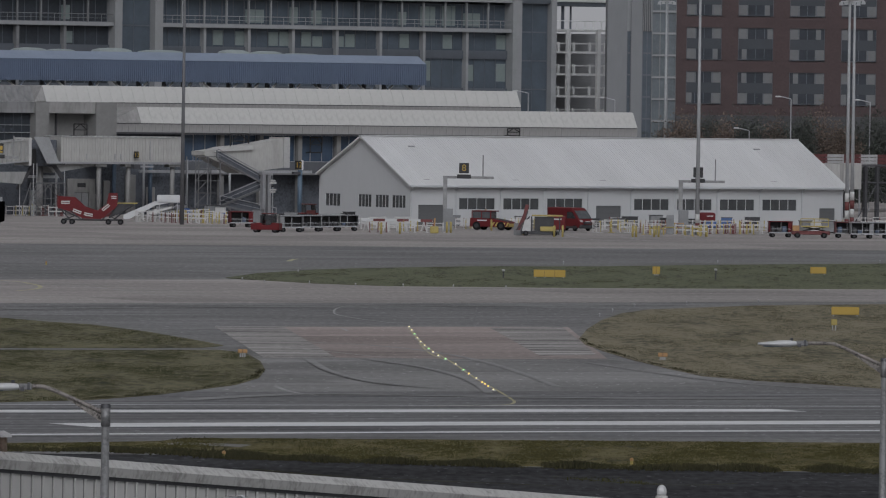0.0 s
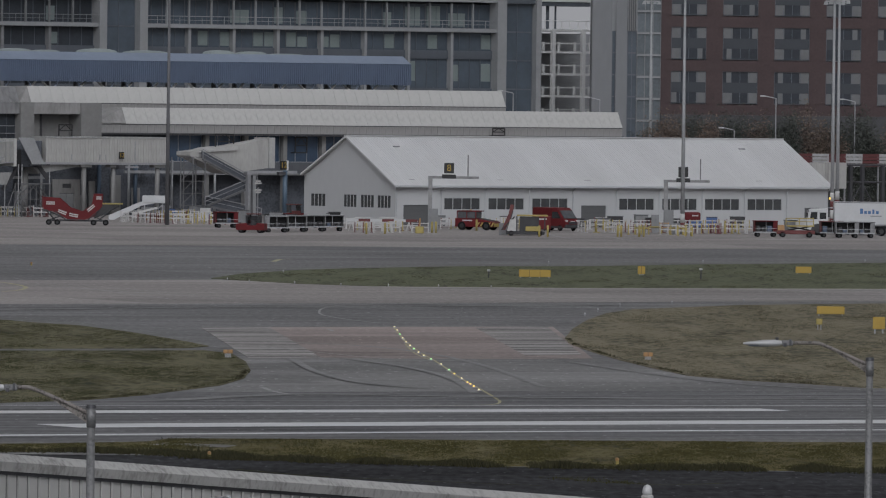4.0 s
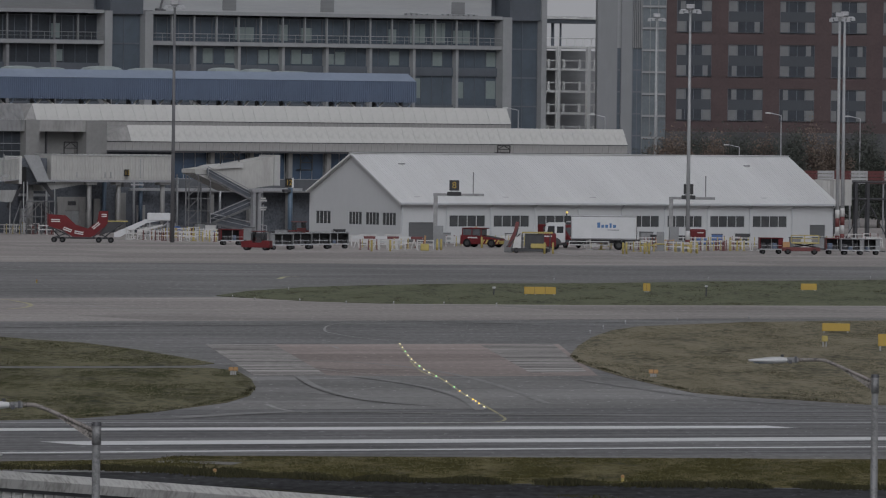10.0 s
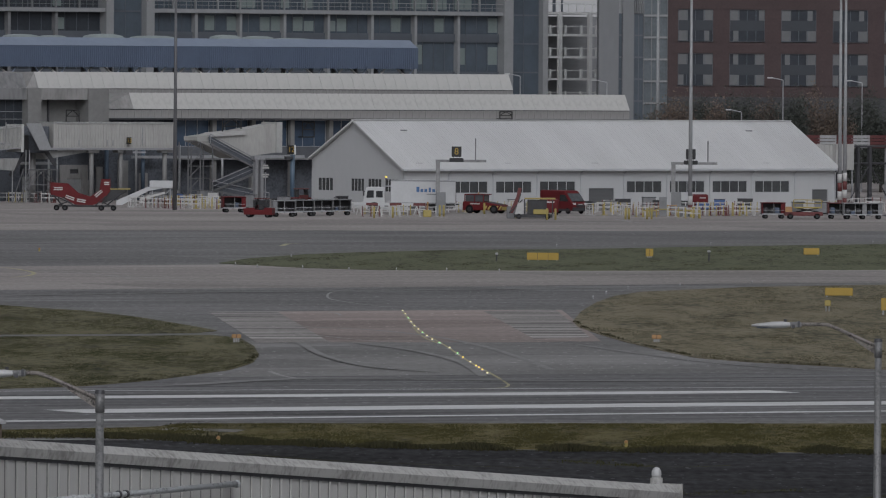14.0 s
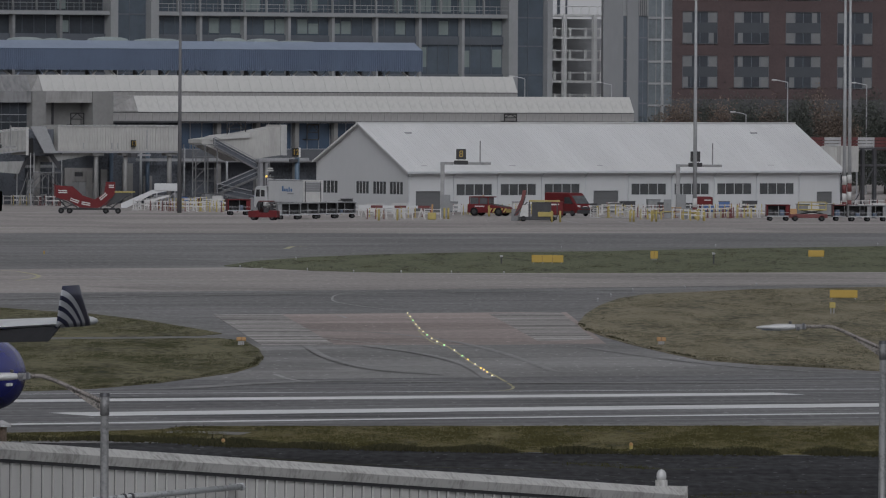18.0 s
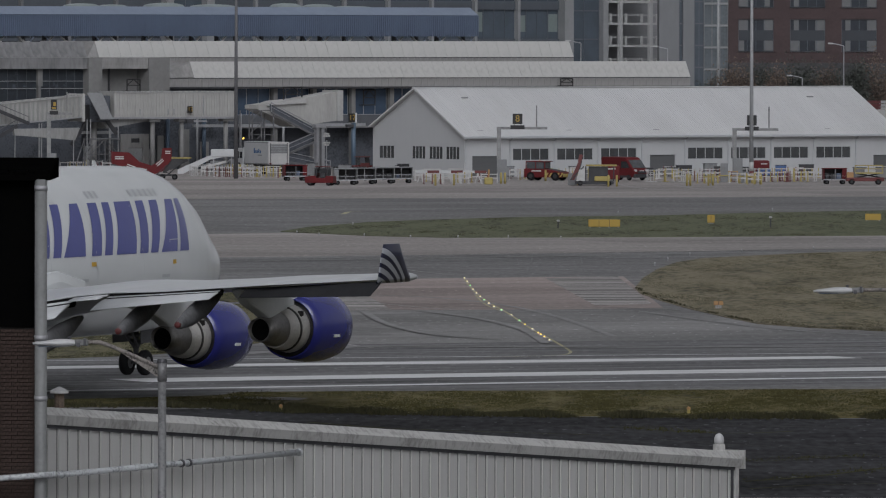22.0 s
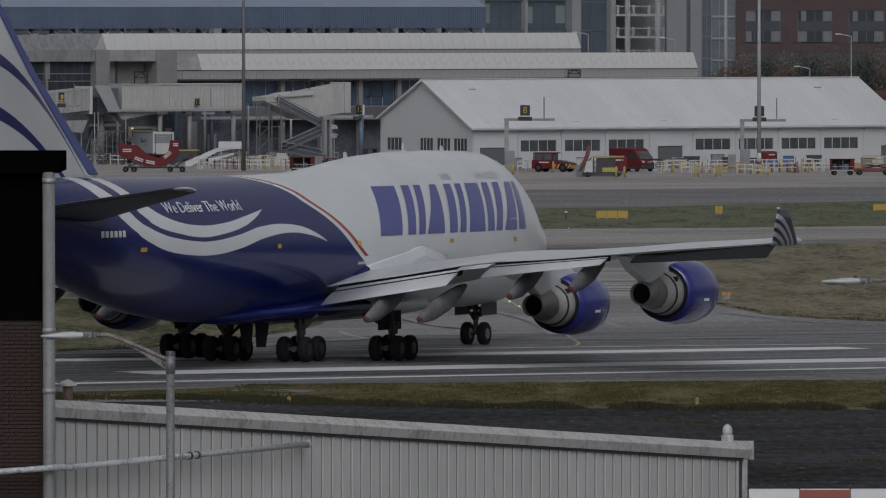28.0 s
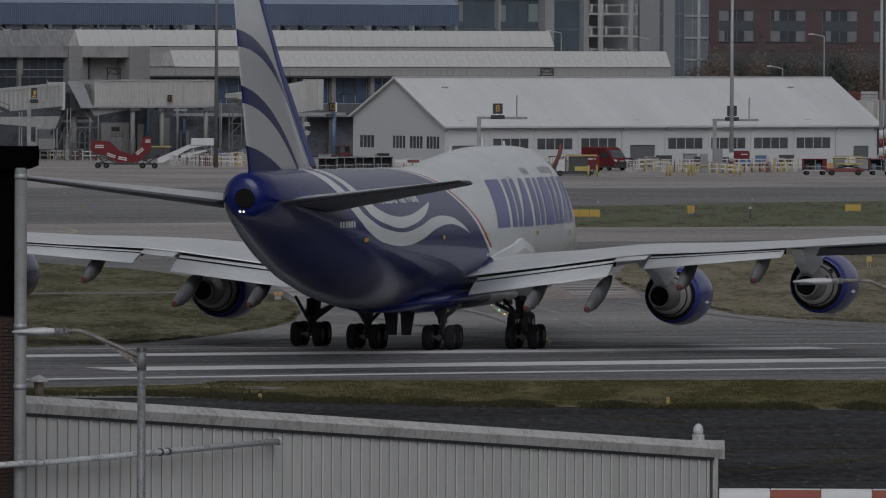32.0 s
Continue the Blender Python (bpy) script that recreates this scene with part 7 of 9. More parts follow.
def stand_sign(parent, x, y, z, w, h, text, dy=-0.08):
    board = part("number_board", rounded(boxes((x - w / 2, x + w / 2, y + dy, y + 0.08, z, z + h)), 0.02, 1), SIGN_BLACK, parent, "black stand number board")
    if text:
        me = glyph(text, h * 0.9, "numeral")
        me.materials.append(SIGN_YELLOW)
        o = new("numeral", me)
        o.parent = board
        o.matrix_local = Matrix.Translation((x, y + dy - 0.012, z + h * 0.5)) @ pose(0, 0, 0, 90, 0, 0)
        tagged(o, "yellow numeral " + text)
    return board


GANTRY_STEEL = surface("weathered_gantry_steel", (0.19, 0.19, 0.19), 0.6, metal=0.2, var=0.3, size=0.8, fine=0.8)


def gantry(x, y, post_h, arm, sign_x, text, rod_x, label, unit=1.0):
    t = thing("stand_gantry", pose(x, y, 0), label, "stand gantry", "stand gantries")
    part("post", boxes((-0.22, 0.22, -0.2, 0.2, 0, post_h)), GANTRY_STEEL, t)
    part("arm", boxes((-0.25, arm, -0.14, 0.14, post_h - 0.25, post_h + 0.02)), GANTRY_STEEL, t)
    part("guidance_unit", rounded(boxes((sign_x - 0.75 * unit, sign_x + 0.75 * unit, -0.3, 0.2, post_h - 0.22, post_h + 0.2)), 0.05, 1), SIGN_BLACK, t, "dark docking guidance unit")
    stand_sign(t, sign_x, 0, post_h + 0.32, 1.05 * unit, 1.1, text)
    part("sign_bracket", boxes((sign_x - 0.35, sign_x - 0.28, -0.05, 0.05, post_h + 0.15, post_h + 0.4), (sign_x + 0.28, sign_x + 0.35, -0.05, 0.05, post_h + 0.15, post_h + 0.4)), GANTRY_STEEL, t)
    part("aerial_rod", tubes(((rod_x, 0, post_h), (rod_x, 0, post_h + 2.3), 0.07)), GANTRY_STEEL, t)
    part("cabinet", rounded(boxes((-0.15, 0.85, -0.5, 0.3, 0, 2.4)), 0.03, 1), GREY_GSE, t, "grey electrical cabinet")
    return t


gantry(6.17, 1080.14, 5.84, 5.13, 1.97, "8", 3.99, "steel gantry with the black stand number board 8")
gantry(31.61, 1094.55, 5.6, 4.71, 1.85, "", 3.7, "steel gantry with a dark stand board")


bridge_gantry = gantry(-43.35, 1125.0, 6.9, 2.6, 0.55, "", 2.0, "steel gantry with a dark yellow-marked board by the boarding bridge", 0.62)
part("board_mark", boxes((0.33, 0.77, -0.12, -0.09, 7.3, 7.5), (0.48, 0.77, -0.12, -0.09, 7.6, 8.05)), SIGN_YELLOW, bridge_gantry, "plain yellow bars on the board")


MAST_DARK = surface("dark_mast_paint", (0.10, 0.10, 0.105), 0.6, var=0.15, size=1.5)


def light_mast(x, y, top, label, steel=STEEL_MID, bands=0):
    t = thing("floodlight_mast", pose(x, y, 0), label, "light mast", "floodlight masts")
    part("mast", tubes(((0, 0, 0), (0, 0, top), 0.24, 0.12), n=14), steel, t, "", True)
    for k in range(bands):
        part("base_band", tubes(((0, 0, 0.3 + k * 0.95), (0, 0, 1.25 + k * 0.95), 0.25), n=14), RED_DULL if k % 2 == 0 else WHITE_DULL, t, "red band" if k % 2 == 0 else "white band", True)
    part("head_frame", tubes(((-1.0, 0, top + 0.12), (1.0, 0, top + 0.12), 0.07), ((0, -0.6, top), (0, 0.6, top), 0.07), ((0, 0, top), (0, 0, top + 0.7), 0.1)), STEEL, t)
    part("control_box", rounded(boxes((-0.45, 0.45, -0.3, 0.3, top + 0.25, top + 0.75)), 0.06, 1), STEEL, t)
    for dx in (-0.95, -0.42, 0.42, 0.95):
        bm = bmesh.new()
        prism(bm, ((dx - 0.24, top - 0.16 - 0.12 * abs(dx)), (dx + 0.24, top - 0.16 - 0.12 * abs(dx)), (dx + 0.16, top + 0.1), (dx - 0.16, top + 0.1)), -0.4, 0.2, "Y")
        part("floodlight", bm, STEEL_MID, t, "floodlight lamp")
    return t


light_mast(-22.152, 1100, 25.47, "tall dark floodlight mast beside the boarding bridge", MAST_DARK)
light_mast(32.924, 1078, 25.492, "tall grey floodlight mast with a banded foot before the hangar", STEEL_MID, 2)
light_mast(50.895, 1125, 25.166, "tall grey floodlight mast with a banded foot behind the carts", STEEL_MID, 4)
light_mast(52.143, 1140, 25.416, "tall grey floodlight mast with a banded foot behind the carts", STEEL_MID, 4)

light_mast(35.421, 1300, 26.236, "tall grey floodlight mast before the stair tower")

# -- boarding bridges at the left --
BR = 1180
BRIDGE = surface("pale_bridge_cladding", (0.34, 0.335, 0.32), 0.55, var=0.16, size=2.5, stretch=(1, 1, 0.3), fine=0.6)
BRIDGE_GREY = surface("dull_bridge_cladding", (0.24, 0.24, 0.235), 0.6, var=0.2, size=2.5, stretch=(1, 1, 0.3), fine=0.7)
STAIR_STEEL = surface("dull_stair_steel", (0.125, 0.125, 0.13), 0.6, metal=0.2, var=0.2, size=1.0, fine=0.7)
BRIDGE_MID = surface("weathered_bridge_cladding", (0.285, 0.282, 0.27), 0.55, var=0.2, size=2.5, stretch=(1, 1, 0.3), fine=0.7)
BRIDGE_ROOF = surface("bridge_roof", (0.34, 0.34, 0.33), 0.6, var=0.15, size=2.0)
b1 = thing("boarding_bridge", along(BR), "pale ribbed fixed boarding bridge on round columns", "boarding bridge", "boarding bridges")
x0, x1 = -46.06, -29.26
z0, z1 = 6.16, 8.99
part("tunnel", boxes((x0, x1, 0, 3.2, z0, z1)), BRIDGE, b1)
n = 46
rib = part("rib", boxes((x0, x0 + 0.07, -0.05, 0, z0 + 0.1, z1 - 0.15)), BRIDGE, b1)
repeat("rib", rib, b1, [(k * (x1 - x0) / n, 0, 0) for k in range(1, n)])
part("roof_lip", boxes((x0, x1, -0.12, 3.3, z1 - 0.08, z1 + 0.1)), BRIDGE_ROOF, b1)
part("floor_beam", boxes((x0 - 2, x1, -0.1, 3.2, z0 - 0.25, z0)), STEEL, b1)
for x in (-40.36, -36.28, -30.14):
    part("column", tubes(((x, 0.6, 0), (x, 0.6, z0 - 0.2), 0.27), n=14), WALL_GREY, b1, "", True)
    part("column_head", boxes((x - 0.75, x + 0.75, 0.1, 1.1, z0 - 0.55, z0 - 0.25)), WALL_GREY, b1)
stand_sign(b1, -35.85, -0.4, 6.6, 0.6, 0.78, "13")
part("hanging_unit", boxes((-36.3, -35.4, -0.5, 0.0, z0 - 0.75, z0 - 0.25)), STEEL_DARK, b1)
part("service_tray", boxes((-35.2, -33.4, -0.3, 0.0, z0 - 0.6, z0 - 0.4)), STEEL, b1)
for x in (-42.6, -38.7, -37.9, -33.8):
    part("service_hatch", boxes((x, x + 0.14, -0.1, -0.05, z0 + 0.25, z0 + (2.4 if x > -34 else 0.9))), STEEL_MID, b1)
random.seed(12)
for k in range(22):
    x = x0 + 0.3 + 0.75 * k
    part("roof_clip", boxes((x, x + 0.36, -0.14, -0.1, z1 - 0.02, z1 + 0.08)), STEEL_MID, b1)
b2 = thing("boarding_bridge", along(BR), "pale ribbed telescopic boarding bridge reaching from the terminal", "boarding bridge", "boarding bridges")
xa, xb = -74.0, -51.62
bm = bmesh.new()
prism(bm, ((xa, 4.30), (xb, 6.15), (xb, 8.64), (xa, 6.89)), -1.6, 1.2, "Y")
part("tunnel", bm, BRIDGE_MID, b2)
rib = part("rib", prism(bmesh.new(), ((-0.09, 6.12), (0.09, 6.14), (0.09, 8.50), (-0.09, 8.48)), -1.68, -1.6, "Y"), BRIDGE_GREY, b2)
rib.location = (xb - 0.4, 0, -0.03)
repeat("rib", rib, b2, [(xb - 0.4 - 0.62 * k, 0, -0.03 - 0.0505 * k) for k in range(1, 36)])
for z, m in ((0.0, BRIDGE_ROOF), (-2.42, STEEL)):
    part("edge_rail", prism(bmesh.new(), ((xa, 6.80 + z), (xb, 8.54 + z), (xb, 8.68 + z), (xa, 6.94 + z)), -1.74, -1.66, "Y"), m, b2)
random.seed(31)
for k in range(26):
    u = xb - 0.6 - 0.85 * k
    part("roof_clip", boxes((u, u + 0.4, -1.7, -1.5, 8.66 + 0.0782 * (u - xb), 8.76 + 0.0782 * (u - xb))), STEEL_MID, b2)
part("end_frame", boxes((xb, xb + 0.32, -1.8, 1.2, 5.7, 8.85)), WHITE_DULL, b2, "pale end frame of the tunnel")
# solid black box in place of the shaded opening
part("end_opening", boxes((xb + 0.32, xb + 1.3, -1.3, 1.2, 5.9, 7.6)), SIGN_BLACK, b2, "black box for the shaded opening beside the rotunda")
part("rotunda_panel", prism(bmesh.new(), ((-51.07, 8.95), (-49.06, 8.95), (-47.56, 5.95), (-49.21, 5.95)), -1.95, -1.8, "Y"), STEEL_MID, b2, "slanted grey rotunda panel")
part("panel_edge", beam(bmesh.new(), (-51.12, -2.0, 8.93), (-49.25, -2.0, 5.95), 0.1, 0.12), STEEL, b2, "pale edge of the slanted panel")
part("panel_sill", boxes((-49.6, -46.9, -2.1, -1.6, 5.82, 5.95)), STEEL_DARK, b2)
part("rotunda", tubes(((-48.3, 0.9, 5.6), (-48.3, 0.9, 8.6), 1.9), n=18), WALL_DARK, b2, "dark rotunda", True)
part("rotunda_leg", tubes(((-48.3, 0.9, 0), (-48.3, 0.9, 5.6), 0.4), n=14), WALL_GREY, b2, "", True)
part("stair_side", beam(bmesh.new(), (-52.4, -0.6, 3.0), (-50.0, -0.6, 5.9), 0.1, 0.4), STEEL_DARK, b2, "dark stair beneath the rotunda")
part("stair_side", beam(bmesh.new(), (-47.9, -1.2, 5.8), (-46.5, -1.2, 4.2), 0.1, 0.5), STEEL_DARK, b2, "dark stair beneath the rotunda")
part("canopy", prism(bmesh.new(), ((-61.4, 4.20), (-53.19, 3.61), (-52.5, 5.01), (-61.5, 4.92)), -2.6, -2.2, "Y"), BRIDGE_GREY, b2, "sloping dull grey canopy")
for u in (-60.97, -57.4, -53.0):
    part("canopy_post", tubes(((u, -2.0, 0), (u, -2.0, 4.6), 0.06), n=8), STEEL_MID, b2)
for u, z in ((-51.36, 5.96), (-50.89, 5.96), (-47.09, 5.2), (-57.9, 5.5), (-57.55, 5.5)):
    part("thin_post", tubes(((u, -2.3, 0), (u, -2.3, z), 0.06), n=8), STEEL_MID, b2, "thin steel post")
bars = []
for y in (-2.6, -1.4):
    for u in (-51.1, -49.1, -47.2):
        bars.append(((u, y, 0), (u, y, 3.73), 0.06))
    bars += [((-51.2, y, 3.73), (-47.1, y, 3.73), 0.08), ((-51.2, y, 2.0), (-47.1, y, 2.0), 0.05), ((-51.1, y, 2.0), (-49.1, y, 3.7), 0.05), ((-49.1, y, 3.7), (-47.2, y, 2.0), 0.05), ((-51.1, y, 2.0), (-49.1, y, 0.1), 0.05), ((-49.1, y, 0.1), (-47.2, y, 2.0), 0.05), ((-52.6, y, 0), (-51.1, y, 3.7), 0.05)]
for bar in bars:
    part("trestle_bar", tubes(bar, n=6), STAIR_STEEL, b2, "grey steel trestle bar")
for (ua, za), (ub, zb2) in (((-64.5, 7.3), (-59.4, 5.5)), ((-64.5, 3.6), (-61.0, 5.2))):
    flight = part("access_stair", beam(bmesh.new(), (ua, -2.5, za), (ub, -2.5, zb2), 0.12, 0.4), STEEL_DARK, b2, "sloping dark access stair")
    part("handrail", tubes(((ua, -2.5, za + 0.75), (ub, -2.5, zb2 + 0.75), 0.05), ((ub, -2.5, zb2), (ub, -2.5, zb2 + 0.75), 0.04), n=6), STAIR_STEEL, flight)
part("bridge_soffit", prism(bmesh.new(), ((-47.81, 5.93), (-46.72, 4.85), (-40.25, 5.80), (-40.25, 5.93)), 0.5, 2.8, "Y"), BRIDGE_GREY, b1, "sloping dull panel under the tunnel")
# bridge towards the camera, with its stair tower
b3 = thing("boarding_bridge", along(1176), "tapered pale boarding bridge with a steel stair tower", "boarding bridge", "boarding bridges")
xa, xb = -23.61, -15.33
bm = bmesh.new()
loft(bm, [[(x, -0.6, lo), (x, 2.0, lo), (x, 2.0, hi), (x, -0.6, hi)] for x, lo, hi in ((-26.4, 7.05, 7.5), (-21.39, 5.01, 8.05), (-15.34, 5.68, 8.99))])
bmesh.ops.recalc_face_normals(bm, faces=bm.faces[:])
part("tunnel", bm, BRIDGE, b3)
part("end_frame", boxes((xb, xb + 0.8, -0.8, 2.2, 5.67, 9.18)), BRIDGE_ROOF, b3)
part("cab_roof", prism(bmesh.new(), ((-25.21, 7.43), (-23.15, 7.96), (-19.82, 8.24), (-19.81, 7.72)), -0.9, 2.3, "Y"), WHITE_DULL, b3, "pale sloping cab roof")
sx0, sx1 = -28.32, -17.2
zt = 6.9
bars = []
for x in (sx0, sx0 + 1.7, sx0 + 3.4):
    bars += [((x, -1.6, 0), (x, -1.6, zt), 0.08), ((x, 0.2, 0), (x, 0.2, zt), 0.08)]
for k in range(6):
    z = k * zt / 5
    bars += [((sx0, -1.6, z), (sx0 + 3.4, -1.6, z), 0.05)]
    if k < 5:
        bars += [((sx0, -1.6, z), (sx0 + 1.7, -1.6, z + zt / 5), 0.04)]
part("stair_tower", tubes(*bars, n=6), STAIR_STEEL, b3, "galvanised steel stair tower")
for (xs, zs), (xe, ze) in (((sx0 + 3.0, zt - 0.2), (sx1 - 1.0, zt * 0.52)), ((sx1 - 0.4, zt * 0.55), (sx0 + 3.4, zt * 0.18)), ((sx0 + 3.4, zt * 0.2), (sx1 + 0.2, -0.02))):
    bm = bmesh.new()
    beam(bm, (xs, -1.7, zs), (xe, -1.7, ze), 0.12, 0.24)
    flight = part("stair_flight", bm, STAIR_STEEL, b3, "sloping stair flight")
    part("handrail", tubes(((xs, -1.7, zs + 1.1), (xe, -1.7, ze + 1.1), 0.05), ((xs, -1.7, zs + 0.6), (xe, -1.7, ze + 0.6), 0.03), ((xs, -1.7, zs), (xs, -1.7, zs + 1.1), 0.05), ((xe, -1.7, ze), (xe, -1.7, ze + 1.1), 0.05), n=6), STEEL, flight)
    bm = bmesh.new()
    prism(bm, ((xs, zs + 0.1), (xe, ze + 0.1), (xe, ze + 0.95), (xs, zs + 0.95)), -1.45, -1.4, "Y")
    part("mesh_panel", bm, WALL_DARK, flight, "dark infill panel")
part("lift_leg", boxes((sx1 - 2.1, sx1 - 1.7, -2.2, -1.7, 0, 5.01), (sx1 - 1.35, sx1 - 0.95, -2.2, -1.7, 0, 5.01), (sx1 - 2.3, sx1 - 0.8, -2.3, -1.6, 4.88, 5.27)), STEEL, b3, "steel lifting leg")
# stand sign 12 on its blue post
sg = thing("stand_sign", along(1170), "black and yellow stand number 12 on a blue post", "stand sign")
x = -12.91
part("post", tubes(((x + 0.5, 0, 0), (x + 0.5, 0, 5.48), 0.28), n=12), surface("blue_post_paint", (0.072, 0.108, 0.15), 0.5, var=0.15), sg, "dull blue post", True)
stand_sign(sg, x + 0.1, -0.2, 5.55, 0.85, 1.0, "12")
part("side_board", boxes((x + 0.55, x + 0.75, -0.3, -0.1, 5.5, 6.6)), BAR_WHITE, sg, "pale side of the board")
part("unit", boxes((x - 0.6, x + 0.3, -0.4, 0.1, 4.97, 5.29)), STEEL_DARK, sg)
cw = thing("square_target", along(1150), "black and white docking target board on a pole", "target board")
x, z = -15.95, 3.82
part("pole", tubes(((x, 0, 0), (x, 0, z), 0.06)), STEEL, cw)
for dz, dw in ((0.62, 0.34), (0.38, 0.46), (0.0, 0.12), (-0.38, 0.46), (-0.62, 0.34)):
    part("bar", boxes((x - dw, x + dw, -0.05, 0.05, z + dz - 0.09, z + dz + 0.09)), WHITE_DULL if dz else SIGN_BLACK, cw)
duct = thing("vent_duct", along(1160) @ Matrix.Translation((-5.6, 0, 0)), "tall galvanised vent duct with a bent top beside the hangar", "duct")
part("pipe", tubes(((0, 0, 0), (0, 0, 5.0), 0.27), n=14), STEEL, duct, "", True)
part("bend", tubes(((0, 0, 4.9), (0.5, 0.2, 5.35), 0.27, 0.24), n=14), STEEL, duct, "", True)
for z in (1.4, 3.2):
    part("joint_ring", tubes(((0, 0, z - 0.06), (0, 0, z + 0.06), 0.31), n=14), STEEL_MID, duct, "", True)
# black truss frames on the roofs
for x, y, z, w, h, depth in ((-43.59, 1.0, 9.08, 1.8, 1.35, BR), (-21.96, 0.6, 8.22 - 0.4, 2.6, 1.7, 1176), (17.2, -0.6, 9.49, 1.8, 0.85, 1195), (-10.61, 0.9, 7.31, 1.7, 1.75, 1195)):
    fr = thing("black_truss_frame", along(depth) @ Matrix.Translation((x, y, z)), "black steel bracket frame fixed to the terminal", "steel frame", "black bracket frames")
    part("frame", tubes(((0, 0, 0), (w, 0, 0), 0.07), ((0, 0, h), (w, 0, h), 0.07), ((0, 0, 0), (0, 0, h), 0.07), ((w, 0, 0), (w, 0, h), 0.07), ((0, 0, 0), (0, 0.8, 0), 0.06), ((w, 0, h), (w, 0.8, h), 0.06)), SIGN_BLACK, fr)
    part("brace", tubes(((0, 0, h * 0.5), (w * 0.5, 0, h), 0.05), ((w * 0.5, 0, h), (w, 0, h * 0.5), 0.05), ((0, 0, h * 0.5), (w, 0, h * 0.5), 0.05)), SIGN_BLACK, fr)

# -- bridge and striped beam at the right end --
b4 = thing("boarding_bridge", along(1150), "pale grey boarding bridge end with dark steel legs", "boarding bridge", "boarding bridges")
x0, x1 = 62.89, 69.35
part("tunnel", prism(bmesh.new(), ((x0 - 8, 5.2), (x1 - 1.5, 4.1), (x1 - 1.5, 6.75), (x0 - 8, 7.35)), 2.5, 5.3, "Y"), BRIDGE, b4)
for k in range(16):
    x = x0 - 7.5 + k * 0.8
    part("rib", boxes((x, x + 0.1, 2.44, 2.5, 5.2 - 0.085 * (x - x0 + 8), 7.3 - 0.045 * (x - x0 + 8))), BRIDGE, b4)
part("cab", boxes((x1 - 1.5, x1 + 1.2, 1.8, 5.3, 3.85, 6.89)), BRIDGE, b4)
# closed dark sheet, coloured as the shade inside the cab mouth
part("cab_opening", boxes((x1 + 1.2, x1 + 1.32, 2.1, 5.0, 4.0, 6.6)), STEEL_DARK, b4, "dark sheet for the shade in the open cab mouth")
for u in (x1 - 0.5, x1 + 2.6, x1 + 4.4, x1 + 7.5):
    part("leg", boxes((u - 0.2, u + 0.2, 2.6, 3.0, 0, 6.49)), STEEL_DARK, b4)
part("brace", tubes(((x1 + 1.2, 2.8, 4.6), (x1 + 8, 2.8, 4.6), 0.12), ((x1 + 1.2, 2.8, 6.6), (x1 + 8, 2.8, 6.6), 0.12), ((x1 + 1.2, 2.8, 0), (x1 + 4.4, 2.8, 4.5), 0.07), ((x1 + 7.5, 2.8, 0), (x1 + 4.4, 2.8, 4.5), 0.07)), STEEL_DARK, b4)
FENCE_RED, FENCE_WHITE = surface("weathered_fence_red", (0.090, 0.026, 0.026), 0.7, var=0.2, size=1), surface("weathered_fence_white", (0.30, 0.30, 0.30), 0.7, var=0.2, size=1)
sb = thing("striped_blast_fence", along(1185), "red and white striped blast fence beside the bridge", "fence")
x0 = 63.29
zt = 7.68
for k in range(9):
    for j in range(4):
        part("slat", boxes((x0 + k * 2.6, x0 + k * 2.6 + 2.56, 0, 0.2, zt - 0.34 - 0.4 * j, zt - 0.40 * j)), FENCE_RED if (k % 2 == 0) else FENCE_WHITE, sb)
    part("stanchion", boxes((x0 + k * 2.6, x0 + k * 2.6 + 0.12, 0.2, 0.4, 0, zt)), STEEL, sb)


# -- vehicles and ground equipment --
def body_profile(parent, name, outline, y0, y1, material, bevel=0.06, label=""):
    bm = bmesh.new()
    prism(bm, outline, y0, y1, "Y")
    rounded(bm, bevel, 2)
    return part(name, bm, material, parent, label)


TRUCK_WHEELS = []


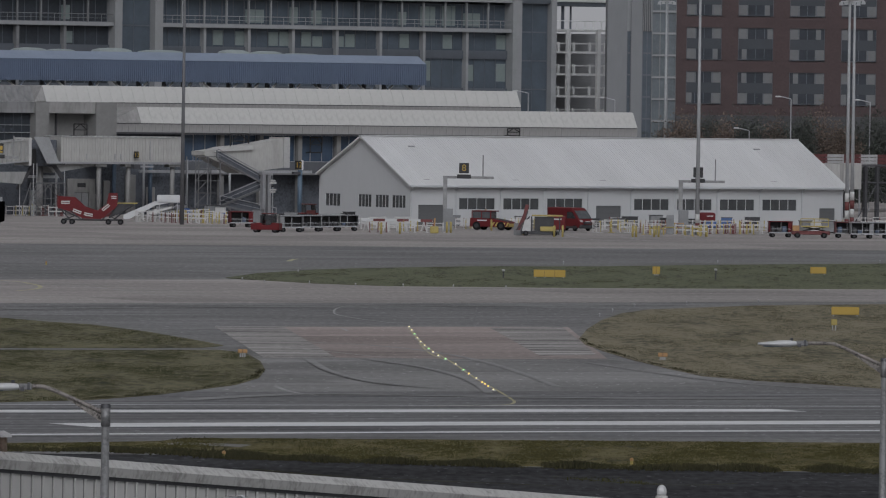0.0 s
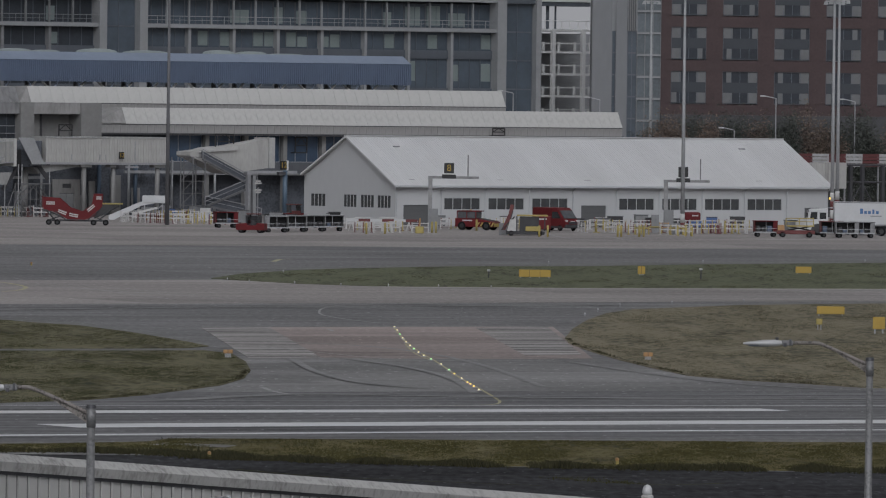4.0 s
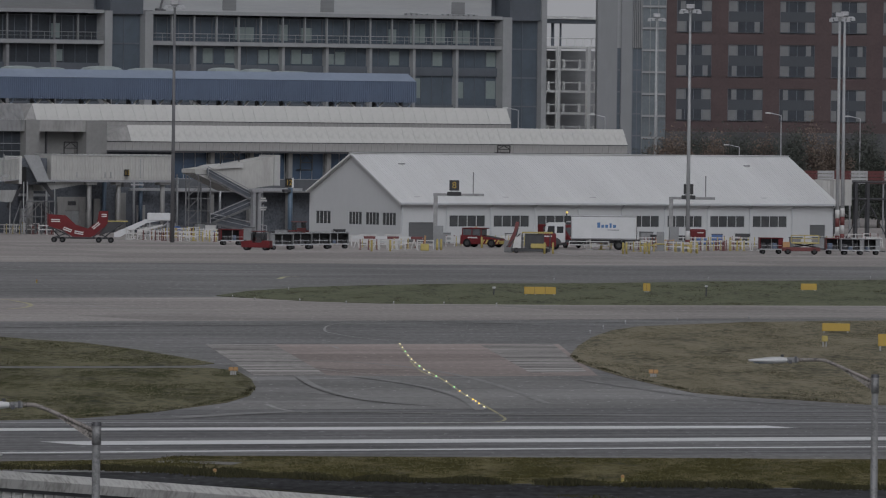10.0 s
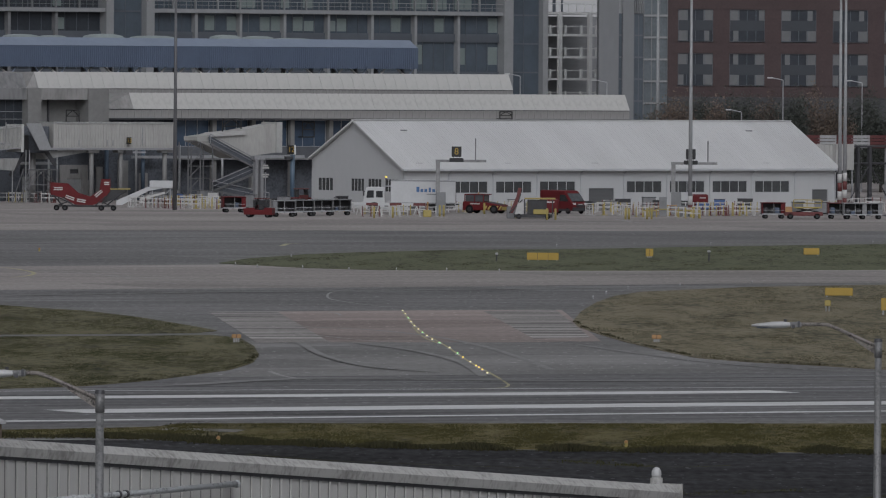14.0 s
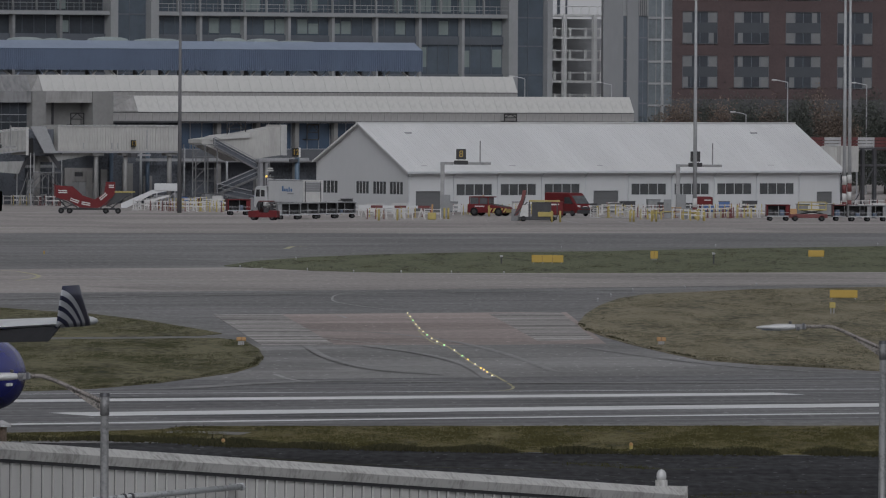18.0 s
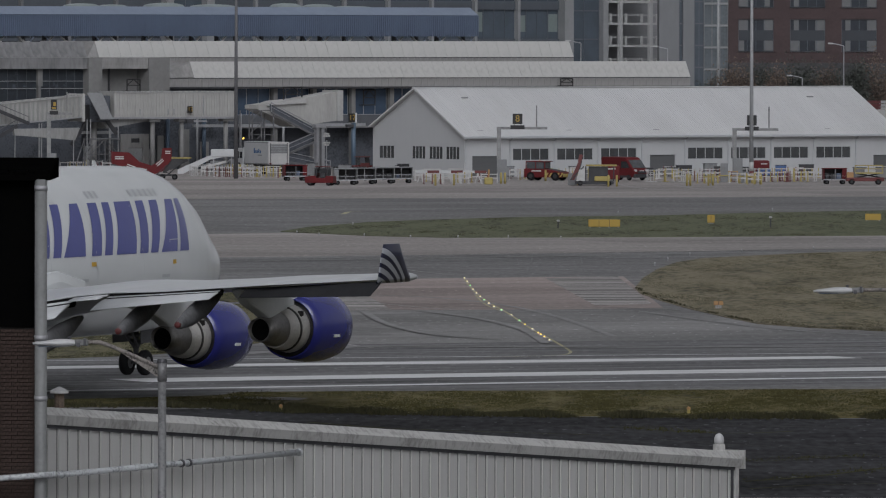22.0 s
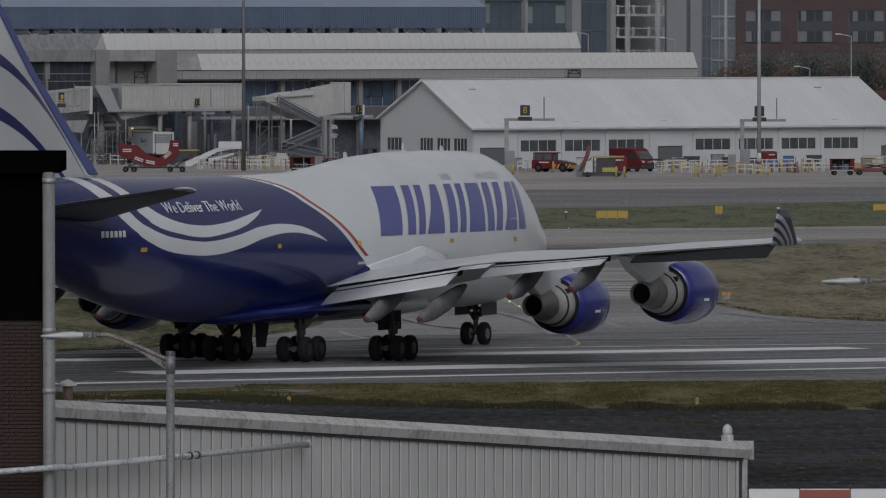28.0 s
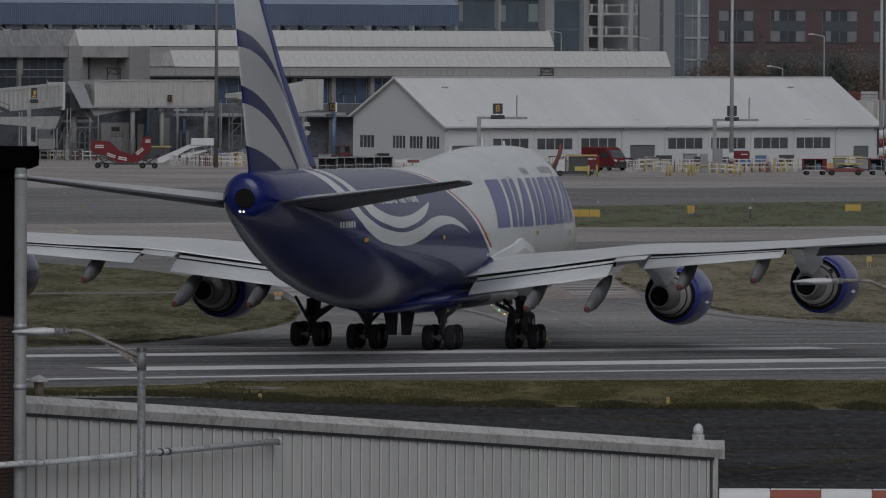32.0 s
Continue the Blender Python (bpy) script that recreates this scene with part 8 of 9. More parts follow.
def catering_truck():
    t = thing("catering_truck", Matrix(), "white high-lift catering truck with a box body and amber beacon", "truck")
    part("box_body", rounded(boxes((0.1, 6.95, -1.25, 1.25, 1.12, 3.62)), 0.04, 1), WHITE, t, "white box body")
    part("chassis", boxes((0.1, 9.2, -0.5, 0.5, 0.72, 1.0), (0.1, 6.9, -1.15, 1.15, 1.0, 1.12)), DARK_GSE, t)
    cab = body_profile(t, "cab", ((7.6, 0.75), (9.75, 0.55), (9.9, 0.75), (9.9, 1.75), (9.62, 2.72), (9.3, 2.86), (7.6, 2.86)), -1.15, 1.15, WHITE, 0.07, "white cab")
    for s in (-1, 1):
        y0, y1 = (-1.165, -1.15) if s < 0 else (1.15, 1.165)
        part("side_window", prism(bmesh.new(), ((8.75, 1.72), (9.55, 1.72), (9.42, 2.5), (8.75, 2.5)), y0, y1, "Y"), CAR_GLASS, cab)
        part("rear_side_window", prism(bmesh.new(), ((7.8, 1.75), (8.5, 1.75), (8.5, 2.45), (7.8, 2.45)), y0, y1, "Y"), CAR_GLASS, cab)
        part("wheel_arch", prism(bmesh.new(), [(8.7 + 0.72 * math.cos(math.pi * k / 8), 0.55 + 0.72 * math.sin(math.pi * k / 8)) for k in range(9)], y0, y1, "Y"), DARK_GSE, cab)
        part("mirror", boxes((9.75, 9.9, s * 1.3 - 0.1, s * 1.3 + 0.1, 1.9, 2.4)), DARK_GSE, cab)
        bm = bmesh.new()
        wall_holes(bm, 2.9, 7.2, 0.45, 0.92, s * 1.16 - 0.03, s * 1.16 + 0.03, ((3.0, 7.1, 0.55, 0.82),))
        part("side_guard", bm, WHITE_DULL, t, "white side guard rail")
        bm = bmesh.new()
        wall_holes(bm, 0.15, 1.2, 0.45, 0.92, s * 1.16 - 0.03, s * 1.16 + 0.03, ((0.25, 1.1, 0.55, 0.82),))
        part("side_guard", bm, WHITE_DULL, t, "white side guard rail")
        # plain bars for the lettering on the box
        for k, (w, h, up) in enumerate(((0.32, 0.42, 0.14), (0.30, 0.32, 0), (0.30, 0.32, 0), (0.22, 0.42, 0.06), (0.30, 0.32, 0))):
            x = 4.05 - k * 0.42 * (1 if s > 0 else -1) - (1.6 if s < 0 else 0)
            part("livery_bar", boxes((x - w / 2, x + w / 2, s * 1.262 - 0.006, s * 1.262 + 0.006, 2.36, 2.36 + h + up)), LOGO_BLUE, t, "plain blue bar")
        part("livery_bar", boxes((1.9, 3.1, s * 1.262 - 0.006, s * 1.262 + 0.006, 2.08, 2.18)), GREY_GSE, t, "plain grey bar")
    part("windscreen", prism(bmesh.new(), ((9.905, 1.78), (9.64, 2.70), (9.66, 2.72), (9.925, 1.80)), -1.0, 1.0, "Y"), CAR_GLASS, cab)
    rear = part("rear_frame", wall_holes(bmesh.new(), -1.25, 1.25, 1.12, 3.62, -0.03, 0.03, ((-1.08, 1.08, 1.3, 3.4),)), WHITE_DULL, t, "white rear door frame")
    rear.matrix_local = Matrix.Translation((0.06, 0, 0)) @ Matrix.Rotation(math.radians(90), 4, "Z")
    for k in range(8):
        part("shutter_slat", boxes((0.07, 0.095, -1.08, 1.08, 1.31 + k * 0.26, 1.55 + k * 0.26)), GREY_GSE if k > 3 else WHITE_DULL, t)
    part("tail_platform", boxes((-0.35, 0.03, -1.2, 1.2, 1.0, 1.12)), DARK_GSE, t, "dark folded tail platform")
    for y in (-1.0, 1.0):
        part("tail_lamp", boxes((-0.02, 0.03, y - 0.14, y + 0.14, 1.15, 1.27)), RED, t, "red tail lamp")
        part("rear_stay", tubes(((0.0, y, 1.12), (0.0, y, 3.5), 0.035), n=6), DARK_GSE, t)
    for s in (-1, 1):
        part("top_trim", boxes((0.1, 6.95, s * 1.255 - 0.012, s * 1.255 + 0.012, 3.5, 3.6)), GREY_GSE, t, "thin grey roof trim")
        part("lower_trim", boxes((0.1, 6.95, s * 1.255 - 0.012, s * 1.255 + 0.012, 1.14, 1.24)), GREY_GSE, t, "thin grey sill trim")
    part("front_platform", boxes((6.95, 7.5, -1.2, 1.2, 2.9, 3.0)), STEEL, t)
    part("platform_rail", tubes(((7.45, -1.15, 2.95), (7.45, -1.15, 3.85), 0.05), ((7.45, 1.15, 2.95), (7.45, 1.15, 3.85), 0.05), ((7.45, -1.15, 3.85), (7.45, 1.15, 3.85), 0.05)), DARK_GSE, t)
    bm = bmesh.new()
    bmesh.ops.create_uvsphere(bm, u_segments=10, v_segments=8, radius=0.11, matrix=Matrix.Translation((7.45, 1.15, 3.95)))
    part("beacon", bm, LIT_AMBER, t, "lit amber beacon")
    for x in (1.9, 8.7):
        for y in (-1.0, 1.0):
            TRUCK_WHEELS.append((wheel(t, x, y, 0.5, 0.32), x, y, 0.5))
    return t


truck = catering_truck()


CAB_GLASS = surface("pale_cab_glass", (0.075, 0.08, 0.085), 0.15, var=0.3, size=0.8, spec=0.6)


def van(m):
    t = thing("panel_van", m, "red high-roofed panel van parked at the hangar", "van")
    body = body_profile(t, "body", ((-2.8, 0.4), (2.5, 0.35), (2.85, 0.55), (2.9, 1.0), (2.55, 1.25), (1.55, 2.25), (1.2, 2.5), (-2.75, 2.52), (-2.85, 2.3)), -1.0, 1.0, RED, 0.12, "red van body")
    part("windscreen", prism(bmesh.new(), ((2.50, 1.34), (1.68, 2.18), (1.70, 2.21), (2.54, 1.37)), -0.85, 0.85, "Y"), CAB_GLASS, body)
    for y in (-1.012, 1.0):
        part("side_window", prism(bmesh.new(), ((0.6, 1.35), (2.1, 1.35), (1.5, 2.05), (0.6, 2.05)), y, y + 0.012, "Y"), CAR_GLASS, body)
        part("sill", boxes((-2.4, 2.3, y - 0.01, y + 0.02, 0.3, 0.55)), DARK_GSE, body)
    part("bumper", rounded(boxes((2.6, 2.95, -0.98, 0.98, 0.3, 0.72)), 0.06, 1), DARK_GSE, body, "black bumper")
    part("grille", boxes((2.86, 2.93, -0.55, 0.55, 0.78, 1.02)), DARK_GSE, body)
    for y in (-0.75, 0.75):
        part("headlight", rounded(boxes((2.55, 2.88, y - 0.16, y + 0.16, 0.95, 1.2)), 0.04, 1), LAMP_HEAD, body)
    part("bonnet_badge", boxes((2.915, 2.93, -0.3, 0.3, 1.02, 1.1)), WHITE_DULL, body)
    for x in (-1.8, 1.9):
        for y in (-0.9, 0.9):
            wheel(t, x, y, 0.34, 0.22)
    return t


van(pose(19.78, 1093.92, 0, 0, 0, -52))


def pushback(m):
    t = thing("pushback_tug", m, "low red pushback tractor with yellow and black stripes", "tug")
    body_profile(t, "body", ((-2.2, 0.35), (2.2, 0.35), (2.28, 0.75), (2.05, 0.95), (0.35, 1.25), (-2.15, 1.3)), -1.15, 1.15, RED, 0.06)
    part("cab", rounded(boxes((-1.9, 0.05, -1.05, 1.05, 1.25, 2.0)), 0.06, 1), CAB_GLASS, t, "glazed cab")
    part("livery_bar", boxes((-1.3, -0.2, -1.165, -1.15, 0.98, 1.12)), WHITE_DULL, t, "plain pale bar")
    part("front_deck", prism(bmesh.new(), ((0.5, 1.235), (2.0, 0.965), (2.0, 0.985), (0.5, 1.255)), -0.95, 0.95, "Y"), DARK_GSE, t, "black front deck")
    part("cab_roof", rounded(boxes((-2.0, 0.3, -1.1, 1.1, 1.98, 2.1)), 0.03, 1), RED, t)
    for x in (-1.95, -0.85, 0.2):
        part("cab_post", boxes((x - 0.05, x + 0.05, -1.1, -1.04, 1.2, 2.0)), RED, t)
    for k in range(5):
        x = 0.25 + k * 0.42
        part("stripe", prism(bmesh.new(), ((x, 0.42), (x + 0.2, 0.42), (x + 0.45, 0.85), (x + 0.25, 0.85)), -1.17, -1.15, "Y"), YELLOW, t)
    part("nose_stripe", boxes((2.26, 2.31, -1.0, 1.0, 0.4, 0.75)), YELLOW, t)
    part("beacon", tubes(((-0.8, 0, 2.1), (-0.8, 0, 2.25), 0.08)), ORANGE, t)
    for x in (-1.4, 1.4):
        for y in (-1.0, 1.0):
            wheel(t, x, y, 0.48, 0.35)
    return t


pushback(pose(11.36, 1091.14, 0, 0, 0, -22))


def baggage_tug(m, label="red baggage tractor with an open cab"):
    t = thing("baggage_tractor", m, label, "tractor", "baggage tractors")
    body_profile(t, "body", ((-1.5, 0.3), (1.5, 0.3), (1.55, 0.95), (0.4, 1.05), (0.3, 0.8), (-0.6, 0.8), (-0.7, 1.05), (-1.5, 1.0)), -0.75, 0.75, RED, 0.05)
    for xb, xt in ((0.4, 0.25), (-0.8, -0.8)):
        for y in (-0.65, 0.65):
            part("cab_post", tubes(((xb, y, 1.0), (xt, y, 1.95), 0.05)), DARK_GSE, t)
    part("canopy", rounded(boxes((-0.95, 0.45, -0.75, 0.75, 1.93, 2.03)), 0.03, 1), RED_DULL, t)
    part("windscreen", boxes((0.3, 0.34, -0.62, 0.62, 1.0, 1.9)), CAR_GLASS, t)
    part("rear_screen", boxes((-0.84, -0.8, -0.62, 0.62, 1.0, 1.9)), CAB_GLASS, t)
    part("cab_door", boxes((-0.75, 0.3, -0.77, -0.74, 0.75, 1.3)), RED_DULL, t)
    for x in (-1.3, 1.25):
        part("bumper", boxes((x - 0.3, x + 0.3, -0.78, -0.75, 0.3, 0.5)), DARK_GSE, t)
    part("engine_hatch", boxes((0.6, 1.4, -0.765, -0.75, 0.55, 0.85)), DARK_GSE, t)
    part("seat", rounded(boxes((-0.6, 0.0, -0.4, 0.4, 0.8, 1.3)), 0.05, 1), DARK_GSE, t)
    part("lamp_bar", boxes((1.53, 1.58, -0.5, 0.5, 0.6, 0.75)), LAMP_HEAD, t)
    for x in (-1.0, 1.0):
        for y in (-0.62, 0.62):
            wheel(t, x, y, 0.3, 0.2)
    return t


def dolly(m, body=None, label="grey covered baggage cart", full=True, near=-1):
    t = thing("baggage_cart", m, label, "baggage cart", "baggage carts")
    body = body or GREY_GSE
    part("deck", boxes((-1.25, 1.25, -0.75, 0.75, 0.45, 0.56)), DARK_GSE, t)
    part("end_wall", boxes((-1.22, -1.14, -0.72, 0.72, 0.56, 1.62)), body, t)
    part("end_wall", boxes((1.14, 1.22, -0.72, 0.72, 0.56, 1.62)), body, t)
    part("rear_curtain", boxes((-1.14, 1.14, -0.66 * near - 0.03, -0.66 * near + 0.03, 0.56, 1.6)), DARK_GSE, t)
    part("roof", rounded(boxes((-1.28, 1.28, -0.78, 0.78, 1.62, 1.72)), 0.03, 1), body, t)
    if full:
        part("front_curtain", boxes((0.75, 1.14, 0.68 * near - 0.02, 0.68 * near + 0.02, 0.56, 1.6)), body, t, "bunched side curtain")
    part("side_rail", tubes(((-1.14, 0.7 * near, 0.9), (1.14, 0.7 * near, 0.9), 0.03), ((0, 0.7 * near, 0.56), (0, 0.7 * near, 1.62), 0.03), n=6), STEEL_MID, t)
    part("sill_rail", boxes((-1.25, 1.25, 0.77 * near - 0.02, 0.77 * near + 0.02, 0.44, 0.57)), STEEL_MID, t, "grey steel sill rail")
    random.seed(int(abs(m[0][3]) * 37))
    for k in range(3):
        x = -1.0 + 0.55 * k + random.uniform(0, 0.15)
        part("load", rounded(boxes((x, x + random.uniform(0.3, 0.5), -0.45, 0.35, 0.56, random.uniform(0.8, 1.2))), 0.04, 1), random.choice((DARK_GSE, STEEL_DARK, BLUE_CLAD)), t, "dark case inside the cart")
    part("drawbar", tubes(((1.25, 0, 0.45), (1.9, 0, 0.35), 0.05)), STEEL_DARK, t)
    for x in (-0.85, 0.85):
        for y in (-0.6, 0.6):
            wheel(t, x, y, 0.24, 0.14)
    return t


baggage_tug(pose(-12.43, 1052.98, 0, 0, 0, 168))
for x, y in ((-9.97, 1058.69), (-8.07, 1064.00), (-6.14, 1067.44), (-4.25, 1070.86)):
    dolly(pose(x, y, 0, 0, 0, 188), GREY_GSE, near=1)
dolly(pose(-15.59, 1085.30, 0, 0, 0, 12), RED, "red covered equipment trailer")
dolly(pose(48.38, 1070.31, 0, 0, 0, 5), RED_DULL, "dark red covered cart")
dolly(pose(49.87, 1067.75, 0, 0, 0, 5), GREY_GSE)
dolly(pose(51.59, 1069.06, 0, 0, 0, 5), GREY_GSE)
dolly(pose(41.36, 1068.64, 0, 0, 0, 5), RED, "red open cart with stacked bottles")
baggage_tug(pose(-8.48, 1132.79, 0, 0, 0, 20))


def lift(m):
    t = thing("lift_loader", m, "yellow and red low lift loader with guard rails", "loader")
    part("chassis", rounded(boxes((-2.0, 2.0, -0.9, 0.9, 0.35, 0.75)), 0.05, 1), RED_DULL, t)
    part("platform", boxes((-1.9, 1.0, -0.85, 0.85, 1.15, 1.28)), YELLOW, t)
    part("scissor_arm", tubes(((-1.6, -0.7, 0.75), (0.8, -0.7, 1.15), 0.07), ((0.8, -0.7, 0.75), (-1.6, -0.7, 1.15), 0.07)), STEEL_DARK, t)
    part("guard_rail", tubes(((-1.9, -0.8, 1.28), (-1.9, -0.8, 2.0), 0.05), ((-0.4, -0.8, 1.28), (-0.4, -0.8, 2.0), 0.05), ((1.0, -0.8, 1.28), (1.0, -0.8, 2.0), 0.05), ((-1.9, -0.8, 2.0), (1.0, -0.8, 2.0), 0.05), ((-1.9, -0.8, 1.65), (1.0, -0.8, 1.65), 0.04)), YELLOW, t, "yellow guard rail")
    part("control_box", boxes((1.2, 1.9, -0.5, 0.5, 0.75, 1.3)), ORANGE, t)
    for x in (-1.4, 1.4):
        for y in (-0.8, 0.8):
            wheel(t, x, y, 0.32, 0.2)
    return t


lift(pose(44.51, 1067.35, 0, 0, 0, 180))


def belt_loader(m):
    """Two red-sided belt conveyors folded to a V on a wheeled frame."""
    t = thing("belt_loader", m, "red double belt loader folded in a V on wheels", "belt loader")
    part("frame", tubes(((-3.1, -0.7, 0.5), (3.2, -0.7, 0.5), 0.09), ((-3.1, 0.7, 0.5), (3.2, 0.7, 0.5), 0.09), ((-3.0, -0.7, 0.5), (-1.2, -0.7, 1.1), 0.06), ((3.0, -0.7, 0.5), (1.4, -0.7, 1.2), 0.06)), DARK_GSE, t)
    for pts, lab in ((((-3.5, 3.0), (-1.7, 2.9), (-0.6, 1.9), (0.7, 1.5), (0.7, 0.5), (-0.6, 0.5), (-2.3, 1.4), (-3.5, 1.7)), "red belt side panel"), (((0.7, 0.5), (0.7, 1.5), (1.7, 2.2), (1.9, 3.4), (2.85, 3.4), (2.85, 2.1), (1.9, 0.9)), "red belt side panel")):
        for y in (-0.85, 0.75):
            bm = bmesh.new()
            prism(bm, pts, y, y + 0.1, "Y")
            part("side_panel", bm, RED, t, lab)
    part("belt", prism(bmesh.new(), ((-3.4, 2.0), (-2.2, 1.9), (-0.9, 1.0), (0.7, 0.8), (0.7, 0.7), (-1.0, 0.85), (-2.3, 1.7), (-3.4, 1.85)), -0.74, 0.74, "Y"), DARK_GSE, t, "black conveyor belt")
    part("belt", prism(bmesh.new(), ((2.75, 1.0), (4.3, 2.1), (4.3, 2.25), (2.7, 2.2)), -0.7, 0.7, "Y"), DARK_GSE, t, "dark conveyor end")
    part("canopy", boxes((2.6, 5.0, -0.8, 0.8, 2.28, 2.4)), YELLOW, t, "yellow canopy edge")
    for x0, z0, a in ((-3.2, 2.35, 0), (-1.9, 1.55, -20), (-0.7, 1.15, -10), (1.25, 1.55, 40), (2.2, 2.95, 0)):
        bm = bmesh.new()
        w = 0.55 if x0 > 2 else 0.95
        for k in range(2):
            box(bm, 0, w, -0.875, -0.855, 0.04 - 0.2 * k, 0.16 - 0.2 * k)
        bmesh.ops.transform(bm, matrix=pose(x0, 0, z0, 0, -a, 0), verts=bm.verts[:])
        part("livery_bar", bm, WHITE_DULL, t, "plain pale bars")
    part("underside", prism(bmesh.new(), ((2.0, 0.7), (4.6, 2.0), (4.6, 2.3), (2.9, 2.5), (1.9, 1.0)), -0.6, 0.6, "Y"), DARK_GSE, t, "black conveyor underside")
    part("lattice", tubes(((-3.3, -0.8, 1.7), (-2.2, -0.8, 0.5), 0.07), ((-2.2, -0.8, 1.5), (-1.0, -0.8, 0.5), 0.07), ((-1.0, -0.8, 0.6), (1.0, -0.8, 0.55), 0.08), ((1.2, -0.8, 0.5), (2.4, -0.8, 1.6), 0.07), ((2.4, -0.8, 0.5), (4.2, -0.8, 2.0), 0.07), ((-3.3, -0.8, 1.7), (-1.2, -0.8, 0.7), 0.06)), DARK_GSE, t, "dark lattice under the belts")
    part("rear_cage", tubes(((-3.6, -0.8, 1.8), (-3.6, -0.8, 3.1), 0.05), ((-3.6, 0.8, 1.8), (-3.6, 0.8, 3.1), 0.05), ((-3.6, -0.8, 3.1), (-3.6, 0.8, 3.1), 0.05), ((-3.6, -0.8, 2.5), (-3.6, 0.8, 2.5), 0.05)), RED_DULL, t)
    for x in (-2.9, -2.0, 1.9, 3.2):
        for y in (-0.75, 0.75):
            wheel(t, x, y, 0.3, 0.2)
    return t


belt_loader(pose(-31.77, 1092.25, 0, 0, 0, 0))

stp = thing("baggage_chute", pose(-26.16, 1135.23, 0), "white sloping baggage chute with a raised hood", "chute")
part("slide", prism(bmesh.new(), ((-3.2, 0.0), (-2.6, 0.0), (0.4, 1.6), (2.0, 1.9), (2.0, 2.3), (0.2, 2.0), (-3.2, 0.5)), -0.8, 0.8, "Y"), WHITE, stp, "white slide")
part("hood", rounded(boxes((0.5, 3.1, -0.9, 0.9, 1.9, 2.75)), 0.08, 1), WHITE, stp, "white hood")
part("leg", tubes(((0.8, -0.7, 0), (0.8, -0.7, 1.9), 0.07), ((2.8, -0.7, 0), (2.8, -0.7, 1.9), 0.07), ((0.8, -0.7, 0.2), (2.8, -0.7, 1.7), 0.05)), STEEL, stp)
part("lower_slide", prism(bmesh.new(), ((-0.6, 0.5), (2.2, 1.3), (2.2, 1.5), (-0.6, 0.8)), -1.0, 0.7, "Y"), WHITE_DULL, stp)

ld = thing("conveyor_loader", pose(15.35, 1056.02, 0), "red loading conveyor with a yellow canopy and base", "loader")
part("base", rounded(boxes((-1.4, 2.6, -1.0, 1.0, 0.15, 0.5)), 0.05, 1), DARK_GSE, ld)
part("boom", prism(bmesh.new(), ((-1.9, 0.6), (-1.5, 0.6), (-0.75, 2.2), (-0.62, 3.2), (-0.95, 3.25), (-1.15, 2.3)), -0.35, 0.35, "Y"), RED_DULL, ld, "faded red boom")
part("boom_lattice", tubes(((-1.9, -0.4, 0.6), (-0.5, -0.4, 2.0), 0.06), ((-1.3, -0.4, 0.5), (-0.7, -0.4, 2.6), 0.06), ((-0.3, -0.8, 0.5), (-0.3, -0.8, 2.05), 0.06), ((2.6, -0.8, 0.5), (2.6, -0.8, 2.05), 0.06)), DARK_GSE, ld, "dark lattice struts")
part("pale_panel", prism(bmesh.new(), ((-1.3, 0.5), (-0.4, 0.5), (-0.4, 1.7), (-1.0, 1.7)), -0.7, -0.5, "Y"), WHITE_DULL, ld)
part("hopper", boxes((0.0, 2.0, -0.7, 0.8, 0.5, 2.0)), DARK_GSE, ld, "dark machinery")
part("canopy", boxes((-0.3, 2.9, -0.9, 0.9, 2.05, 2.2)), YELLOW, ld, "yellow canopy")
part("motor_box", rounded(boxes((0.6, 2.2, -1.1, -0.7, 0.5, 1.0)), 0.05, 1), YELLOW, ld)
for x in (-0.9, 2.1):
    for y in (-0.9, 0.9):
        wheel(ld, x, y, 0.28, 0.2)
cb = thing("equipment_locker", pose(13.74, 1058.48, 0), "grey metal equipment locker with a yellow edge", "locker")
part("body", rounded(boxes((-0.5, 0.5, -0.4, 0.4, 0, 1.25)), 0.03, 1), GREY_GSE, cb)
part("edge", boxes((0.42, 0.52, -0.43, -0.38, 0, 1.2)), YELLOW, cb)
gb = thing("ground_power_unit", pose(18.17, 1080.91, 0), "red boxy ground power unit on small wheels", "generator")
part("body", rounded(boxes((-0.85, 0.85, -0.7, 0.7, 0.3, 1.75)), 0.12, 2), RED, gb)
part("livery_bar", boxes((-0.5, 0.4, -0.715, -0.70, 1.35, 1.5)), WHITE_DULL, gb)
for x in (-0.6, 0.6):
    wheel(gb, x, -0.6, 0.2, 0.12)
    wheel(gb, x, 0.6, 0.2, 0.12)
tk = thing("water_bowser", pose(35.46, 1126.80, 0, 0, 0, 10), "red rounded tank trailer with a pale bar", "bowser")
part("tank", rounded(boxes((-0.9, 0.9, -0.6, 0.6, 0.5, 1.75)), 0.22, 3), RED, tk)
part("livery_bar", boxes((-0.1, 0.6, -0.615, -0.60, 1.3, 1.42)), WHITE_DULL, tk)
part("chassis", boxes((-1.3, 1.0, -0.5, 0.5, 0.35, 0.5)), DARK_GSE, tk)
for x in (-0.5, 0.5):
    wheel(tk, x, -0.55, 0.28, 0.16)
    wheel(tk, x, 0.55, 0.28, 0.16)
car = thing("parked_car", pose(44.72, 1164.34, 0, 0, 0, 4), "small blue car parked by the hangar", "car")
body_profile(car, "body", ((-2.1, 0.3), (2.0, 0.3), (2.15, 0.6), (2.0, 0.85), (1.1, 0.95), (0.5, 1.42), (-1.2, 1.45), (-2.0, 0.98), (-2.15, 0.7)), -0.85, 0.85, BLUE_CAR, 0.1)
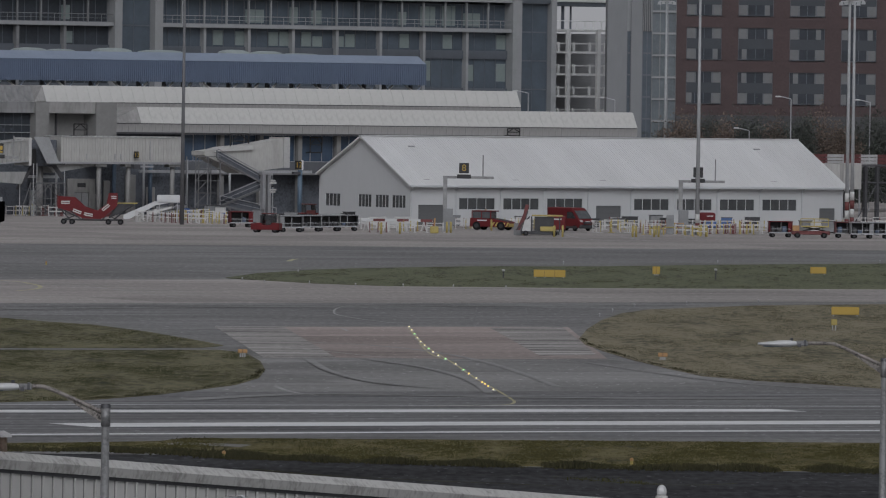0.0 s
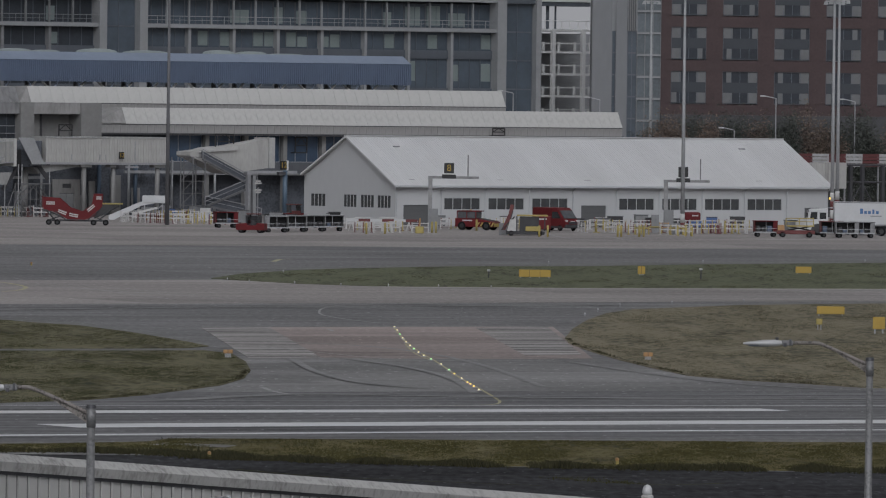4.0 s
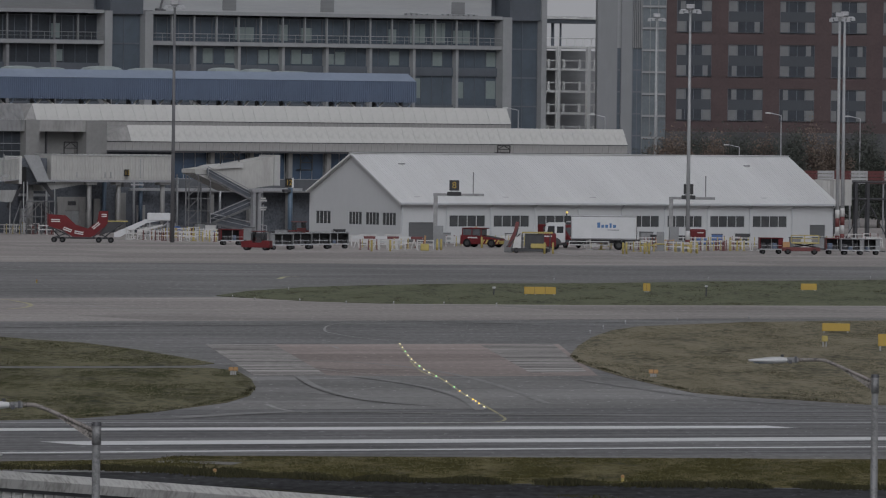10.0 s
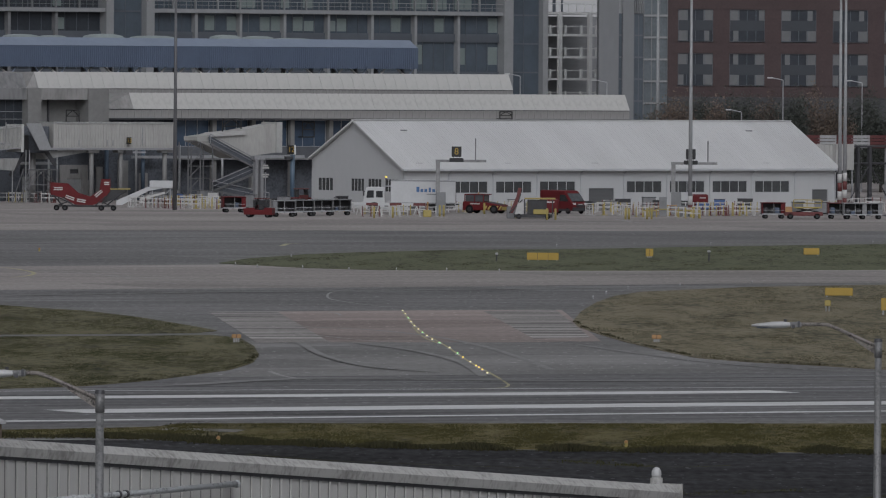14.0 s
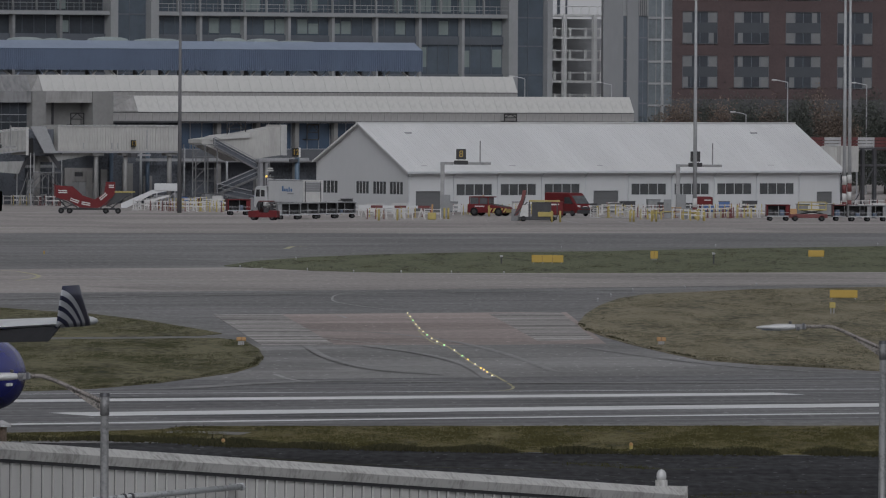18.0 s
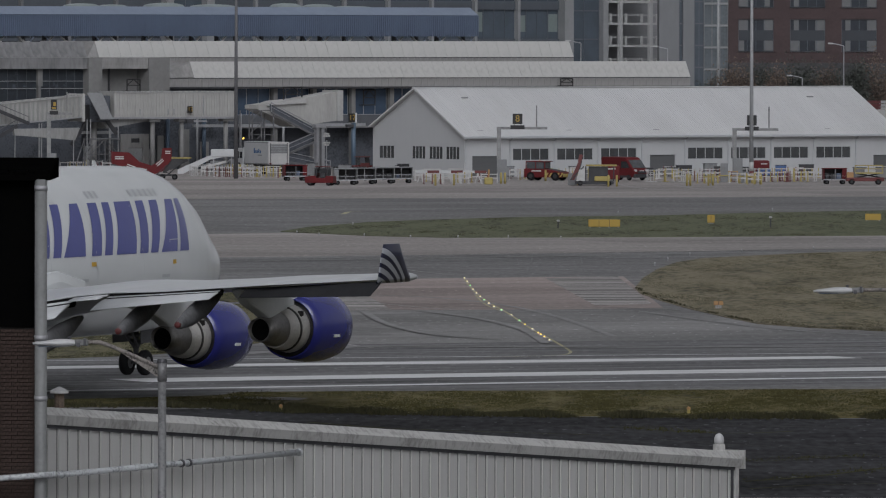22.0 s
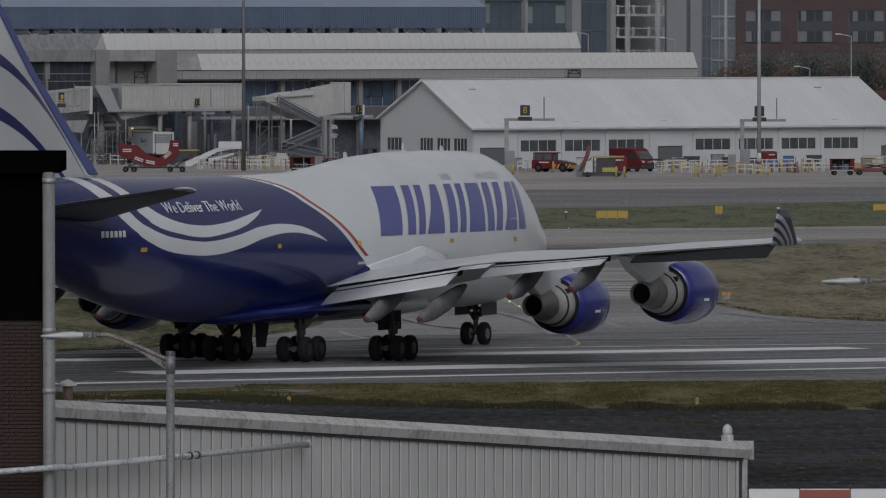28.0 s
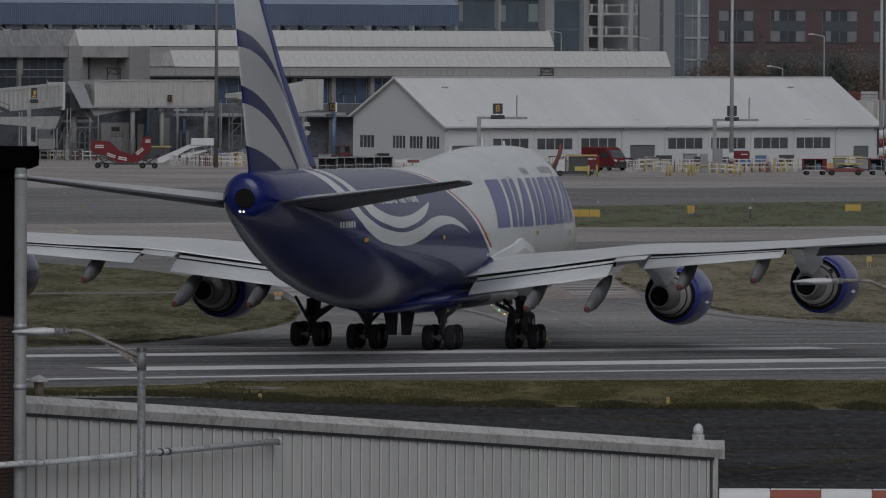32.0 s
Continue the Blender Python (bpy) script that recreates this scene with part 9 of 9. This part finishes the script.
part("glass", prism(bmesh.new(), ((-1.7, 1.0), (0.95, 1.0), (0.45, 1.36), (-1.15, 1.38)), -0.862, 0.862, "Y"), CAR_GLASS, car)
for x in (-1.3, 1.3):
    for y in (-0.78, 0.78):
        wheel(car, x, y, 0.31, 0.2)
car2 = thing("covered_trailer", pose(43.65, 1163.44, 0.6, 0, 0, 4), "pale covered load on a low stand", "trailer")
part("cover", rounded(boxes((-1.2, 1.2, -0.6, 0.6, 0.0, 0.9)), 0.25, 3), surface("pale_blue_cover", (0.22, 0.25, 0.32), 0.6), car2)
part("leg", boxes((-1.0, -0.9, -0.5, 0.5, -0.6, 0.02), (0.9, 1.0, -0.5, 0.5, -0.6, 0.02)), STEEL, car2)


def bollard(x, y, h=1.15):
    t = thing("bollard", pose(x, y, 0), "yellow steel bollard on the apron", "bollard", "yellow bollards")
    part("post", tubes(((0, 0, 0), (0, 0, h), 0.11), n=12), YELLOW, t, "", True)
    part("cap", tubes(((0, 0, h), (0, 0, h + 0.05), 0.11, 0.05), n=12), YELLOW, t)
    return t


first = bollard(-0.55, 1054.81)
for x, y in ((1.38, 1056.32), (6.32, 1067.73), (6.74, 1068.06), (9.87, 1093.92), (11.20, 1087.07), (17.31, 1050.18), (18.19, 1050.86), (22.83, 1088.48), (23.91, 1085.44), (25.57, 1056.52), (25.93, 1056.80), (27.85, 1058.27), (33.08, 1069.72), (33.51, 1066.32), (38.25, 1100.70), (-42.71, 1161.62), (-40.52, 1163.57), (-43.15, 1161.24), (39.24, 1097.54), (28.33, 1058.64), (-25.08, 1182.04), (-24.75, 1182.33)):
    copy_thing(first, pose(x, y, 0))


def rail_barrier(m, w, material, label, rails=2, rail_paint=None):
    t = thing("apron_barrier", m, label, "barrier", "apron barriers")
    for x in (0.05, w / 2, w - 0.05):
        part("post", boxes((x - 0.045, x + 0.045, -0.045, 0.045, 0, 1.1)), material, t)
        part("foot", boxes((x - 0.07, x + 0.07, -0.35, 0.35, 0, 0.06)), material, t)
    for k in range(rails):
        z = 1.05 - 0.45 * k
        part("rail", boxes((0, w, -0.03, 0.03, z - 0.09, z)), rail_paint or material, t)
    return t


random.seed(31)
kinds = ((WHITE_DULL, "white tubular barrier on the apron"), (YELLOW, "white railed barrier with yellow posts on the apron", 2, WHITE_DULL), (RED_DULL, "red and white barrier on the apron", 2, WHITE_DULL), (ORANGE, "orange plastic barrier on the apron"))
protos = {}
for x, y in ((-44.45, 1164.77), (-42.23, 1157.39), (-40.40, 1163.68), (-38.50, 1151.47), (-27.80, 1125.09), (-26.37, 1117.69), (-24.88, 1114.69), (-23.57, 1111.56), (-22.62, 1116.59), (-21.36, 1109.20), (-20.30, 1118.54), (-19.27, 1123.68), (-18.02, 1111.99), (-24.42, 1136.71), (-22.56, 1138.31), (-2.81, 1087.68), (-1.59, 1080.76), (0.21, 1078.29), (1.76, 1075.65), (3.21, 1080.69), (7.39, 1095.92), (8.50, 1096.81), (13.05, 1100.48), (22.40, 1099.98)) + ((23.75, 1109.11), (25.14, 1094.24), (26.19, 1087.24), (27.03, 1072.56), (30.44, 1075.21), (31.49, 1072.25), (35.35, 1086.70), (36.60, 1091.56), (37.71, 1088.55), (39.33, 1089.82), (29.89, 1090.16), (32.05, 1065.20), (49.17, 1129.62), (51.57, 1148.36), (53.44, 1154.16), (55.32, 1160.03), (47.40, 1132.33), (54.26, 1133.73), (-11.46, 1104.94), (-1.94, 1104.53), (0.82, 1106.80), (24.62, 1126.28), (38.20, 1120.77), (-21.48, 1148.15)):
    k = random.choice((0, 0, 0, 0, 1, 1, 1, 2, 2, 3))
    m = pose(x, y, 0, 0, 0, random.uniform(-12, 25))
    if k in protos:
        copy_thing(protos[k], m)
    else:
        protos[k] = rail_barrier(m, random.uniform(1.5, 2.0), *kinds[k])
strips = (((-28.01, 1116.30), (-17.04, 1108.62)), ((-28.24, 1137.86), (-18.05, 1133.37)), ((-2.75, 1064.39), (4.36, 1066.19)), ((21.89, 1083.84), (39.74, 1086.29)), ((22.60, 1104.15), (40.46, 1114.45)), ((6.95, 1103.63), (15.27, 1106.31)), ((46.87, 1119.58), (54.95, 1121.98)), ((-43.93, 1151.28), (-36.18, 1148.94)), ((-11.37, 1096.81), (-2.84, 1095.67)))
for (xa, ya), (xb, yb) in strips:
    n = int(abs(xb - xa) / 1.25)
    for q in range(n):
        f = (q + random.uniform(0.1, 0.9)) / n
        k = random.choice((0, 0, 0, 0, 1, 1, 1, 2))
        copy_thing(protos[k], pose(xa + (xb - xa) * f, ya + (yb - ya) * f + random.uniform(-1.5, 1.5), 0, 0, 0, random.choice((0, 0, 0, 90)) + random.uniform(-15, 25)))


def crate(m, w, h, material, label):
    t = thing("equipment_crate", m, label, "crate", "crates along the hangar")
    part("body", rounded(boxes((-w / 2, w / 2, -0.4, 0.4, 0.12, h)), 0.04, 1), material, t)
    part("lid", boxes((-w / 2 - 0.03, w / 2 + 0.03, -0.43, 0.43, h, h + 0.07)), STEEL_DARK, t)
    part("skid", boxes((-w / 2 + 0.1, -w / 2 + 0.2, -0.4, 0.4, 0, 0.12), (w / 2 - 0.2, w / 2 - 0.1, -0.4, 0.4, 0, 0.12)), STEEL_DARK, t)
    return t


looks = ((GREY_GSE, "grey equipment crate on skids"), (GREY_GSE, "grey equipment crate on skids"), (DARK_GSE, "dark equipment crate on skids"), (WHITE_DULL, "dull white equipment crate on skids"), (BLUE_CAR, "blue equipment crate on skids"))
for (xa, ya), (xb, yb), n in ((*((-26.90, 1161.65), (-17.07, 1151.96)), 12), (*((7.03, 1116.02), (40.92, 1127.09)), 16), (*((44.91, 1102.02), (54.13, 1105.35)), 8), (*((-46.06, 1172.81), (-36.26, 1172.07)), 8), (*((-15.33, 1118.46), (-2.88, 1112.01)), 9)):
    for q in range(n):
        f = (q + random.uniform(0.1, 0.9)) / n
        mat, lab = random.choice(looks)
        crate(pose(xa + (xb - xa) * f, ya + (yb - ya) * f, 0, 0, 0, random.uniform(-20, 40)), random.uniform(0.7, 1.7), random.uniform(0.6, 1.5), mat, lab)
bar = thing("boom_barrier", pose(-2.66, 1076.00, 0, 0, 0, -3), "long red and white boom rail on white trestles", "barrier")
for k in range(6):
    part("boom", boxes((k * 1.25, k * 1.25 + 1.24, -0.06, 0.06, 1.0, 1.28)), RED_DULL if k % 2 else WHITE, bar, "red length" if k % 2 else "white length")
for x in (0.5, 2.6, 4.6, 6.6):
    part("trestle", tubes(((x - 0.3, 0, 0), (x, 0, 1.0), 0.06), ((x + 0.3, 0, 0), (x, 0, 1.0), 0.06)), WHITE_DULL, bar)
fuel = thing("hydrant_pit_marker", pose(4.99, 1062.90, 0), "yellow apron hydrant cover with a tall handle", "hydrant")
part("body", rounded(boxes((-0.45, 0.45, -0.4, 0.4, 0, 0.75)), 0.12, 2), YELLOW, fuel)
part("handle", tubes(((0, 0, 0.7), (0.05, 0, 1.6), 0.09)), ORANGE, fuel)
for x, y, h in ((30.17, 1082.64, 2.0), (32.21, 1076.59, 1.2), (28.55, 1073.74, 0.9)):
    eq = thing("service_pedestal", pose(x, y, 0), "grey service pedestal with yellow guards", "pedestal", "service pedestals")
    part("cabinet", rounded(boxes((-0.4, 0.4, -0.3, 0.3, 0, h)), 0.03, 1), GREY_GSE, eq)
    part("guard", tubes(((-0.7, -0.4, 0), (-0.7, -0.4, 0.7), 0.07), ((0.7, -0.4, 0), (0.7, -0.4, 0.7), 0.07), ((-0.7, -0.4, 0.7), (0.7, -0.4, 0.7), 0.07)), YELLOW, eq)


# -- trees before the hotel --
BARK = surface("grey_brown_bark", (0.06, 0.05, 0.042), 0.9, var=0.3, size=0.6)
EVERGREEN = leafy("evergreen_leaves", (0.044, 0.049, 0.044), (0.082, 0.088, 0.076))
AUTUMN = leafy("brown_autumn_leaves", (0.085, 0.068, 0.057), (0.180, 0.138, 0.110))


def tree(x, y, h, w, leaves, label, seed, dense=900):
    rnd = random.Random(seed)
    t = thing("tree", pose(x, y, 0), label, "tree", "trees before the hotel")
    bm = bmesh.new()
    tube(bm, (0, 0, 0), (0.1, 0, h * 0.55), 0.22, 0.1, 8)
    tips = []
    for k in range(9):
        a = rnd.uniform(0, 2 * math.pi)
        z0 = h * rnd.uniform(0.2, 0.5)
        tip = Vector((math.cos(a) * w * rnd.uniform(0.25, 0.45), math.sin(a) * w * rnd.uniform(0.25, 0.45), h * rnd.uniform(0.5, 0.95)))
        tube(bm, (0.05, 0, z0), tip, 0.08, 0.025, 6)
        tips.append(tip)
    part("trunk", bm, BARK, t)
    verts, faces = [], []
    for k in range(dense):
        tip = rnd.choice(tips)
        p = tip * rnd.uniform(0.55, 1.05) + Vector((rnd.gauss(0, w * 0.14), rnd.gauss(0, w * 0.14), rnd.gauss(0, h * 0.09)))
        if p.z < h * 0.12:
            p.z = h * rnd.uniform(0.12, 0.4)
        s = rnd.uniform(0.08, 0.17)
        u = Vector((rnd.gauss(0, 1), rnd.gauss(0, 1), rnd.gauss(0, 1))).normalized() * s
        v = u.cross(Vector((rnd.gauss(0, 1), rnd.gauss(0, 1), rnd.gauss(0, 1)))).normalized() * s * 0.7
        n0 = len(verts)
        verts += [p - u, p - v, p + u, p + v]
        faces.append((n0, n0 + 1, n0 + 2, n0 + 3))
    me = bpy.data.meshes.new("crown")
    me.from_pydata([tuple(q) for q in verts], [], faces)
    me.materials.append(leaves)
    o = new("crown", me)
    o.parent = t
    return t


random.seed(77)
# place along the hotel, height, width; the bright ones carry autumn leaves
for k, (x, h, w, green) in enumerate(((34.2, 10.2, 5.0, True), (36.4, 11.0, 4.2, False), (38.4, 13.0, 4.6, False), (40.6, 11.4, 4.4, True), (42.9, 10.8, 3.6, False), (45.8, 11.6, 5.4, True),
                                      (48.8, 11.3, 3.4, False), (50.8, 10.6, 4.4, True), (52.6, 11.9, 4.6, True), (55.9, 12.4, 5.6, False), (58.3, 10.6, 4.2, False), (61.2, 12.0, 5.0, True), (63.6, 12.3, 5.0, True),
                                      (66.0, 10.5, 4.0, False), (68.5, 12.0, 5.0, True), (71.5, 11.0, 4.4, False), (74.5, 11.8, 5.2, True), (78.0, 10.8, 4.6, False), (82.0, 11.6, 5.2, True), (86.0, 11.2, 4.8, False))):
    tree(x, 1300 + random.uniform(-10, 10), h, w, EVERGREEN if green else AUTUMN, "dark leafy tree before the brick hotel" if green else "thin tree with brown autumn leaves", 100 + k, 9000 if green else 5500)
rnd = random.Random(9)
verts, faces = [], []
for k in range(40000):
    p = Vector((rnd.uniform(31.062, 88.396), 1290 + rnd.gauss(0, 1.2), 0))
    p.z = rnd.uniform(0.2, 1.0) * (5.6 + 1.6 * noise.noise(Vector((p.x * 0.3, 0, 3))))
    u = Vector((rnd.gauss(0, 1), rnd.gauss(0, 1), rnd.gauss(0, 1))).normalized() * rnd.uniform(0.08, 0.18)
    v = u.cross(Vector((rnd.gauss(0, 1), rnd.gauss(0, 1), rnd.gauss(0, 1)))).normalized() * 0.11
    n0 = len(verts)
    verts += [p - u, p - v, p + u, p + v]
    faces.append((n0, n0 + 1, n0 + 2, n0 + 3))
me = bpy.data.meshes.new("hedge")
me.from_pydata([tuple(q) for q in verts], [], faces)
me.materials.append(EVERGREEN)
tagged(new("hedge", me), "dull green hedge below the trees", "hedge", kind="stuff")
# distant road lamps
for u, v, D in ((50.882, 1285, 14.154), (29.176, 1310, 13.648), (45.826, 1290, 10.059), (61.114, 1290, 13.85), (17.736, 1290, 14.411)):
    t = thing("road_lamp", pose(u, v, 0), "thin grey road lamp behind the hangar", "street lamp", "distant road lamps")
    part("column", tubes(((0, 0, 0), (0, 0, D), 0.1, 0.07)), STEEL, t)
    part("arm", tubes(((0, 0, D), (-1.4, 0, D + 0.3), 0.06)), STEEL, t)
    part("lamp_head", rounded(boxes((-2.0, -1.3, -0.15, 0.15, D + 0.2, D + 0.38)), 0.05, 1), LAMP_HEAD, t)


def travelled(rows):
    """Metres gone at each row's time."""
    out, d = [], 0.0
    for k, (t, x, y, *_) in enumerate(rows):
        if k:
            d += math.hypot(x - rows[k - 1][1], y - rows[k - 1][2])
        out.append((t, d))
    return out


def roll(wheels, rows, across_axis):
    """Turn wheels by the way gone, in steps of less than a quarter turn."""
    course = travelled(rows)
    ts, ds = [c[0] for c in course], [c[1] for c in course]
    steps = [32.0 * k / 300 for k in range(301)]
    for ob, x, y, r in wheels:
        turned = [(t, math.degrees(float(np.interp(t, ts, ds)) / r)) for t in steps]
        walk(ob, [(t, pose(x, y, r, -a, 0, 0) if across_axis == "X" else pose(x, y, r, 0, a, 0)) for t, a in turned])


def motions():
    """All that moves: the aircraft rolls across the runway and turns onto the taxiway; the catering truck drives along the apron."""
    rows = ((0, -85.0, 303.0, 22.0), (14, -48.9, 394.5, 22.0), (16, -42.6, 410.7, 22.0), (18, -35.74, 426.93, 22.11), (19, -32.86, 434.3, 22.2), (20, -30.40, 441.0, 22.25), (21, -27.51, 447.77, 23.45), (22, -24.60, 454.70, 24.1), (23, -21.68, 461.70, 24.61), (24, -18.82, 469.05, 25.1), (25, -16.00, 476.37, 25.43), (27.5, -9.35, 490.01, 23.10), (28, -8.14, 492.02, 22.19), (29, -5.84, 495.67, 20.02), (30, -3.76, 498.8, 17.55), (32, -0.32, 506.8, 12.85))
    lean = ((0, 0.0), (18, 0.2), (20, 0.6), (21, 0.4), (22, -0.25), (23, 0.05), (24, 0.65), (25, 0.35), (27.5, 0.3), (28, 0.15), (29, -0.1), (30, 0.6), (32, -0.1))
    nod = ((0, 0.0), (18, 0.3), (21, 0.5), (22, 0.3), (23, 0.1), (25, 0.0), (28, -0.1), (30, -0.2), (32, -0.2))
    walk(aircraft, [(t, pose(x, y, 0, float(np.interp(t, [q[0] for q in nod], [q[1] for q in nod])), -float(np.interp(t, [q[0] for q in lean], [q[1] for q in lean])), -a)) for t, x, y, a in rows])
    drive = ((0, 73.65, 1084.00, 180), (4.5, 54.14, 1084.00, 180), (5, 52.09, 1084.00, 180), (6, 47.52, 1084.00, 180), (7, 42.64, 1084.00, 180), (8, 37.58, 1084.00, 180), (9, 32.52, 1084.00, 180), (10, 27.64, 1084.00, 180), (11, 22.82, 1084.00, 180), (12, 18.19, 1084.00, 180), (13, 13.19, 1084.00, 180), (14, 8.13, 1084.00, 180), (14.5, 5.66, 1084.00, 180), (16.5, -2.5, 1092.00, 145), (18, -7.7, 1100.00, 124), (19, -10.5, 1108.00, 117), (20, -13.2, 1116.00, 114), (21, -15.65, 1124.00, 112), (22, -18.0, 1131.00, 114), (23, -20.5, 1137.00, 113), (24, -23.6, 1141.50, 107), (25, -25.4, 1146.00, 108), (28, -32.3, 1153.00, 111), (30, -37.3, 1155.50, 107), (32, -42.6, 1158.00, 99))
    walk(truck, [(t, pose(x, y, 0, 0, 0, a)) for t, x, y, a in drive])
    roll(AC_WHEELS, rows, "X")
    roll(TRUCK_WHEELS, drive, "Y")


motions()
